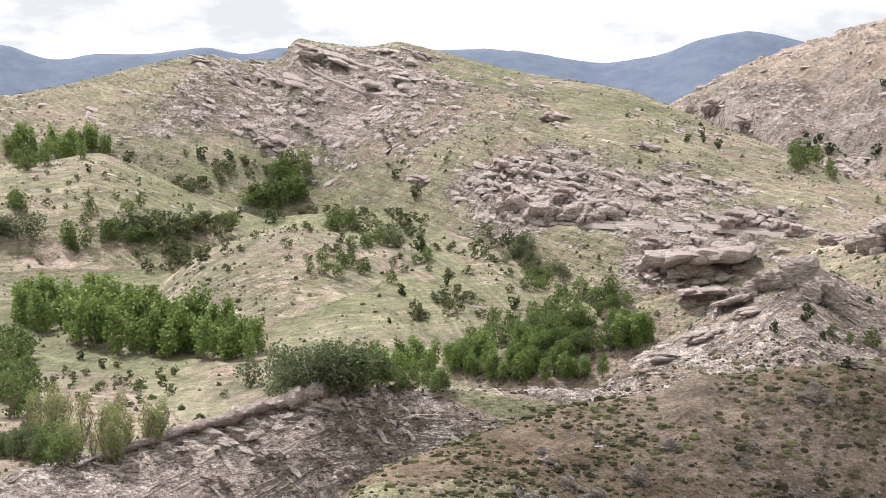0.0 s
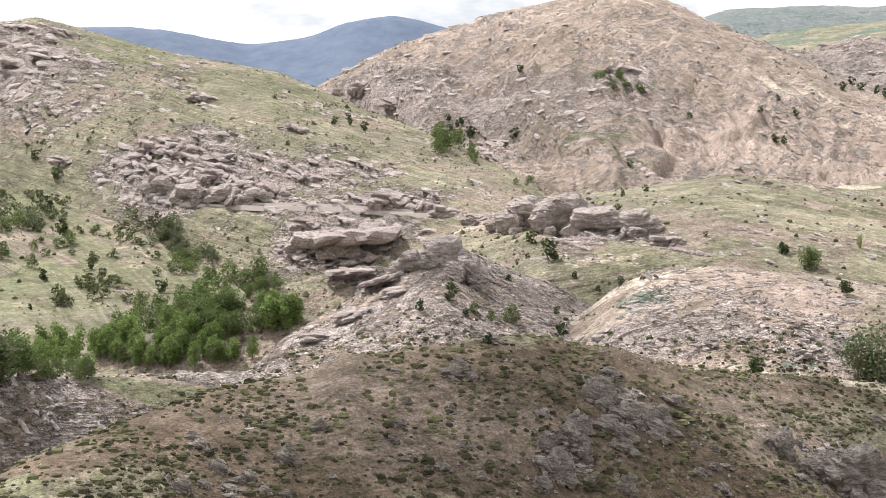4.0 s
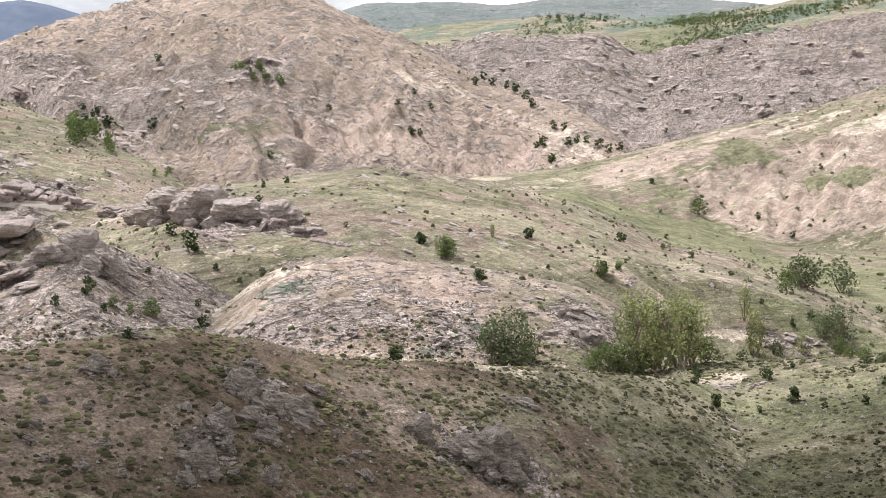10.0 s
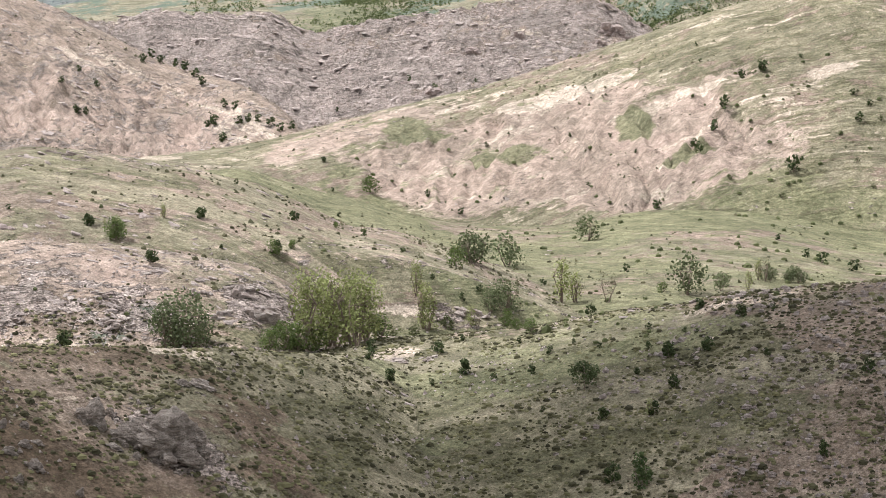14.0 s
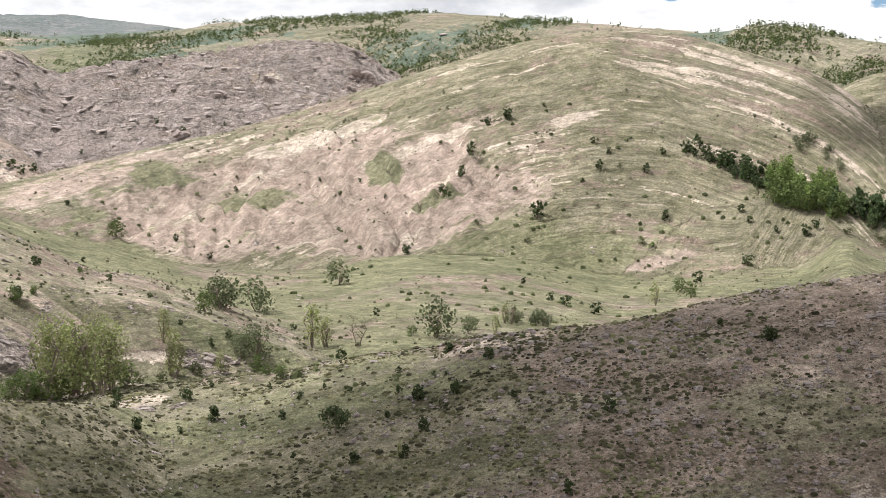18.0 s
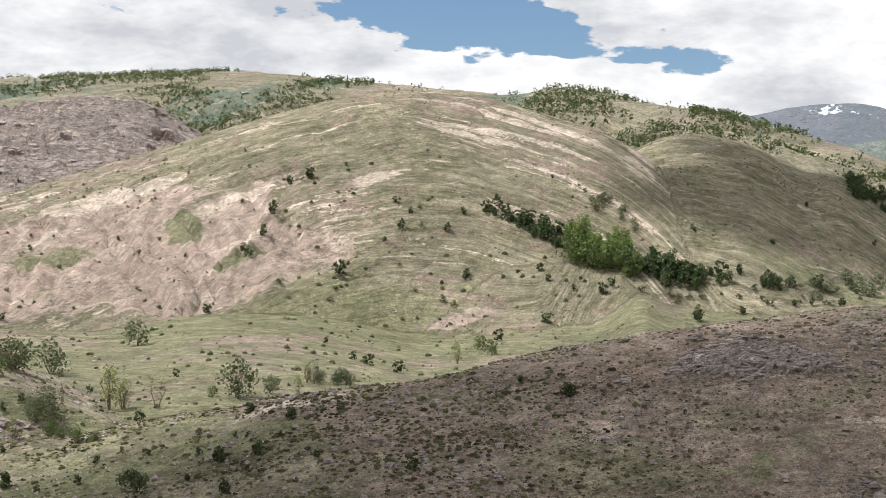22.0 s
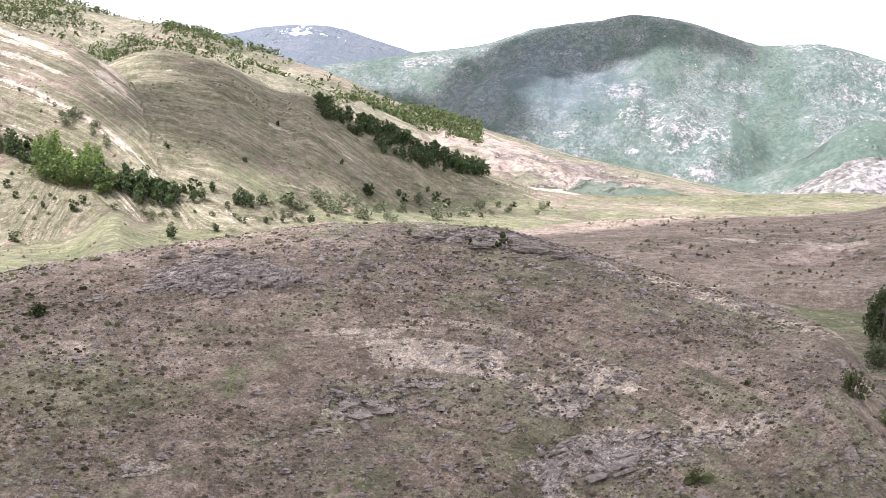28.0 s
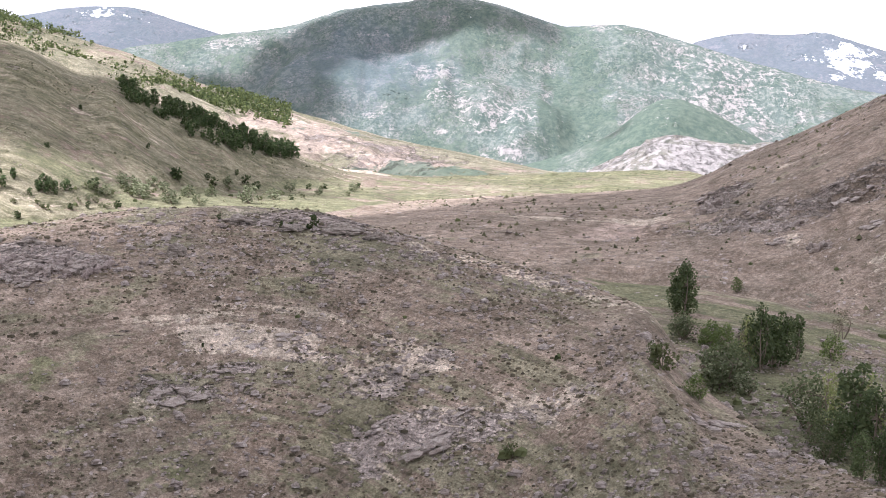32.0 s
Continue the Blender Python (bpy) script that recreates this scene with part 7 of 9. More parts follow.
PLANTS["conifer"] = PLANTS["conifer"] + [(75.37, 609.0, 3.1), (72.67, 580.4, 3.7), (78.63, 654.4, 3.0), (74.0, 719.3, 3.0), (76.44, 619.1, 2.3), (74.38, 595.4, 2.2), (76.27, 589.2, 3.7), (77.06, 678.4, 2.5), (77.15, 604.4, 2.6), (73.71, 726.9, 4.8), (73.78, 582.2, 4.2), (74.19, 595.4, 4.5), (73.82, 728.0, 4.6), (78.69, 654.4, 3.8), (72.3, 592.8, 4.4), (78.31, 655.4, 3.2), (72.83, 588.3, 3.2), (77.33, 661.3, 3.8), (77.33, 672.4, 3.1), (77.62, 605.3, 4.9), (77.96, 658.4, 3.1), (74.2, 731.3, 4.5), (74.5, 730.2, 5.2), (73.88, 606.2, 3.4), (76.53, 593.6, 4.8), (74.71, 582.2, 4.2), (76.1, 609.9, 2.2), (74.77, 577.0, 2.8), (78.55, 621.0, 4.5), (78.17, 628.5, 4.8), (75.99, 591.0, 2.2), (72.68, 580.4, 2.3)]
PLANTS["conifer"] = PLANTS["conifer"] + [(74.56, 732.4, 5.8), (77.7, 605.3, 4.9), (75.47, 608.1, 2.9), (75.2, 619.1, 4.3), (73.8, 580.4, 3.5), (72.96, 609.0, 2.6), (76.07, 593.6, 3.0), (77.41, 668.3, 4.2), (72.52, 593.6, 3.8), (76.57, 615.4, 4.4), (74.85, 592.8, 2.4), (76.77, 621.0, 3.9), (75.35, 703.3, 5.2), (76.09, 606.2, 2.1), (72.7, 579.6, 3.2), (73.77, 584.8, 2.2), (74.63, 720.4, 5.9), (74.73, 587.4, 2.3), (75.14, 724.7, 4.5), (77.46, 615.4, 3.7), (77.18, 613.6, 2.3), (76.46, 596.3, 3.9), (75.77, 580.4, 2.9), (77.46, 620.0, 3.5), (74.78, 728.0, 4.9), (75.87, 589.2, 4.7), (78.66, 652.5, 3.2), (72.76, 581.3, 3.7), (77.11, 597.2, 2.8), (73.23, 742.3, 3.1), (78.01, 658.4, 3.3), (75.79, 718.2, 4.7)]
PLANTS["conifer"] = PLANTS["conifer"] + [(76.23, 706.5, 2.8), (75.55, 579.6, 3.3), (73.23, 742.3, 3.1), (73.5, 742.3, 5.2), (77.0, 611.7, 2.4), (76.41, 618.2, 3.2), (76.51, 619.1, 2.2), (72.53, 573.5, 4.5), (76.76, 597.2, 4.0), (74.29, 594.5, 3.3), (73.11, 742.3, 5.7), (75.46, 589.2, 2.7), (73.86, 739.0, 4.2), (78.23, 613.6, 3.9), (77.64, 625.6, 4.3), (76.12, 605.3, 2.5), (75.71, 621.9, 4.6), (77.45, 611.7, 3.2), (73.43, 744.6, 3.1), (73.5, 603.5, 2.1), (72.62, 752.4, 4.3), (76.5, 596.3, 4.6), (72.37, 584.8, 3.4), (75.4, 717.1, 3.1), (77.38, 616.3, 2.9), (75.48, 582.2, 3.5), (73.42, 606.2, 4.8), (77.83, 621.0, 3.8), (72.99, 582.2, 2.7), (77.18, 617.3, 4.6), (74.58, 603.5, 2.8), (76.25, 602.6, 3.6)]
PLANTS["conifer"] = PLANTS["conifer"] + [(73.47, 581.3, 2.6), (74.09, 733.5, 4.4), (72.61, 579.6, 2.3), (77.87, 621.9, 3.5), (77.74, 609.0, 2.7), (74.86, 723.6, 2.8), (78.01, 615.4, 3.0), (78.06, 625.6, 4.0), (78.01, 611.7, 2.1), (76.82, 687.7, 3.3), (73.16, 582.2, 2.3), (78.28, 657.4, 2.5), (77.27, 660.4, 3.5), (75.25, 579.6, 2.9), (77.39, 613.6, 3.5), (77.71, 609.0, 3.9), (73.18, 582.2, 2.6), (78.43, 628.5, 4.9), (76.43, 597.2, 4.4), (75.63, 605.3, 4.6), (72.42, 572.7, 2.8), (75.99, 715.0, 2.5), (73.38, 743.4, 4.9), (72.32, 577.8, 3.5), (75.6, 707.5, 2.6), (75.26, 722.5, 4.3), (77.49, 613.6, 2.4), (78.21, 629.4, 2.5), (78.69, 622.8, 4.7), (74.83, 578.7, 2.1), (77.13, 619.1, 4.6), (76.54, 595.4, 3.8)]
PLANTS["conifer"] = PLANTS["conifer"] + [(73.44, 578.7, 2.5), (77.55, 626.6, 4.9), (75.23, 595.4, 4.5), (77.18, 605.3, 3.7), (76.71, 618.2, 5.0), (73.75, 603.5, 2.5), (73.36, 743.4, 4.0), (72.86, 593.6, 2.2), (78.02, 662.3, 3.0), (72.6, 583.1, 3.3), (77.6, 668.3, 3.5), (75.15, 596.3, 3.3), (78.35, 619.1, 4.7), (72.65, 606.2, 4.1), (72.87, 584.8, 2.8), (77.04, 665.3, 3.9), (75.23, 726.9, 4.0), (76.55, 684.6, 5.7), (73.11, 591.0, 4.0), (74.9, 609.9, 2.4), (73.37, 595.4, 3.3), (73.78, 588.3, 2.1), (74.68, 731.3, 3.0), (72.37, 583.9, 3.8), (74.56, 586.6, 4.4), (75.5, 619.1, 4.5), (72.79, 576.1, 4.2), (75.99, 683.5, 2.5), (77.68, 618.2, 4.0), (74.95, 585.7, 3.8), (76.09, 599.9, 4.2), (74.32, 735.7, 5.4)]
PLANTS["bare"] = [(46.14, 258.4, 6.3), (52.04, 289.2, 4.5), (44.97, 262.4, 4.7), (41.09, 228.4, 2.6), (99.48, 212.4, 4.1), (101.95, 203.6, 3.0), (99.27, 212.4, 3.2)]
PLANTS["round"] = [(45.26, 158.8, 3.1)]
PLANTS["sallow"] = [(72.56, 483.4, 5.5), (72.91, 474.0, 5.0), (74.06, 471.2, 4.8), (74.62, 492.1, 4.5), (76.91, 487.0, 5.6), (76.12, 542.6, 4.1), (72.21, 484.8, 3.7), (71.57, 466.3, 4.2), (75.04, 467.0, 3.9), (77.87, 507.9, 4.2), (78.51, 549.1, 3.8), (73.3, 499.6, 3.4), (75.47, 502.6, 3.8), (80.9, 567.5, 3.2), (79.6, 549.9, 3.3), (73.73, 492.1, 3.7)]


def in_grove(b, d):
    return 58 < b < 70.6 and 436 < d < 494


for kind in ("poplar", "broadleaf", "conifer", "willow"):
    PLANTS[kind] = [q for q in PLANTS[kind] if not in_grove(q[0], q[1])]
PLANTS["thorn"] = [q for q in PLANTS["thorn"] if q[2] < 1.5 or not in_grove(q[0], q[1])]
# poplars of the ravine, split off to get the shade-darkened leaf
PLANTS["aspen"] = [(q[0], q[1], 1.12 * q[2]) for q in PLANTS["poplar"] if q[0] > 92]
PLANTS["slender"] = PLANTS["slender"] + [q for q in PLANTS["poplar"] if 34 < q[0] < 38]
PLANTS["poplar"] = [q for q in PLANTS["poplar"] if q[0] < 34]
PLANTS["conifer"] = [(b, d, h * (1.25 if b > 71 else 1.0)) for b, d, h in PLANTS["conifer"]]


def grove(kind, n, b0, d0, b1, d1, wide, deep, low, high, seed):
    """Plants strewn along a line of the hillside: from and to, half widths across and along, heights."""
    rng = np.random.default_rng(seed)
    for _ in range(n):
        u = rng.random()
        PLANTS[kind].append((b0 + (b1 - b0) * u + rng.normal(0, wide), d0 + (d1 - d0) * u + rng.normal(0, deep), rng.uniform(low, high)))


# the wooded gully at the foot of the broad hill
grove("juniper", 20, 58.6, 480, 61.6, 464, 0.12, 2.0, 2.4, 5.0, 1)
grove("conifer", 16, 60.0, 471, 62.2, 456, 0.15, 1.5, 3.0, 5.6, 2)
grove("poplar", 26, 61.9, 461, 64.2, 452, 0.12, 3.0, 5.0, 8.5, 3)
grove("broadleaf", 34, 61.8, 455, 64.4, 447, 0.12, 2.0, 4.5, 7.5, 4)
grove("conifer", 40, 64.1, 449, 67.0, 448, 0.12, 2.5, 4.0, 6.6, 5)
grove("conifer", 22, 66.8, 449, 70.2, 458, 0.12, 2.5, 1.8, 4.4, 6)
grove("willow", 10, 62.8, 486, 64.4, 476, 0.15, 3.0, 2.2, 4.2, 7)
grove("thorn", 14, 64.6, 440, 69.8, 448, 0.3, 4.0, 1.6, 2.6, 8)
# bushes and trees about the wet ground of the ravine
PLANTS["sallow"] = PLANTS["sallow"] + [(94.9, 171, 4.4), (93.5, 200, 3.6), (96.0, 168, 2.6)]
PLANTS["broadleaf"] = PLANTS["broadleaf"] + [(94.4, 196, 2.6), (94.9, 193, 3.0), (96.3, 186, 3.4), (97.0, 190, 3.2), (95.6, 190, 2.4)]
PLANTS["slender"] = PLANTS["slender"] + [(96.0, 184, 6.6), (99.2, 150, 6.8), (100.4, 147, 7.2), (101.3, 140, 7.0)]
# the dark belt on the flank of the shoulder
grove("conifer", 50, 72.3, 600, 78.6, 625, 0.14, 7.0, 3.5, 6.5, 9)
ROCKS = {}
ROCKS["crag"] = [(13.4, 214, 8.6, 6.4), (14.3, 210, 6.8, 4.6), (12.4, 212, 6.0, 3.6), (8.45, 454.5, 14, 8), (9.6, 450, 13, 7), (17.1, 274, 13, 7.4), (18.3, 268, 12, 8.0), (19.6, 263, 12, 6.4), (20.9, 261, 9, 4.4), (16.2, 280, 9, 4.2), (2.7, 512, 11, 7), (3.9, 503, 12, 7.5), (5.2, 496, 12, 6.5), (6.4, 492, 10, 5)]
ROCKS["overhang"] = [(10.3, 449.1, 21.3, 10.6), (11.11, 210.0, 4.8, 2.1), (9.84, 237.6, 6.3, 2.5)]
ROCKS["ledge"] = [(9.84, 238.0, 6.3, 2.4), (11.0, 210.8, 4.0, 1.6), (8.34, 466.3, 14.2, 3.5), (2.63, 514.8, 9.8, 6.6), (4.36, 498.1, 8.5, 6.1), (5.66, 491.4, 9.3, 4.1), (11.61, 474.7, 19.8, 4.7), (13.58, 466.3, 10.6, 3.2), (7.79, 542.6, 11.3, 2.9), (4.35, 586.6, 13.4, 2.9), (-0.74, 549.9, 12.5, 2.5), (5.54, 543.4, 6.2, 2.1), (-6.15, 626.6, 21.4, 3.1), (3.82, 533.7, 12.2, 4.5), (4.9, 511.0, 13.6, 4.3), (2.52, 539.3, 12.3, 4.1), (6.84, 494.4, 16.9, 3.8), (8.54, 501.1, 11.4, 2.7), (14.81, 457.3, 10.4, 3.1), (22.04, 253.2, 6.7, 1.7), (16.48, 273.2, 6.2, 2.7), (20.76, 256.8, 4.9, 2.0), (15.78, 282.4, 5.4, 1.7), (14.91, 457.3, 10.4, 2.4)]
ROCKS["ledge"] = ROCKS["ledge"] + [(11.65, 474.7, 10.8, 3.2), (12.95, 470.5, 8.9, 2.9), (10.36, 880.8, 16.7, 8.0), (9.49, 894.1, 13.6, 7.5), (14.25, 853.4, 19.5, 3.9), (20.28, 811.0, 21.6, 6.2), (11.65, 835.7, 19.0, 3.2), (46.19, 1076.8, 20.5, 10.6), (45.77, 1043.4, 10.3, 5.5), (39.53, 963.7, 14.6, 4.4), (40.99, 1051.3, 12.0, 4.0), (42.67, 1062.4, 8.9, 7.3), (38.49, 1005.0, 11.5, 3.1)]
ROCKS["slab"] = [(-4.85, 688.7, 18.3, 7.8), (-3.77, 681.5, 20.7, 5.2), (-2.58, 649.6, 14.8, 3.9), (-7.21, 716.1, 12.0, 3.3), (-9.08, 705.4, 13.4, 3.2), (-5.28, 669.3, 20.3, 3.6), (-1.39, 643.7, 17.1, 2.9), (11.53, 203.2, 4.6, 1.7), (10.06, 198.8, 5.3, 1.7), (8.58, 193.2, 4.4, 1.8)]
ROCKS["crust"] = [(-4.56, 150.4, 5.1, 1.7), (-6.19, 146.8, 5.0, 1.6), (-8.34, 144.0, 5.5, 2.1), (-10.26, 140.4, 3.7, 1.4), (-12.16, 138.0, 3.7, 1.0), (-3.15, 151.6, 2.9, 0.8), (-14.04, 135.6, 3.1, 0.9), (-6.84, 142.0, 3.2, 1.6), (-4.89, 143.6, 2.7, 1.5), (-3.59, 143.6, 3.3, 1.3), (-8.78, 138.0, 3.1, 1.6), (-1.18, 152.0, 2.3, 0.9), (-2.06, 147.6, 2.2, 1.0), (19.79, 195.6, 8.2, 1.6), (21.75, 189.6, 3.6, 1.2), (27.42, 187.2, 4.3, 1.3), (32.85, 192.8, 5.1, 3.3), (32.19, 199.2, 5.3, 2.0), (23.49, 187.6, 3.1, 1.1), (30.46, 196.4, 3.0, 1.0), (28.72, 202.0, 4.6, 0.9), (33.92, 199.2, 3.8, 2.0), (25.24, 189.2, 2.9, 0.7), (26.98, 193.2, 3.7, 0.9)]
ROCKS["crust"] = ROCKS["crust"] + [(22.18, 196.4, 3.0, 0.6), (31.34, 191.6, 3.6, 1.5), (40.87, 232.0, 5.3, 1.6), (39.79, 228.4, 3.5, 1.2), (38.03, 177.2, 4.0, 0.7), (39.35, 177.2, 2.7, 0.6), (42.17, 242.0, 2.8, 0.7), (69.44, 169.2, 3.9, 1.5), (70.47, 169.2, 4.5, 1.9), (71.37, 170.8, 3.0, 1.7), (69.87, 171.2, 3.3, 1.4), (68.8, 166.8, 3.8, 0.9), (67.31, 170.4, 3.2, 0.9), (66.25, 171.6, 2.6, 0.8), (74.02, 148.0, 6.2, 1.1), (76.65, 149.2, 2.5, 0.6), (83.89, 134.4, 6.6, 1.1), (81.92, 139.6, 3.2, 0.6), (78.59, 156.4, 3.6, 0.5), (75.77, 151.2, 3.4, 0.6), (79.73, 144.8, 2.7, 0.5), (72.29, 144.0, 2.7, 0.5), (84.95, 137.6, 3.1, 0.5), (65.43, 138.0, 3.1, 0.5)]
ROCKS["crust"] = ROCKS["crust"] + [(63.96, 167.2, 3.2, 0.8), (94.76, 358.6, 8.2, 5.2), (94.54, 378.0, 7.2, 2.0), (98.62, 309.6, 5.2, 3.1), (97.11, 317.6, 4.8, 1.9), (96.04, 334.2, 5.1, 1.8), (99.77, 333.7, 7.6, 1.5), (97.72, 327.3, 6.2, 2.0), (100.61, 314.8, 6.0, 1.4), (95.12, 130.8, 5.5, 0.7), (93.83, 130.0, 3.0, 0.5), (96.25, 341.8, 4.7, 1.6), (101.66, 294.8, 6.7, 1.1)]
ROCKS["boulder"] = [(14.16, 112.0, 2.5, 1.6), (19.41, 114.4, 2.7, 2.2), (21.01, 114.8, 3.7, 1.4), (22.3, 120.0, 1.8, 0.8), (17.88, 103.6, 3.0, 2.2), (18.42, 107.6, 2.5, 1.6), (20.6, 105.2, 1.4, 1.7), (8.71, 102.8, 1.1, 0.9), (7.49, 98.4, 1.6, 1.4), (4.81, 96.0, 1.2, 0.9), (3.84, 99.6, 0.9, 0.6), (28.82, 122.0, 6.0, 4.1), (27.69, 121.2, 2.8, 1.8), (5.97, 95.6, 1.1, 0.7), (21.77, 113.6, 1.7, 1.0), (15.36, 118.4, 2.2, 0.5), (30.04, 124.0, 2.8, 2.4), (3.4, 92.0, 1.4, 0.9), (19.93, 119.2, 1.4, 0.6), (17.33, 109.2, 1.2, 0.7), (26.33, 121.6, 2.3, 2.3), (11.64, 112.4, 0.9, 0.4), (30.49, 136.4, 2.3, 0.8), (29.73, 135.2, 1.3, 0.5)]
ROCKS["boulder"] = ROCKS["boulder"] + [(76.57, 181.2, 3.4, 1.0), (78.54, 178.8, 3.4, 0.7), (80.49, 178.4, 4.1, 1.4), (81.8, 176.4, 2.7, 0.9), (81.15, 178.4, 2.0, 0.8), (74.19, 172.0, 2.2, 1.6), (83.11, 170.4, 1.4, 0.8), (66.67, 178.0, 2.0, 0.9), (68.83, 177.2, 2.4, 0.9), (67.62, 178.8, 1.6, 0.7), (83.76, 169.2, 1.3, 0.6)]
ROADS = [[(0.61, 518.7), (1.65, 514.8), (2.52, 507.1), (4.69, 494.4), (6.84, 484.1), (8.98, 480.5), (11.09, 471.9), (13.17, 466.3), (14.2, 465.6)], [(11.78, 795.4), (12.3, 797.7), (12.74, 795.4), (13.13, 798.9)]]
STRATA = [(-4.85, 699.1, -0.31, 635.1, 2.28, 1), (-5.49, 683.5, -1.18, 621.9, 2.23, 1), (-7.42, 708.6, -5.6, 665.3, 2.35, 1), (-1.82, 653.5, 0.78, 621.9, 2.18, 1), (-8.7, 690.8, -6.79, 667.3, 2.32, 1), (2.52, 539.3, 5.55, 514.8, 1.8, 1), (3.82, 519.5, 7.05, 492.9, 1.73, 1), (4.68, 502.6, 8.12, 482.6, 1.68, 1), (7.49, 475.5, 9.83, 455.9, 1.59, 1), (8.55, 466.3, 11, 441.1, 1.55, 1), (1.86, 530.5, 3.82, 510.2, 1.78, 1), (5.97, 525.7, 8.54, 501.1, 1.76, 1), (11.5, 474.7, 14.2, 464.9, 1.61, 1), (27.37, 1253, 29.74, 1241.8, 3.32, 1), (32.11, 1065.6, 35.29, 1070.4, 2.84, 1)]
STRATA = STRATA + [(33.81, 1133.2, 36.32, 1192.5, 3.09, 1), (32.55, 1038.8, 36.35, 982.7, 2.69, 1), (36.95, 1099.7, 40.03, 1073.6, 2.89, 1), (34.87, 1103, 38.4, 1052.9, 2.87, 1), (34.26, 973.9, 36.15, 969.5, 2.58, 1), (38.42, 1005, 41.25, 1023.3, 2.7, 1), (36.04, 1037.2, 38.49, 1005, 2.71, 1), (37.26, 1075.2, 40.15, 1043.4, 2.82, 1), (39.94, 950.8, 41.62, 963.7, 2.55, 1), (41.61, 1083.3, 43.52, 1078.5, 2.87, 1), (45.66, 1091.5, 46.63, 1086.6, 2.9, 1), (69.12, 167.6, 70.4, 173.2, 0.78, 1), (69.87, 167.2, 71.37, 172, 0.77, 1), (70.62, 167.2, 71.91, 170.8, 0.77, 1), (67.31, 170.4, 68.37, 173.6, 0.78, 1)]
STRATA = STRATA + [(17.63, 258.4, 19.25, 251.2, 0.77, 1), (22.04, 250.8, 23.74, 247.6, 0.76, 1)]


# the lilac-grey outcrop below the crest of the brown hill
rng = np.random.default_rng(43)
for _ in range(22):
    u = rng.random()
    ROCKS["crust"].append((65.9 + 5.6 * u + rng.normal(0, 0.2), 169.5 + 4 * (u - 0.35) + rng.normal(0, 1.5), rng.uniform(1.6, 3.4), rng.uniform(0.6, 1.3)))
for _ in range(16):
    u = rng.random()
    ROCKS["crust"].append((80.2 + 3.2 * u + rng.normal(0, 0.2), 180.5 - 6 * u + rng.normal(0, 1.0), rng.uniform(0.9, 2.0), rng.uniform(0.5, 1.0)))
# the knobbly outcrop that runs down the front of the knoll, and lesser ones beside it
rng = np.random.default_rng(41)
for _ in range(26):
    u = rng.random()
    ROCKS["boulder"].append((17.2 + 4.6 * u + rng.normal(0, 0.5), 103 + 14 * u + rng.normal(0, 1.2), rng.uniform(0.9, 2.3), rng.uniform(0.7, 1.5)))
for b0, d0, n in ((28.6, 121, 12), (5.2, 95, 12), (12.5, 103, 8), (24.5, 113, 8)):
    for _ in range(n):
        ROCKS["boulder"].append((b0 + rng.normal(0, 1.1), d0 + rng.normal(0, 2.5), rng.uniform(0.5, 1.5), rng.uniform(0.3, 0.8)))


ROCK_LOOK = {
    "ledge": ("rock_outcrop", STONE, "pinkish grey ledged rock outcrop on the hillside", "ledged outcrops"),
    "crag": ("rock_crag", PALE_STONE, "big rounded blocks of pinkish grey rock", "rock crags"),
    "overhang": ("rock_overhang", STONE, "overhanging rock ledge with a deeply shaded hollow below", "overhanging ledges"),
    "slab": ("rock_slab", PALE_STONE, "pale tilted rock slab with layered beds", "tilted slabs"),
    "crust": ("rock_cluster", PALE_STONE, "low cluster of broken pale rocks in dry grass", "rock clusters"),
    "boulder": ("boulder", DARK_STONE, "rough grey lichened boulder half sunk in the slope", "boulders on the slope"),
}
for kind, rows in ROCKS.items():
    name, stone, label, group = ROCK_LOOK[kind]
    kinds = [outcrop_mesh(name, kind, 11 + 7 * v, stone, True) for v in range(4)]
    zs = heights([spot(b, d) for b, d, *_ in rows])
    behind = heights([spot(b, d + 0.5 * w) for b, d, w, h in rows])
    before = heights([spot(b, d - 0.5 * w) for b, d, w, h in rows])
    right = heights([spot(b + math.degrees(0.5 * w / d), d) for b, d, w, h in rows])
    left = heights([spot(b - math.degrees(0.5 * w / d), d) for b, d, w, h in rows])
    for i, ((b, d, w, h), z) in enumerate(zip(rows, zs)):
        x, y = spot(b, d)
        lean = math.atan((behind[i] - before[i]) / w) * {"overhang": 0.1, "boulder": 0.3}.get(kind, 0.75)
        dip = radians(12) if kind in ("slab", "ledge") and d > 300 else 0.8 * math.atan((left[i] - right[i]) / w)
        if kind == "overhang":
            h = 0.85 * h
        z = min(z, 0.5 * (left[i] + right[i]), 0.5 * (before[i] + behind[i]))
        ob = new(name)
        for piece in kinds[i % 4]:
            part("rock", piece, ob)
        turn = Matrix.Rotation(radians(-b + random.uniform(-18, 18)), 4, "Z") @ Matrix.Rotation(dip, 4, "Y") @ Matrix.Rotation(lean, 4, "X")
        ob.matrix_world = Matrix.Translation((x, y, z - (0.05 if kind == "boulder" else 0.22) * h)) @ turn @ Matrix.Diagonal((w, 0.7 * w, 1.1 * h, 1))
        tagged(ob, label, "rock", group)


LEDGE = rock_material("ledge_stone", (0.35, 0.29, 0.265), (0.51, 0.43, 0.395), (0.66, 0.58, 0.54), True)
FLAT_LEDGE = rock_material("flat_slab_stone", (0.42, 0.36, 0.33), (0.58, 0.50, 0.465), (0.72, 0.65, 0.61), True)
BLOCKS = [block(900 + v, (0.5, 0.36, 0.2) if v % 3 else (0.38, 0.34, 0.27), 12, 0.5) for v in range(18)]


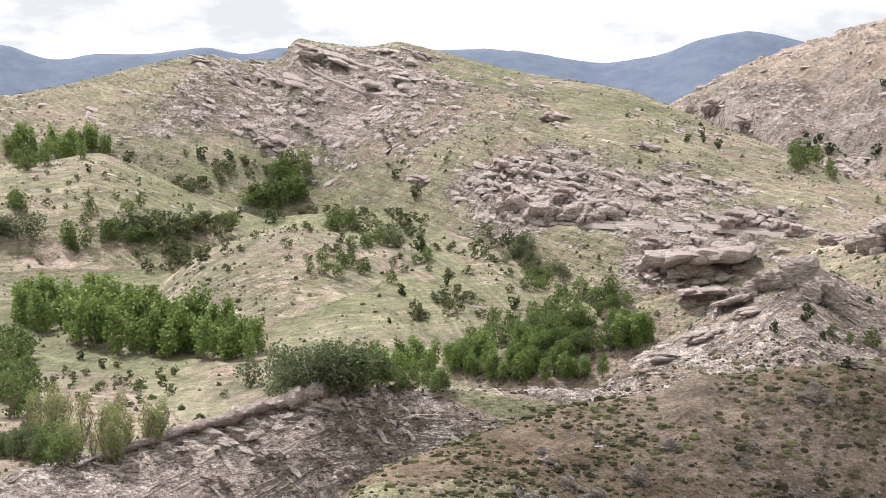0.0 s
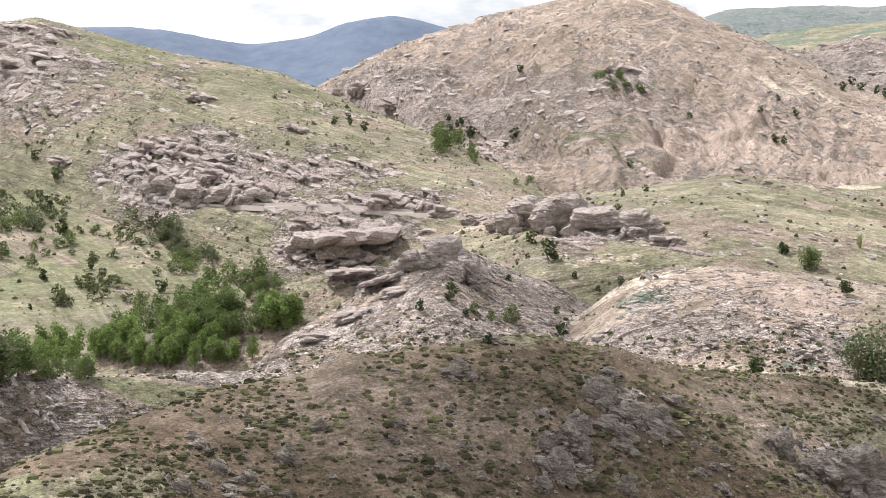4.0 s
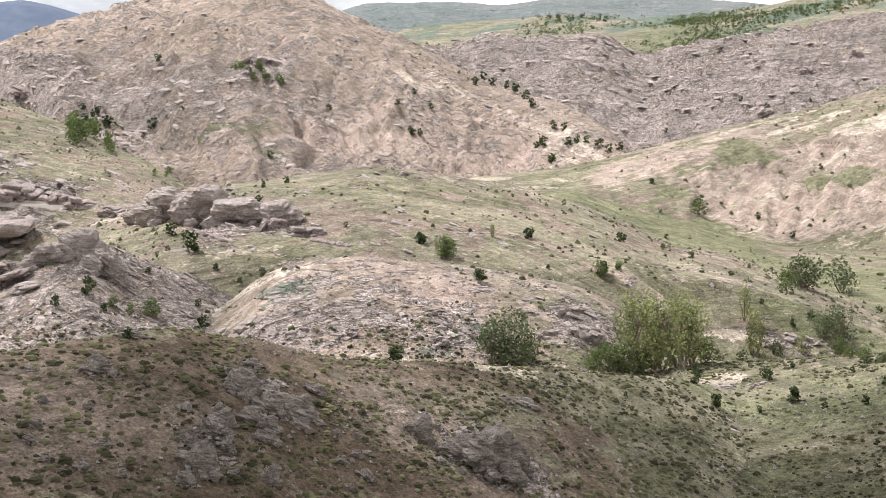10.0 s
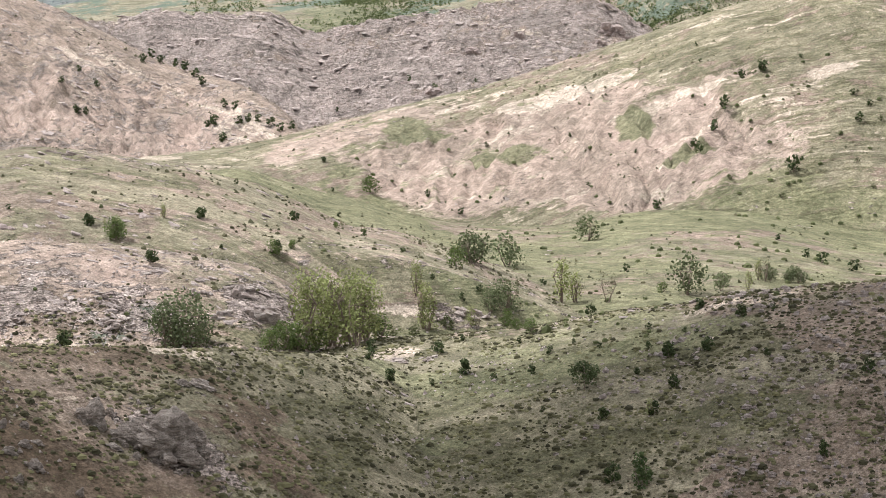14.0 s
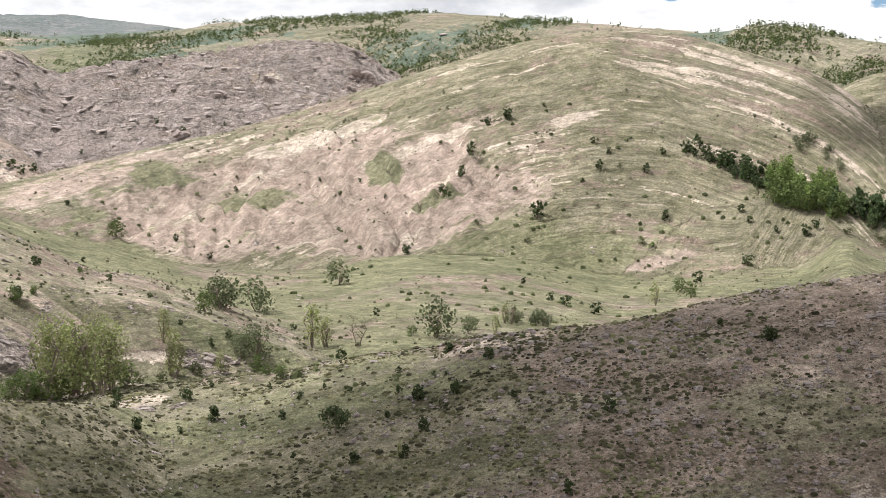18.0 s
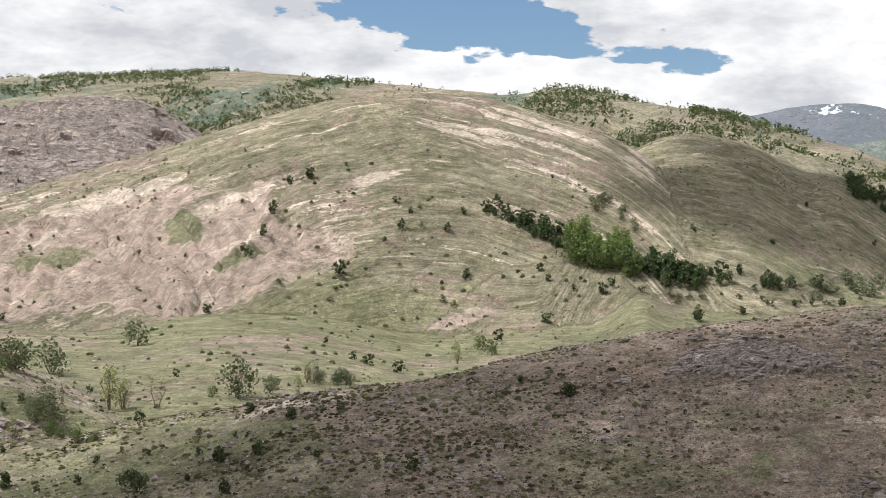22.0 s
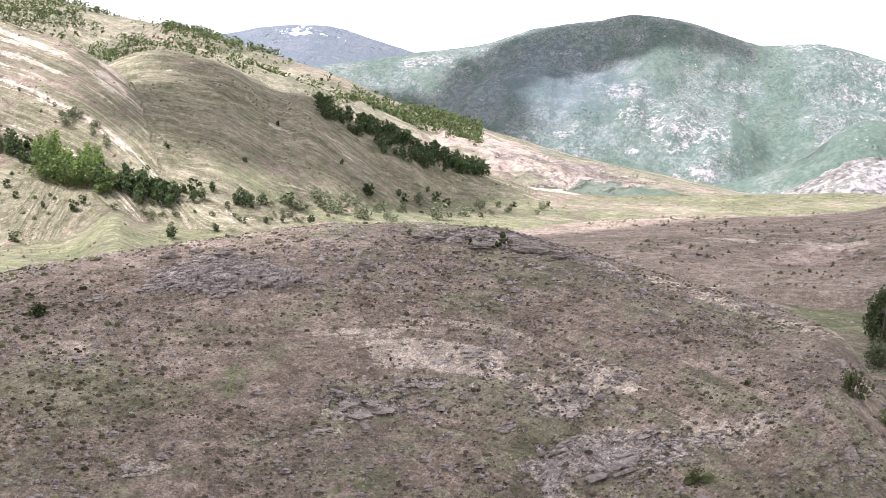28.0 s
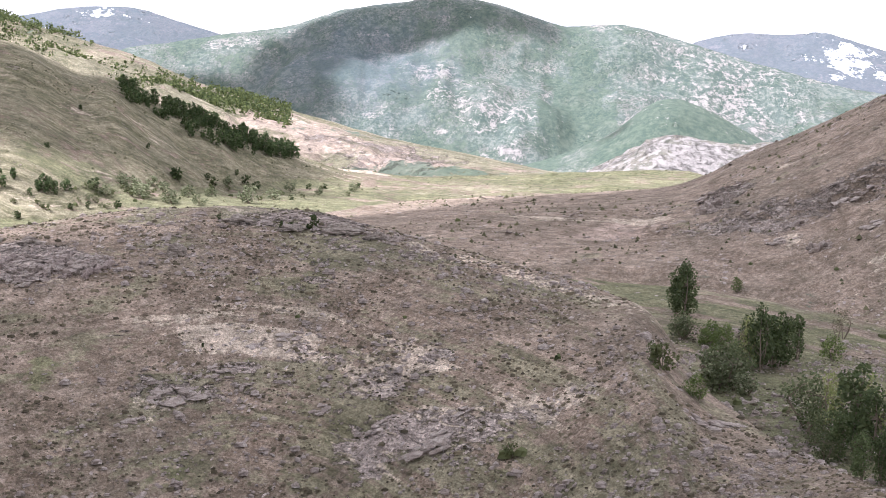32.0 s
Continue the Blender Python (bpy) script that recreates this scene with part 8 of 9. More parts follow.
def broken_ledges(label, n, bearings, dists, seed, small, big, least, tall=1.0, stone=LEDGE):
    """Angular blocks broken out along the tilted beds wherever rock comes to the surface."""
    rng = np.random.default_rng(seed)
    b = np.radians(rng.uniform(*bearings, n))
    d = np.exp(rng.uniform(math.log(dists[0]), math.log(dists[1]), n))
    x, y = d * np.sin(b), d * np.cos(b)
    z, looks = surface(x, y)
    step, f = beds(x, y, land(x, y)[0])
    bare = looks[:, 0] + 0.3 * fractal(x, y, 26.0, 3, 40) + 0.25 * fractal(x, y, 5.0 + d / 60, 2, 44)
    keep = (bare + 0.1 * rng.normal(0, 1, n) > least) & ((np.abs(f - 0.62) < 0.22) | (rng.random(n) < 0.25))
    x, y, z, d = x[keep], y[keep], z[keep], d[keep]
    size = d * np.exp(rng.uniform(math.log(small), math.log(big), len(d)))
    slope_x, slope_y = (land(x + 2, y)[0] - land(x - 2, y)[0]) / 4, (land(x, y + 2)[0] - land(x, y - 2)[0]) / 4
    kind = rng.integers(0, len(BLOCKS), len(d))
    allco, allf, base = [], [], 0
    for v, (p, fc) in enumerate(BLOCKS):
        k = np.nonzero(kind == v)[0]
        if not len(k):
            continue
        roll, yaw = radians(-16) * tall + rng.normal(0, 0.12, len(k)) * tall, rng.normal(0.1 if tall == 1 else -0.35, 0.35, len(k))
        s = size[k][:, None, None] * rng.uniform(0.75, 1.25, (len(k), 1, 3)) * (1 if tall == 1 else 1.6, 1, tall)
        q = p[None] * s
        c, e = np.cos(roll)[:, None], np.sin(roll)[:, None]
        q = np.stack([q[..., 0] * c - q[..., 2] * e, q[..., 1], q[..., 0] * e + q[..., 2] * c], -1)
        c, e = np.cos(yaw)[:, None], np.sin(yaw)[:, None]
        q = np.stack([q[..., 0] * c - q[..., 1] * e, q[..., 0] * e + q[..., 1] * c, q[..., 2]], -1)
        if tall < 1:
            q[..., 2] += slope_x[k][:, None] * q[..., 0] + slope_y[k][:, None] * q[..., 1]
        q += np.stack([x[k], y[k], z[k] + (0.04 if tall == 1 else -0.02) * size[k]], -1)[:, None]
        allco.append(q.reshape(-1, 3))
        allf.append((fc[None] + (np.arange(len(k)) * len(p))[:, None, None]).reshape(-1, 3) + base)
        base += len(k) * len(p)
    tagged(new("broken_ledges", mesh_of("broken_ledges", np.vstack(allco), np.vstack(allf), stone)), label, "rocks", kind="stuff")


broken_ledges("pale broken rock ledges over the tilted ridge and bluff", 34000, (-18, 16), (300, 760), 301, 0.0016, 0.0075, 0.48, 0.7)
broken_ledges("weathered broken rock on the rib", 7000, (-18, 8), (108, 200), 302, 0.002, 0.008, 0.66, 0.6, FLAT_LEDGE)
broken_ledges("broken rock ledges over dome, bench and meadow edge", 12000, (14, 50), (160, 420), 303, 0.002, 0.008, 0.42, 0.75)
broken_ledges("broken rock over the far pink hill and scarp", 20000, (6, 50), (560, 1350), 304, 0.0012, 0.0055, 0.45, 0.6)
broken_ledges("pale rock slabs showing through the brown hill", 30000, (58, 104), (80, 215), 305, 0.0012, 0.0055, 0.36, 0.36, LEDGE)
broken_ledges("broken pale rock over the slope beyond the ravine", 14000, (82, 104), (215, 470), 306, 0.0014, 0.005, 0.34, 0.5, LEDGE)


def rock_lip():
    """The overhanging rounded lip of hard rock along the crest of the rib."""
    b = np.linspace(-14.0, -3.6, 260)
    rc = np.interp(b, FINE, TABLES["rock_rib"][2][0])
    xy = np.array([spot(q, e - 1.6) for q, e in zip(b, rc)])
    z = np.convolve(np.pad(heights(xy), 8, mode="edge"), np.ones(17) / 17, "valid")
    grow = np.interp(b, (-14, -9, -5, -3.9, -3.6), (0.25, 0.7, 1.0, 0.9, 0.15)) * (0.75 + 0.35 * fractal(b * 1.3, b * 0, 1.0, 3, 5))
    t = np.arange(16) * 2 * np.pi / 16
    ring = np.stack([np.cos(t), np.sin(t)], -1)
    out = xy / np.hypot(xy[:, 0], xy[:, 1])[:, None]
    co = np.concatenate([xy[:, None] + out[:, None] * (ring[None, :, :1] * 2.4 * grow[:, None, None] + 0.35), (z[:, None] + 0.45 + ring[None, :, 1] * 1.15 * grow[:, None])[..., None]], -1).reshape(-1, 3)
    co += 0.24 * noise3(co, 1.6, 81)[:, None] * (0.4, -1.0, 0.8) + 0.1 * noise3(co, 0.5, 85)[:, None] * (0.5, -1, 1)
    n, m = len(b), 16
    faces = [[i * m + j, i * m + (j + 1) % m, (i + 1) * m + (j + 1) % m, (i + 1) * m + j] for i in range(n - 1) for j in range(m)]
    tagged(new("rock_lip", mesh_of("rock_lip", co, faces, STONE)), "long rounded lip of hard brown rock on the rib crest", "rock")


rock_lip()


def stratum(b0, d0, b1, d1, thick, flat, seed):
    """A hard bed of rock that stands out of the slope as one long broken ledge."""
    rng = np.random.default_rng(seed)
    n, m = 34, 10
    u = np.linspace(0, 1, n)
    xy = np.array([spot(b0 + (b1 - b0) * q, d0 + (d1 - d0) * q) for q in u])
    z = np.convolve(np.pad(heights(xy), 3, mode="edge"), np.ones(7) / 7, "valid")
    grow = np.clip(np.minimum(u, 1 - u) * 9, 0.15, 1) * (0.8 + 0.5 * fractal(u * 9 + seed, u * 0, 1.0, 3, seed)).clip(0.2, 1.5)
    t = np.arange(m) * 2 * np.pi / m + 0.3
    ring = np.stack([np.sign(np.cos(t)) * np.abs(np.cos(t)) ** 0.6, np.sign(np.sin(t)) * np.abs(np.sin(t)) ** 0.6], -1)
    out = xy / np.hypot(xy[:, 0], xy[:, 1])[:, None]
    wide = (1.6 if flat < 1 else 1.3) * thick
    co = np.concatenate([xy[:, None] + out[:, None] * ring[None, :, :1] * wide * grow[:, None, None], (z[:, None] + 0.1 * thick + (ring[None, :, 1] * 0.55 * flat + 0.2 * (1 - flat) * ring[None, :, 0] + 0.3 * ring[None, :, 0] * (flat == 1)) * thick * grow[:, None])[..., None]], -1).reshape(-1, 3)
    co += 0.2 * thick * noise3(co, 1.5 * thick, seed)[:, None] * (0.6, -0.8, 0.7) + 0.1 * thick * noise3(co, 0.5 * thick, seed + 9)[:, None]
    faces = [[i * m + j, i * m + (j + 1) % m, (i + 1) * m + (j + 1) % m, (i + 1) * m + j] for i in range(n - 1) for j in range(m)]
    return mesh_of("rock_stratum", co, faces, STONE if flat == 1 else PALE_STONE)


STRATA = [q for q in STRATA if q[1] < 600 or q[0] < 8]
for i, (b0, d0, b1, d1, thick, flat) in enumerate(STRATA):
    label = "long tilted bed of grey rock standing out of the hillside" if flat == 1 else "flat pale rock slab lying flush in the slope"
    tagged(new("rock_stratum", stratum(b0, d0, b1, d1, thick, flat, 500 + 3 * i)), label, "rock", "tilted rock beds" if flat == 1 else "flush rock slabs")


# ---- roads cut into the slope ----
def road_material():
    k = Mat("road_gravel", 0.95)
    c = k.mix(k.noise(0.6, 5), (0.31, 0.265, 0.235), (0.42, 0.365, 0.325))
    return k.done(c, k.bump(k.noise(6.0, 4), 0.05))


ROAD = road_material()
for line, wide in zip(ROADS, (0.8, 2.0)):
    line = np.array(line)
    b = np.linspace(line[0, 0], line[-1, 0], 90)
    d = np.interp(b, line[:, 0], line[:, 1])
    d = np.convolve(np.pad(d, 6, mode="edge"), np.ones(13) / 13, "valid")
    co = []
    for k_, off in ((0, -wide - 1.2), (1, -wide), (2, wide), (3, wide + 0.8)):
        xy = np.array([spot(q, e + off) for q, e in zip(b, d)])
        mid_z = heights([spot(q, e) for q, e in zip(b, d)])
        mid_z = np.convolve(np.pad(mid_z, 8, mode="edge"), np.ones(17) / 17, "valid") + 0.45
        z = mid_z + (-1.6, 0, 0.05, 1.0)[k_]
        co.append(np.column_stack([xy, z]))
    co = np.vstack(co)
    n = len(b)
    faces = [[k_ * n + i, k_ * n + i + 1, (k_ + 1) * n + i + 1, (k_ + 1) * n + i] for k_ in range(3) for i in range(n - 1)]
    tagged(new("road", mesh_of("road", co, faces, ROAD)), "pale unpaved gravel road cut along the hillside", "road", kind="structure")


# ---- plants ----
def leaf_material(name, dark, light):
    k = Mat(name, 0.75)
    c = k.mix(k.island(), dark, light)
    c = k.mix(k.math("MULTIPLY", k.random(), 0.45), c, tuple(0.62 * v for v in dark))
    k.value(c, k.b.inputs["Base Color"])
    through_leaf = k.t.nodes.new("ShaderNodeBsdfTranslucent")
    k.link(c, through_leaf.inputs["Color"])
    both = k.t.nodes.new("ShaderNodeMixShader")
    both.inputs[0].default_value = 0.3
    k.link(k.b.outputs[0], both.inputs[1])
    k.link(through_leaf.outputs[0], both.inputs[2])
    k.link(both.outputs[0], k.t.nodes["Material Output"].inputs["Surface"])
    return k.m


def bark_material():
    k = Mat("grey_bark", 0.95)
    return k.done(k.mix(k.noise(6.0, 5, 0.6, (1, 1, 0.2)), (0.11, 0.085, 0.065), (0.26, 0.21, 0.17)), k.bump(k.noise(20, 4), 0.02))


BARK = bark_material()
LEAF = {
    "poplar": leaf_material("poplar_leaf", (0.12, 0.175, 0.045), (0.28, 0.36, 0.12)),
    "broadleaf": leaf_material("broad_leaf", (0.075, 0.11, 0.036), (0.22, 0.275, 0.095)),
    "willow": leaf_material("willow_leaf", (0.075, 0.095, 0.045), (0.20, 0.23, 0.12)),
    "thorn": leaf_material("thorn_leaf", (0.08, 0.095, 0.042), (0.16, 0.175, 0.08)),
    "juniper": leaf_material("juniper_needle", (0.042, 0.062, 0.026), (0.10, 0.125, 0.052)),
    "conifer": leaf_material("dark_needle", (0.048, 0.078, 0.032), (0.125, 0.165, 0.068)),
    "sallow": leaf_material("pale_willow_leaf", (0.07, 0.085, 0.04), (0.38, 0.41, 0.26)),
    "slender": leaf_material("young_leaf", (0.2, 0.225, 0.085), (0.4, 0.43, 0.19)),
    # poplar leaf again, its colour darkened for trees that stand in shade
    "aspen": leaf_material("shaded_poplar_leaf", (0.065, 0.09, 0.04), (0.15, 0.185, 0.085)),
    "bare": leaf_material("withered_leaf", (0.14, 0.13, 0.08), (0.24, 0.22, 0.14)),
}
# the lone round tree shares that darkened leaf
LEAF["round"] = LEAF["aspen"]


def cards(centres, size, rng, flat=0.0):
    """Small leaf sprays: one bent quad at each place, turned at random."""
    n = len(centres)
    a = rng.normal(0, 1, (n, 3))
    a /= np.linalg.norm(a, axis=1)[:, None]
    b = np.cross(a, rng.normal(0, 1, (n, 3)))
    b /= np.linalg.norm(b, axis=1)[:, None]
    c = np.cross(a, b)
    s = size * rng.uniform(0.6, 1.3, (n, 1))
    co = np.stack([centres - s * a - 0.35 * s * b, centres - 0.1 * s * a - s * b * 0.7, centres + s * a + 0.2 * s * c, centres + 0.1 * s * a + s * b * 0.7], 1)
    return co.reshape(-1, 3), np.arange(4 * n).reshape(-1, 4)


def limb(a, b, ra, rb, sides=5):
    a, b = np.array(a, float), np.array(b, float)
    d = (b - a) / np.linalg.norm(b - a)
    u = np.cross(d, (0.3, 0.9, 0.2))
    u /= np.linalg.norm(u)
    v = np.cross(d, u)
    t = np.arange(sides) * 2 * np.pi / sides
    ring = np.cos(t)[:, None] * u + np.sin(t)[:, None] * v
    co = np.vstack([a + ra * ring, b + rb * ring])
    f = [[i, (i + 1) % sides, sides + (i + 1) % sides, sides + i] for i in range(sides)]
    return co, np.array(f)


# crown: height from, to, half width, leaf count, leaf size, lobes, stems
SHAPES = {
    "poplar": (0.04, 1.0, 0.27, 1100, 0.031, 17, 1), "broadleaf": (0.02, 1.0, 0.46, 1000, 0.036, 16, 3), "willow": (0.04, 1.0, 0.52, 1050, 0.032, 18, 5),
    "thorn": (0.0, 1.0, 0.62, 200, 0.085, 7, 4), "juniper": (0.0, 1.0, 0.46, 230, 0.08, 7, 2), "conifer": (0.0, 1.0, 0.40, 330, 0.06, 9, 2),
    "sallow": (0.08, 1.0, 0.6, 800, 0.05, 14, 3), "slender": (0.06, 1.0, 0.27, 760, 0.021, 26, 4), "aspen": (0.05, 1.0, 0.22, 1000, 0.028, 22, 2), "bare": (0.2, 1.0, 0.40, 170, 0.024, 20, 4), "round": (0.28, 1.0, 0.52, 900, 0.045, 13, 1),
}


def plant_meshes(kind, seed, far):
    lo, hi, wide, count, size, lobes, stems = SHAPES[kind]
    if far:
        count, size = int(0.45 * count), 1.4 * size
    rng = np.random.default_rng(seed)
    mids, wood_co, wood_f, base = [], [], [], 0

    def add(seg):
        nonlocal base
        wood_co.append(seg[0])
        wood_f.append(seg[1] + base)
        base += len(seg[0])
    for i in range(lobes):
        u = (i + rng.uniform(0.2, 0.8)) / lobes
        taper = {"poplar": 1 - 0.75 * abs(u - 0.35) ** 1.3, "conifer": 1 - 0.6 * u * u, "slender": 1 - 0.6 * u, "aspen": 1 - 0.6 * abs(u - 0.4)}.get(kind, math.sqrt(max(0.05, 1 - (1.7 * (u - 0.42)) ** 2)))
        a, q = rng.uniform(0, 6.28), wide * taper * rng.uniform(0.35, 0.78)
        mids.append((q * math.cos(a), q * math.sin(a), lo + (hi - lo) * (0.1 + 0.8 * u)))
    tops = []
    for s in range(stems):
        a = rng.uniform(0, 6.28)
        lean = (0.03 if stems == 1 else 0.26 * wide / 0.4)
        foot = np.array([0.004 * math.cos(a), 0.004 * math.sin(a), -0.04])
        top = np.array([lean * math.cos(a), lean * math.sin(a), 0.55 * hi])
        mid = (foot + top) / 2 + rng.normal(0, 0.02, 3)
        w = 0.028 if stems == 1 else 0.018
        add(limb(foot, mid, w, 0.7 * w))
        add(limb(mid, top, 0.7 * w, 0.4 * w))
        tops.append((mid, top, w))
    for i, m in enumerate(mids):
        mid, top, w = tops[i % stems]
        add(limb(mid if m[2] < 0.5 else top, m, 0.4 * w, 0.12 * w, 4))
    mids = np.array(mids)
    pick = rng.integers(0, lobes, count)
    spread = rng.normal(0, 1, (count, 3))
    spread /= np.linalg.norm(spread, axis=1)[:, None]
    radius = wide * {"poplar": 0.52, "conifer": 0.42, "slender": 0.42, "bare": 0.35}.get(kind, 0.48)
    spread *= radius * rng.uniform(0.35, 1.0, (count, 1)) ** 0.5 * rng.uniform(0.7, 1.15, lobes)[pick][:, None]
    up = {"poplar": 1.35, "aspen": 1.5, "slender": 1.7, "conifer": 1.1}.get(kind, 0.85)
    c = mids[pick] + spread * (1, 1, up)
    c[:, 2] = np.abs(c[:, 2]) * 0.98 + 0.01
    co, f = cards(c, size, rng)
    top_z = co[:, 2].max()
    co[:, 2] /= top_z
    return mesh_of("crown", co, f, LEAF[kind]), mesh_of("trunk", np.vstack(wood_co), np.vstack(wood_f), BARK)


PLANT_LOOK = {
    "poplar": ("poplar_tree", "bright green leafy poplar tree in a dense grove", "tree"), "broadleaf": ("leafy_bush", "fresh green broad-leaved bush with a rounded crown", "bush"),
    "willow": ("willow_tree", "grey-green bushy willow with several leaning stems", "tree"), "thorn": ("thorn_bush", "low olive green thorn bush on dry grass", "bush"),
    "juniper": ("juniper_shrub", "dark green rounded juniper shrub on the slope", "shrub"), "conifer": ("dark_shrub", "dense dark green upright shrub in a hedge", "shrub"),
    "aspen": ("aspen_tree", "upright poplar beside the ravine, leaf colour darkened as in shade", "tree"), "slender": ("young_poplar", "slender young poplar with thin yellow-green leaves", "tree"), "bare": ("bare_tree", "half bare grey tree with few leaves", "tree"),
    "sallow": ("pale_willow", "pale silvery green rounded willow on the pass meadow", "tree"), "round": ("hawthorn_tree", "small round-crowned tree standing alone on turf", "tree"),
}
PLANT_GROUP = {"aspen": "poplars of the ravine", "sallow": "pale willows of the pass", "poplar": "poplar groves", "broadleaf": "leafy bushes", "willow": "willows along the stream", "thorn": "thorn bushes", "juniper": "scattered junipers", "conifer": "dark hedge shrubs", "slender": "young poplars of the meadow", "bare": "withered trees"}
small = []
for kind, rows in PLANTS.items():
    name, label, category = PLANT_LOOK[kind]
    protos = []
    for v in range(6 if len(rows) > 8 else 1):
        crown, trunk = plant_meshes(kind, 100 + 13 * v + len(kind), v > 2)
        root = new(name)
        part("trunk", trunk, root)
        part("crown", crown, root)
        tagged(root, label, category, PLANT_GROUP.get(kind, ""))
        protos.append(root)
    used, first = set(), {}
    zs = heights([spot(b, d) for b, d, _ in rows])
    for i, ((b, d, h), z) in enumerate(zip(rows, zs)):
        x, y = spot(b, d)
        if kind == "thorn" and h < 1.5:
            small.append((x, y, z, h))
            continue
        s = h * random.uniform(0.95, 1.1)
        m = Matrix.Translation((x, y, z - 0.02 * h)) @ Matrix.Rotation(random.uniform(0, 6.28), 4, "Z") @ Matrix.Diagonal((s * random.uniform(0.85, 1.15), s * random.uniform(0.85, 1.15), s, 1))
        k_ = i % 3 + 3 * (d > 250) if len(protos) > 1 else 0
        if k_ in used:
            copy_thing(protos[k_], m)
        else:
            first[k_] = m
            used.add(k_)
    for k_, root in enumerate(protos):
        if k_ in used:
            root.matrix_basis = first[k_]
        else:
            for o in (*root.children_recursive, root):
                bpy.data.objects.remove(o)


# ---- uncountable growth and stones ----
def tuft_material(name, dark, light):
    k = Mat(name, 0.9)
    c = k.mix(k.island(), dark, light)
    c = k.mix(k.span(k.noise(0.05, 4), 0.4, 0.6, 0.0, 0.5), c, tuple(0.65 * v for v in dark))
    return k.done(c)


def tufts(name, label, category, places, size, material, seed, flat=0.55, sides=6):
    """Many small cushions in one mesh: a ragged dome each, a plain ragged cone for the small far ones (sides 4)."""
    rng = np.random.default_rng(seed)
    n = len(places)
    t = np.arange(sides) * 2 * np.pi / sides
    s = size[:, None] if np.ndim(size) else np.full((n, 1), size)
    rad = s * rng.uniform(0.7, 1.25, (n, sides))
    ang = t[None] + rng.uniform(0, 6.28, (n, 1))
    foot = 1.0
    rings = [np.stack([places[:, :1] + foot * rad * np.cos(ang), places[:, 1:2] + foot * rad * np.sin(ang), np.repeat(places[:, 2:3], sides, 1) - 0.12 * s], -1)]
    if sides > 4:
        rad2 = rad * rng.uniform(0.66, 0.95, (n, sides))
        rings.append(np.stack([places[:, :1] + rad2 * np.cos(ang + 0.3), places[:, 1:2] + rad2 * np.sin(ang + 0.3), places[:, 2:3] + flat * s * rng.uniform(0.55, 0.85, (n, sides))], -1))
    top = places[:, None, :] + np.stack([0.25 * s * rng.normal(0, 1, (n, 1)), 0.25 * s * rng.normal(0, 1, (n, 1)), flat * s * rng.uniform(1.0, 1.5, (n, 1))], -1)
    co = np.concatenate([*rings, top], 1).reshape(-1, 3)
    m = len(rings) * sides + 1
    i = np.arange(sides)
    j = (i + 1) % sides
    tri = [np.column_stack([m - 1 - sides + i, m - 1 - sides + j, np.full(sides, m - 1)])]
    if sides > 4:
        tri += [np.column_stack([i, j, sides + j]), np.column_stack([i, sides + j, sides + i])]
    f = (np.vstack(tri)[None] + (np.arange(n) * m)[:, None, None]).reshape(-1, 3)
    return tagged(new(name, mesh_of(name, co, f, material)), label, category, kind="stuff")


def scatter(n, bearings, dists, seed, clump=14.0, keep=0.5, avoid=True):
    """Places over a sector of the land, thicker in patches and away from bare rock."""
    rng = np.random.default_rng(seed)
    b = np.radians(rng.uniform(*bearings, n))
    d = np.sqrt(rng.uniform(dists[0] ** 2, dists[1] ** 2, n))
    x, y = d * np.sin(b), d * np.cos(b)
    k = fractal(x, y, clump, 3, seed) + rng.normal(0, 0.25, n) > (0.5 - keep) * 1.6
    edge = np.minimum(np.degrees(b) - bearings[0], bearings[1] - np.degrees(b)) / 9 + 0.25 * fractal(x, y, 20.0, 2, 7)
    k &= rng.random(n) < edge
    x, y = x[k], y[k]
    z, looks = surface(x, y)
    ok = np.ones(len(x), bool)
    if avoid:
        ok = (looks[:, 2] < 0.4) | (rng.random(len(x)) < 0.3)
        ok &= looks[:, 0] + 0.25 * rng.normal(0, 1, len(x)) < 0.55
    return np.column_stack([x, y, z])[ok]


CUSHION = tuft_material("cushion_plant", (0.035, 0.033, 0.018), (0.20, 0.19, 0.10))
MAUVE = tuft_material("withered_cushion", (0.065, 0.055, 0.038), (0.19, 0.16, 0.11))
SCRUB = tuft_material("dry_scrub", (0.06, 0.06, 0.032), (0.19, 0.175, 0.105))
GRAVEL = rock_material("loose_stone", (0.32, 0.265, 0.24), (0.47, 0.40, 0.365), (0.62, 0.55, 0.51), True)
rng = np.random.default_rng(8)
p = scatter(80000, (-12, 66), (72, 192), 5, 7.0, 0.6)
tufts("cushion_plants", "dark olive cushion plants dotted over the shaded knoll", "low plants", p, np.minimum(rng.lognormal(-1.72, 0.45, len(p)), 0.5), CUSHION, 6, 0.55, 6)
p = scatter(60000, (50, 112), (78, 205), 15, 11.0, 0.55)
tufts("cushion_plants", "dark low cushion plants over the brown hill", "low plants", p, np.minimum(rng.lognormal(-2.15, 0.5, len(p)), 0.42), MAUVE, 7, 0.6, 5)
p = scatter(12000, (6, 72), (185, 430), 25, 22.0, 0.4)
tufts("dry_scrub", "small dry scrub tufts over the valley slopes", "low plants", p, np.minimum(rng.lognormal(-1.6, 0.5, len(p)), 0.5), SCRUB, 8, 0.9, 5)
p = scatter(66000, (-26, 22), (200, 760), 35, 40.0, 0.5)
tufts("dry_scrub", "small dry scrub tufts over the ridge and valley", "low plants", p, np.minimum(rng.lognormal(-1.35, 0.55, len(p)), 0.8), SCRUB, 9, 0.8, 4)
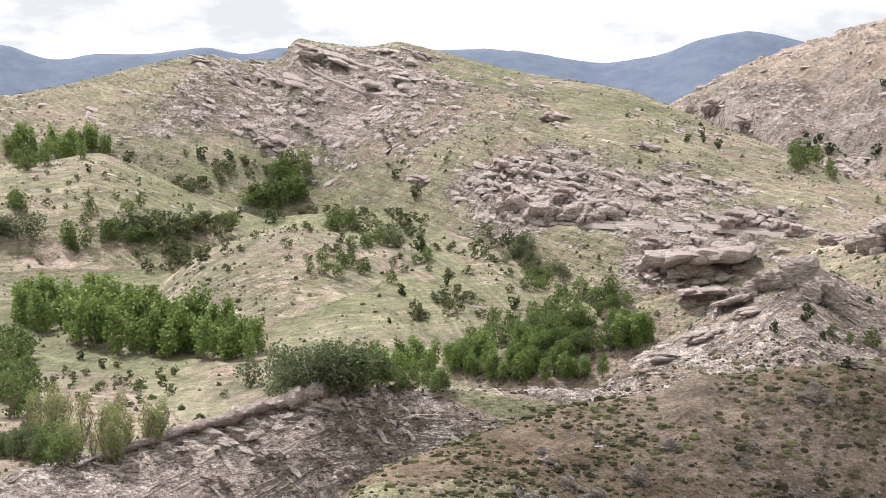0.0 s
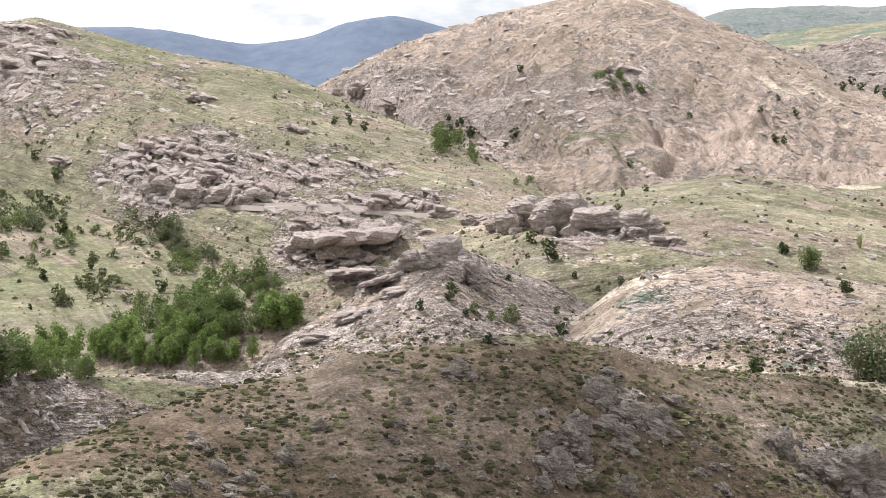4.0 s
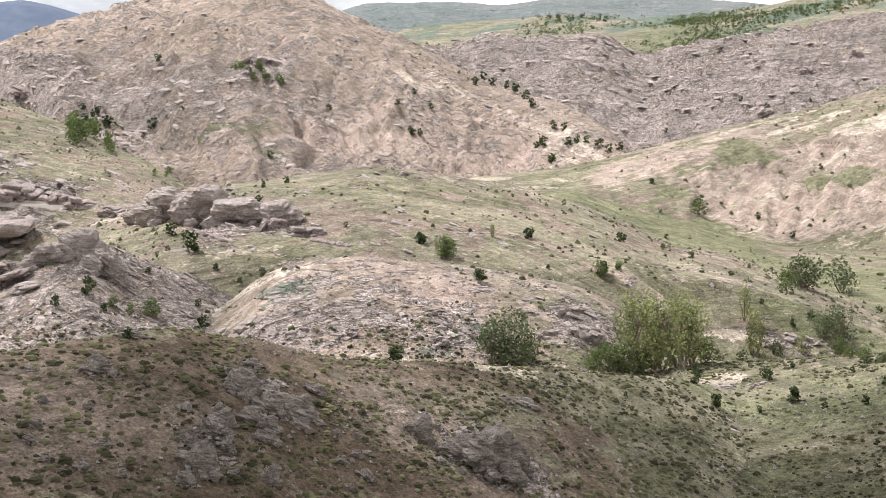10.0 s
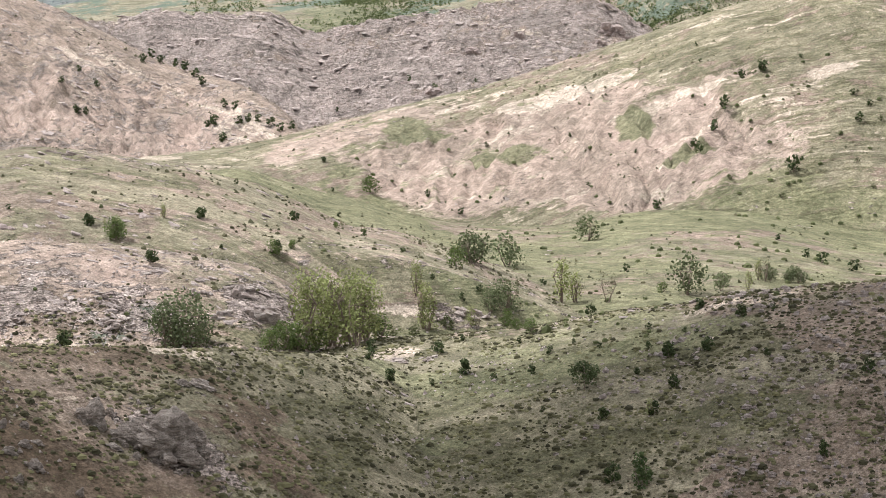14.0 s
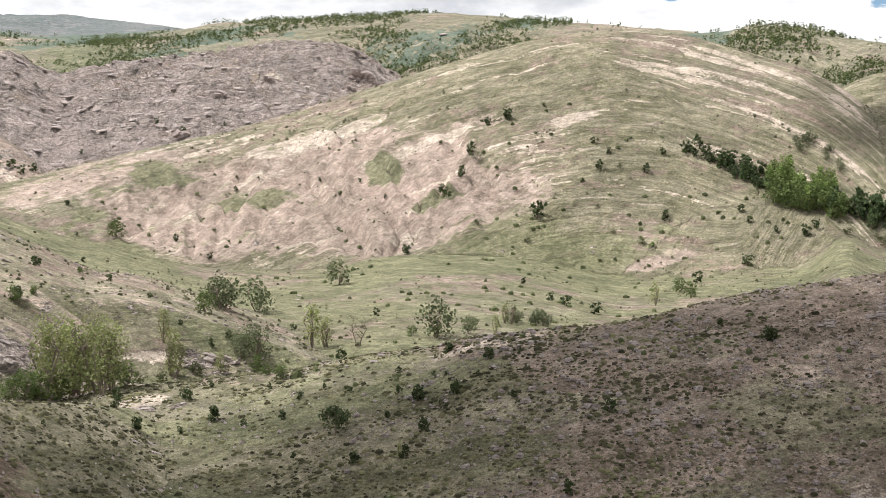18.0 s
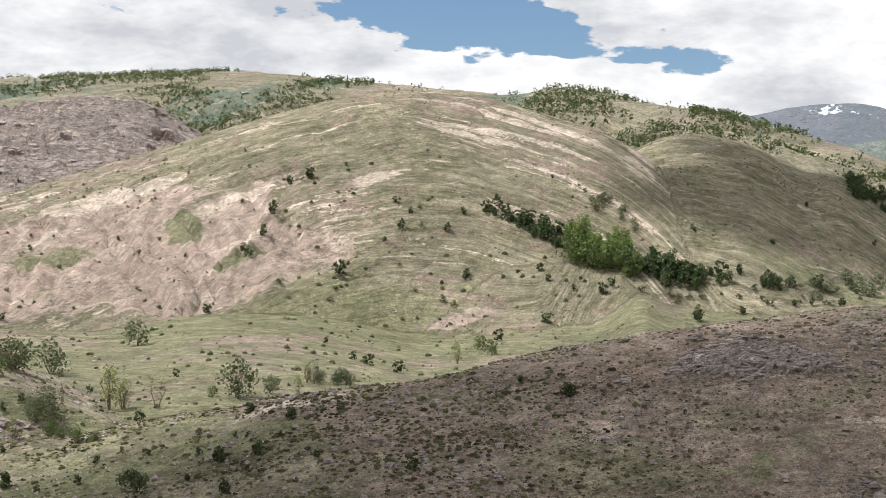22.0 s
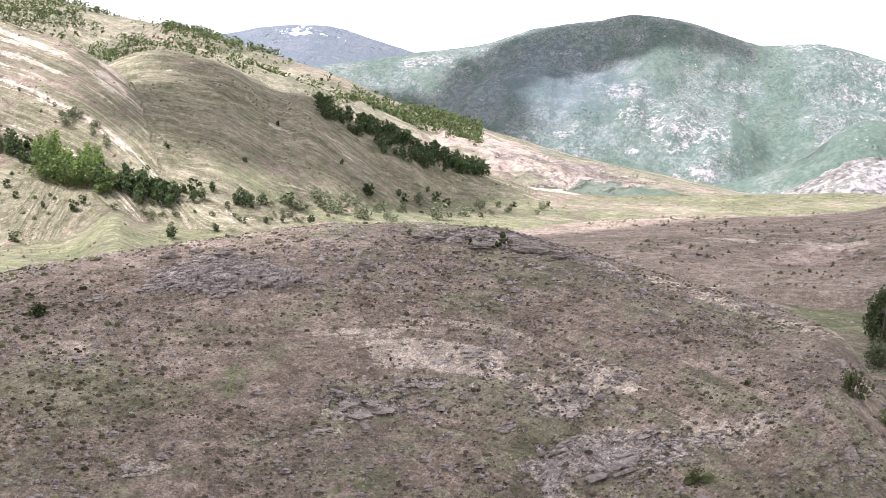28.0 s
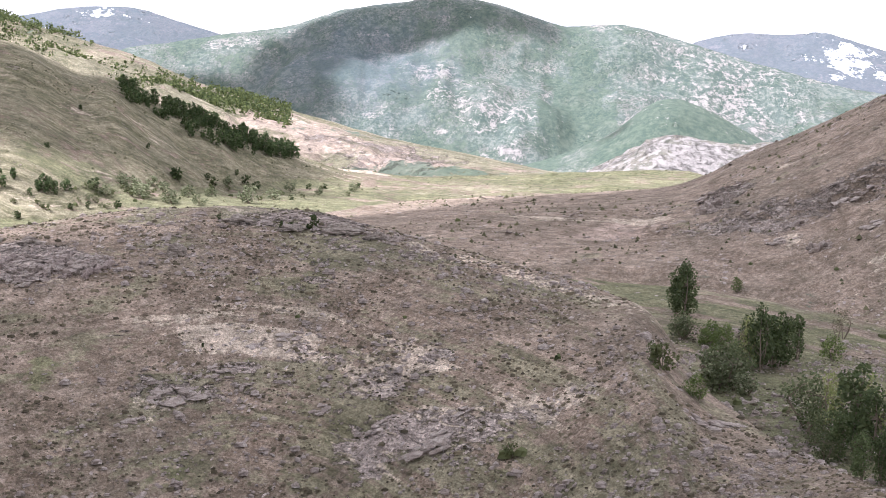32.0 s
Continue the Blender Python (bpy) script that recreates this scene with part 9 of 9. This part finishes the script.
p = scatter(38000, (28, 112), (260, 680), 45, 40.0, 0.5)
tufts("dry_scrub", "small dry scrub tufts over the broad hill", "low plants", p, np.minimum(rng.lognormal(-1.4, 0.55, len(p)), 0.8), SCRUB, 10, 0.8, 4)
p = scatter(20000, (0, 56), (520, 1300), 55, 60.0, 0.4)
tufts("dry_scrub", "sparse dark scrub over the pink far hill", "low plants", p, np.minimum(rng.lognormal(-0.9, 0.6, len(p)), 1.4), SCRUB, 11, 0.8, 4)
small = np.array(small)
tufts("low_scrub", "low green scrub scattered over the slopes", "low plants", small[:, :3], 0.6 * small[:, 3], LEAF["thorn"], 12, 0.9)
p = scatter(46000, (44, 112), (78, 210), 65, 16.0, 0.45, False)
tufts("loose_stones", "loose pale stones strewn over the brown hill", "stones", p, np.minimum(rng.lognormal(-1.85, 0.6, len(p)), 0.6), GRAVEL, 13, 0.6, 5)
p = scatter(30000, (-26, 54), (70, 240), 75, 12.0, 0.4, False)
tufts("loose_stones", "loose grey stones over the near slopes", "stones", p, np.minimum(rng.lognormal(-2.0, 0.55, len(p)), 0.4), GRAVEL, 14, 0.7, 4)


WOODS = leaf_material("mixed_woods_leaf", (0.05, 0.075, 0.032), (0.19, 0.22, 0.085))


def far_woods():
    rng = np.random.default_rng(77)
    allp, allh = [], []
    for n, b0, b1, d0, d1 in ((16000, 58, 78.5, 640, 1200), (15000, 36, 60, 1150, 1650), (1500, 30, 38, 1300, 1750)):
        b = np.radians(rng.uniform(b0, b1, n))
        d = rng.uniform(d0, d1, n)
        x, y = d * np.sin(b), d * np.cos(b)
        who = land(x, y)[1]
        k = (who == NAMES.index("wooded_ridge")) & (fractal(x, y, 120.0, 3, 91) + 0.16 * rng.normal(0, 1, n) > 0.02)
        x, y = x[k], y[k]
        allp.append(np.column_stack([x, y, surface(x, y)[0]]))
        allh.append(rng.uniform(1.6, 6.0, k.sum()))
    pts, hs = np.vstack(allp), np.concatenate(allh)
    n, per = len(pts), 12
    off = rng.normal(0, 1, (n, per, 3))
    off /= np.linalg.norm(off, axis=2)[..., None]
    c = pts[:, None] + off * (0.42 * hs)[:, None, None] * (1, 1, 1.0) + np.stack([np.zeros((n, 1)), np.zeros((n, 1)), 0.45 * hs[:, None]], -1)
    co, f = cards(c.reshape(-1, 3), 0.75, rng)
    return tagged(new("far_woods", mesh_of("far_woods", co, f, WOODS)), "dark green open woods on the far ridge", "woods", kind="stuff")


far_woods()
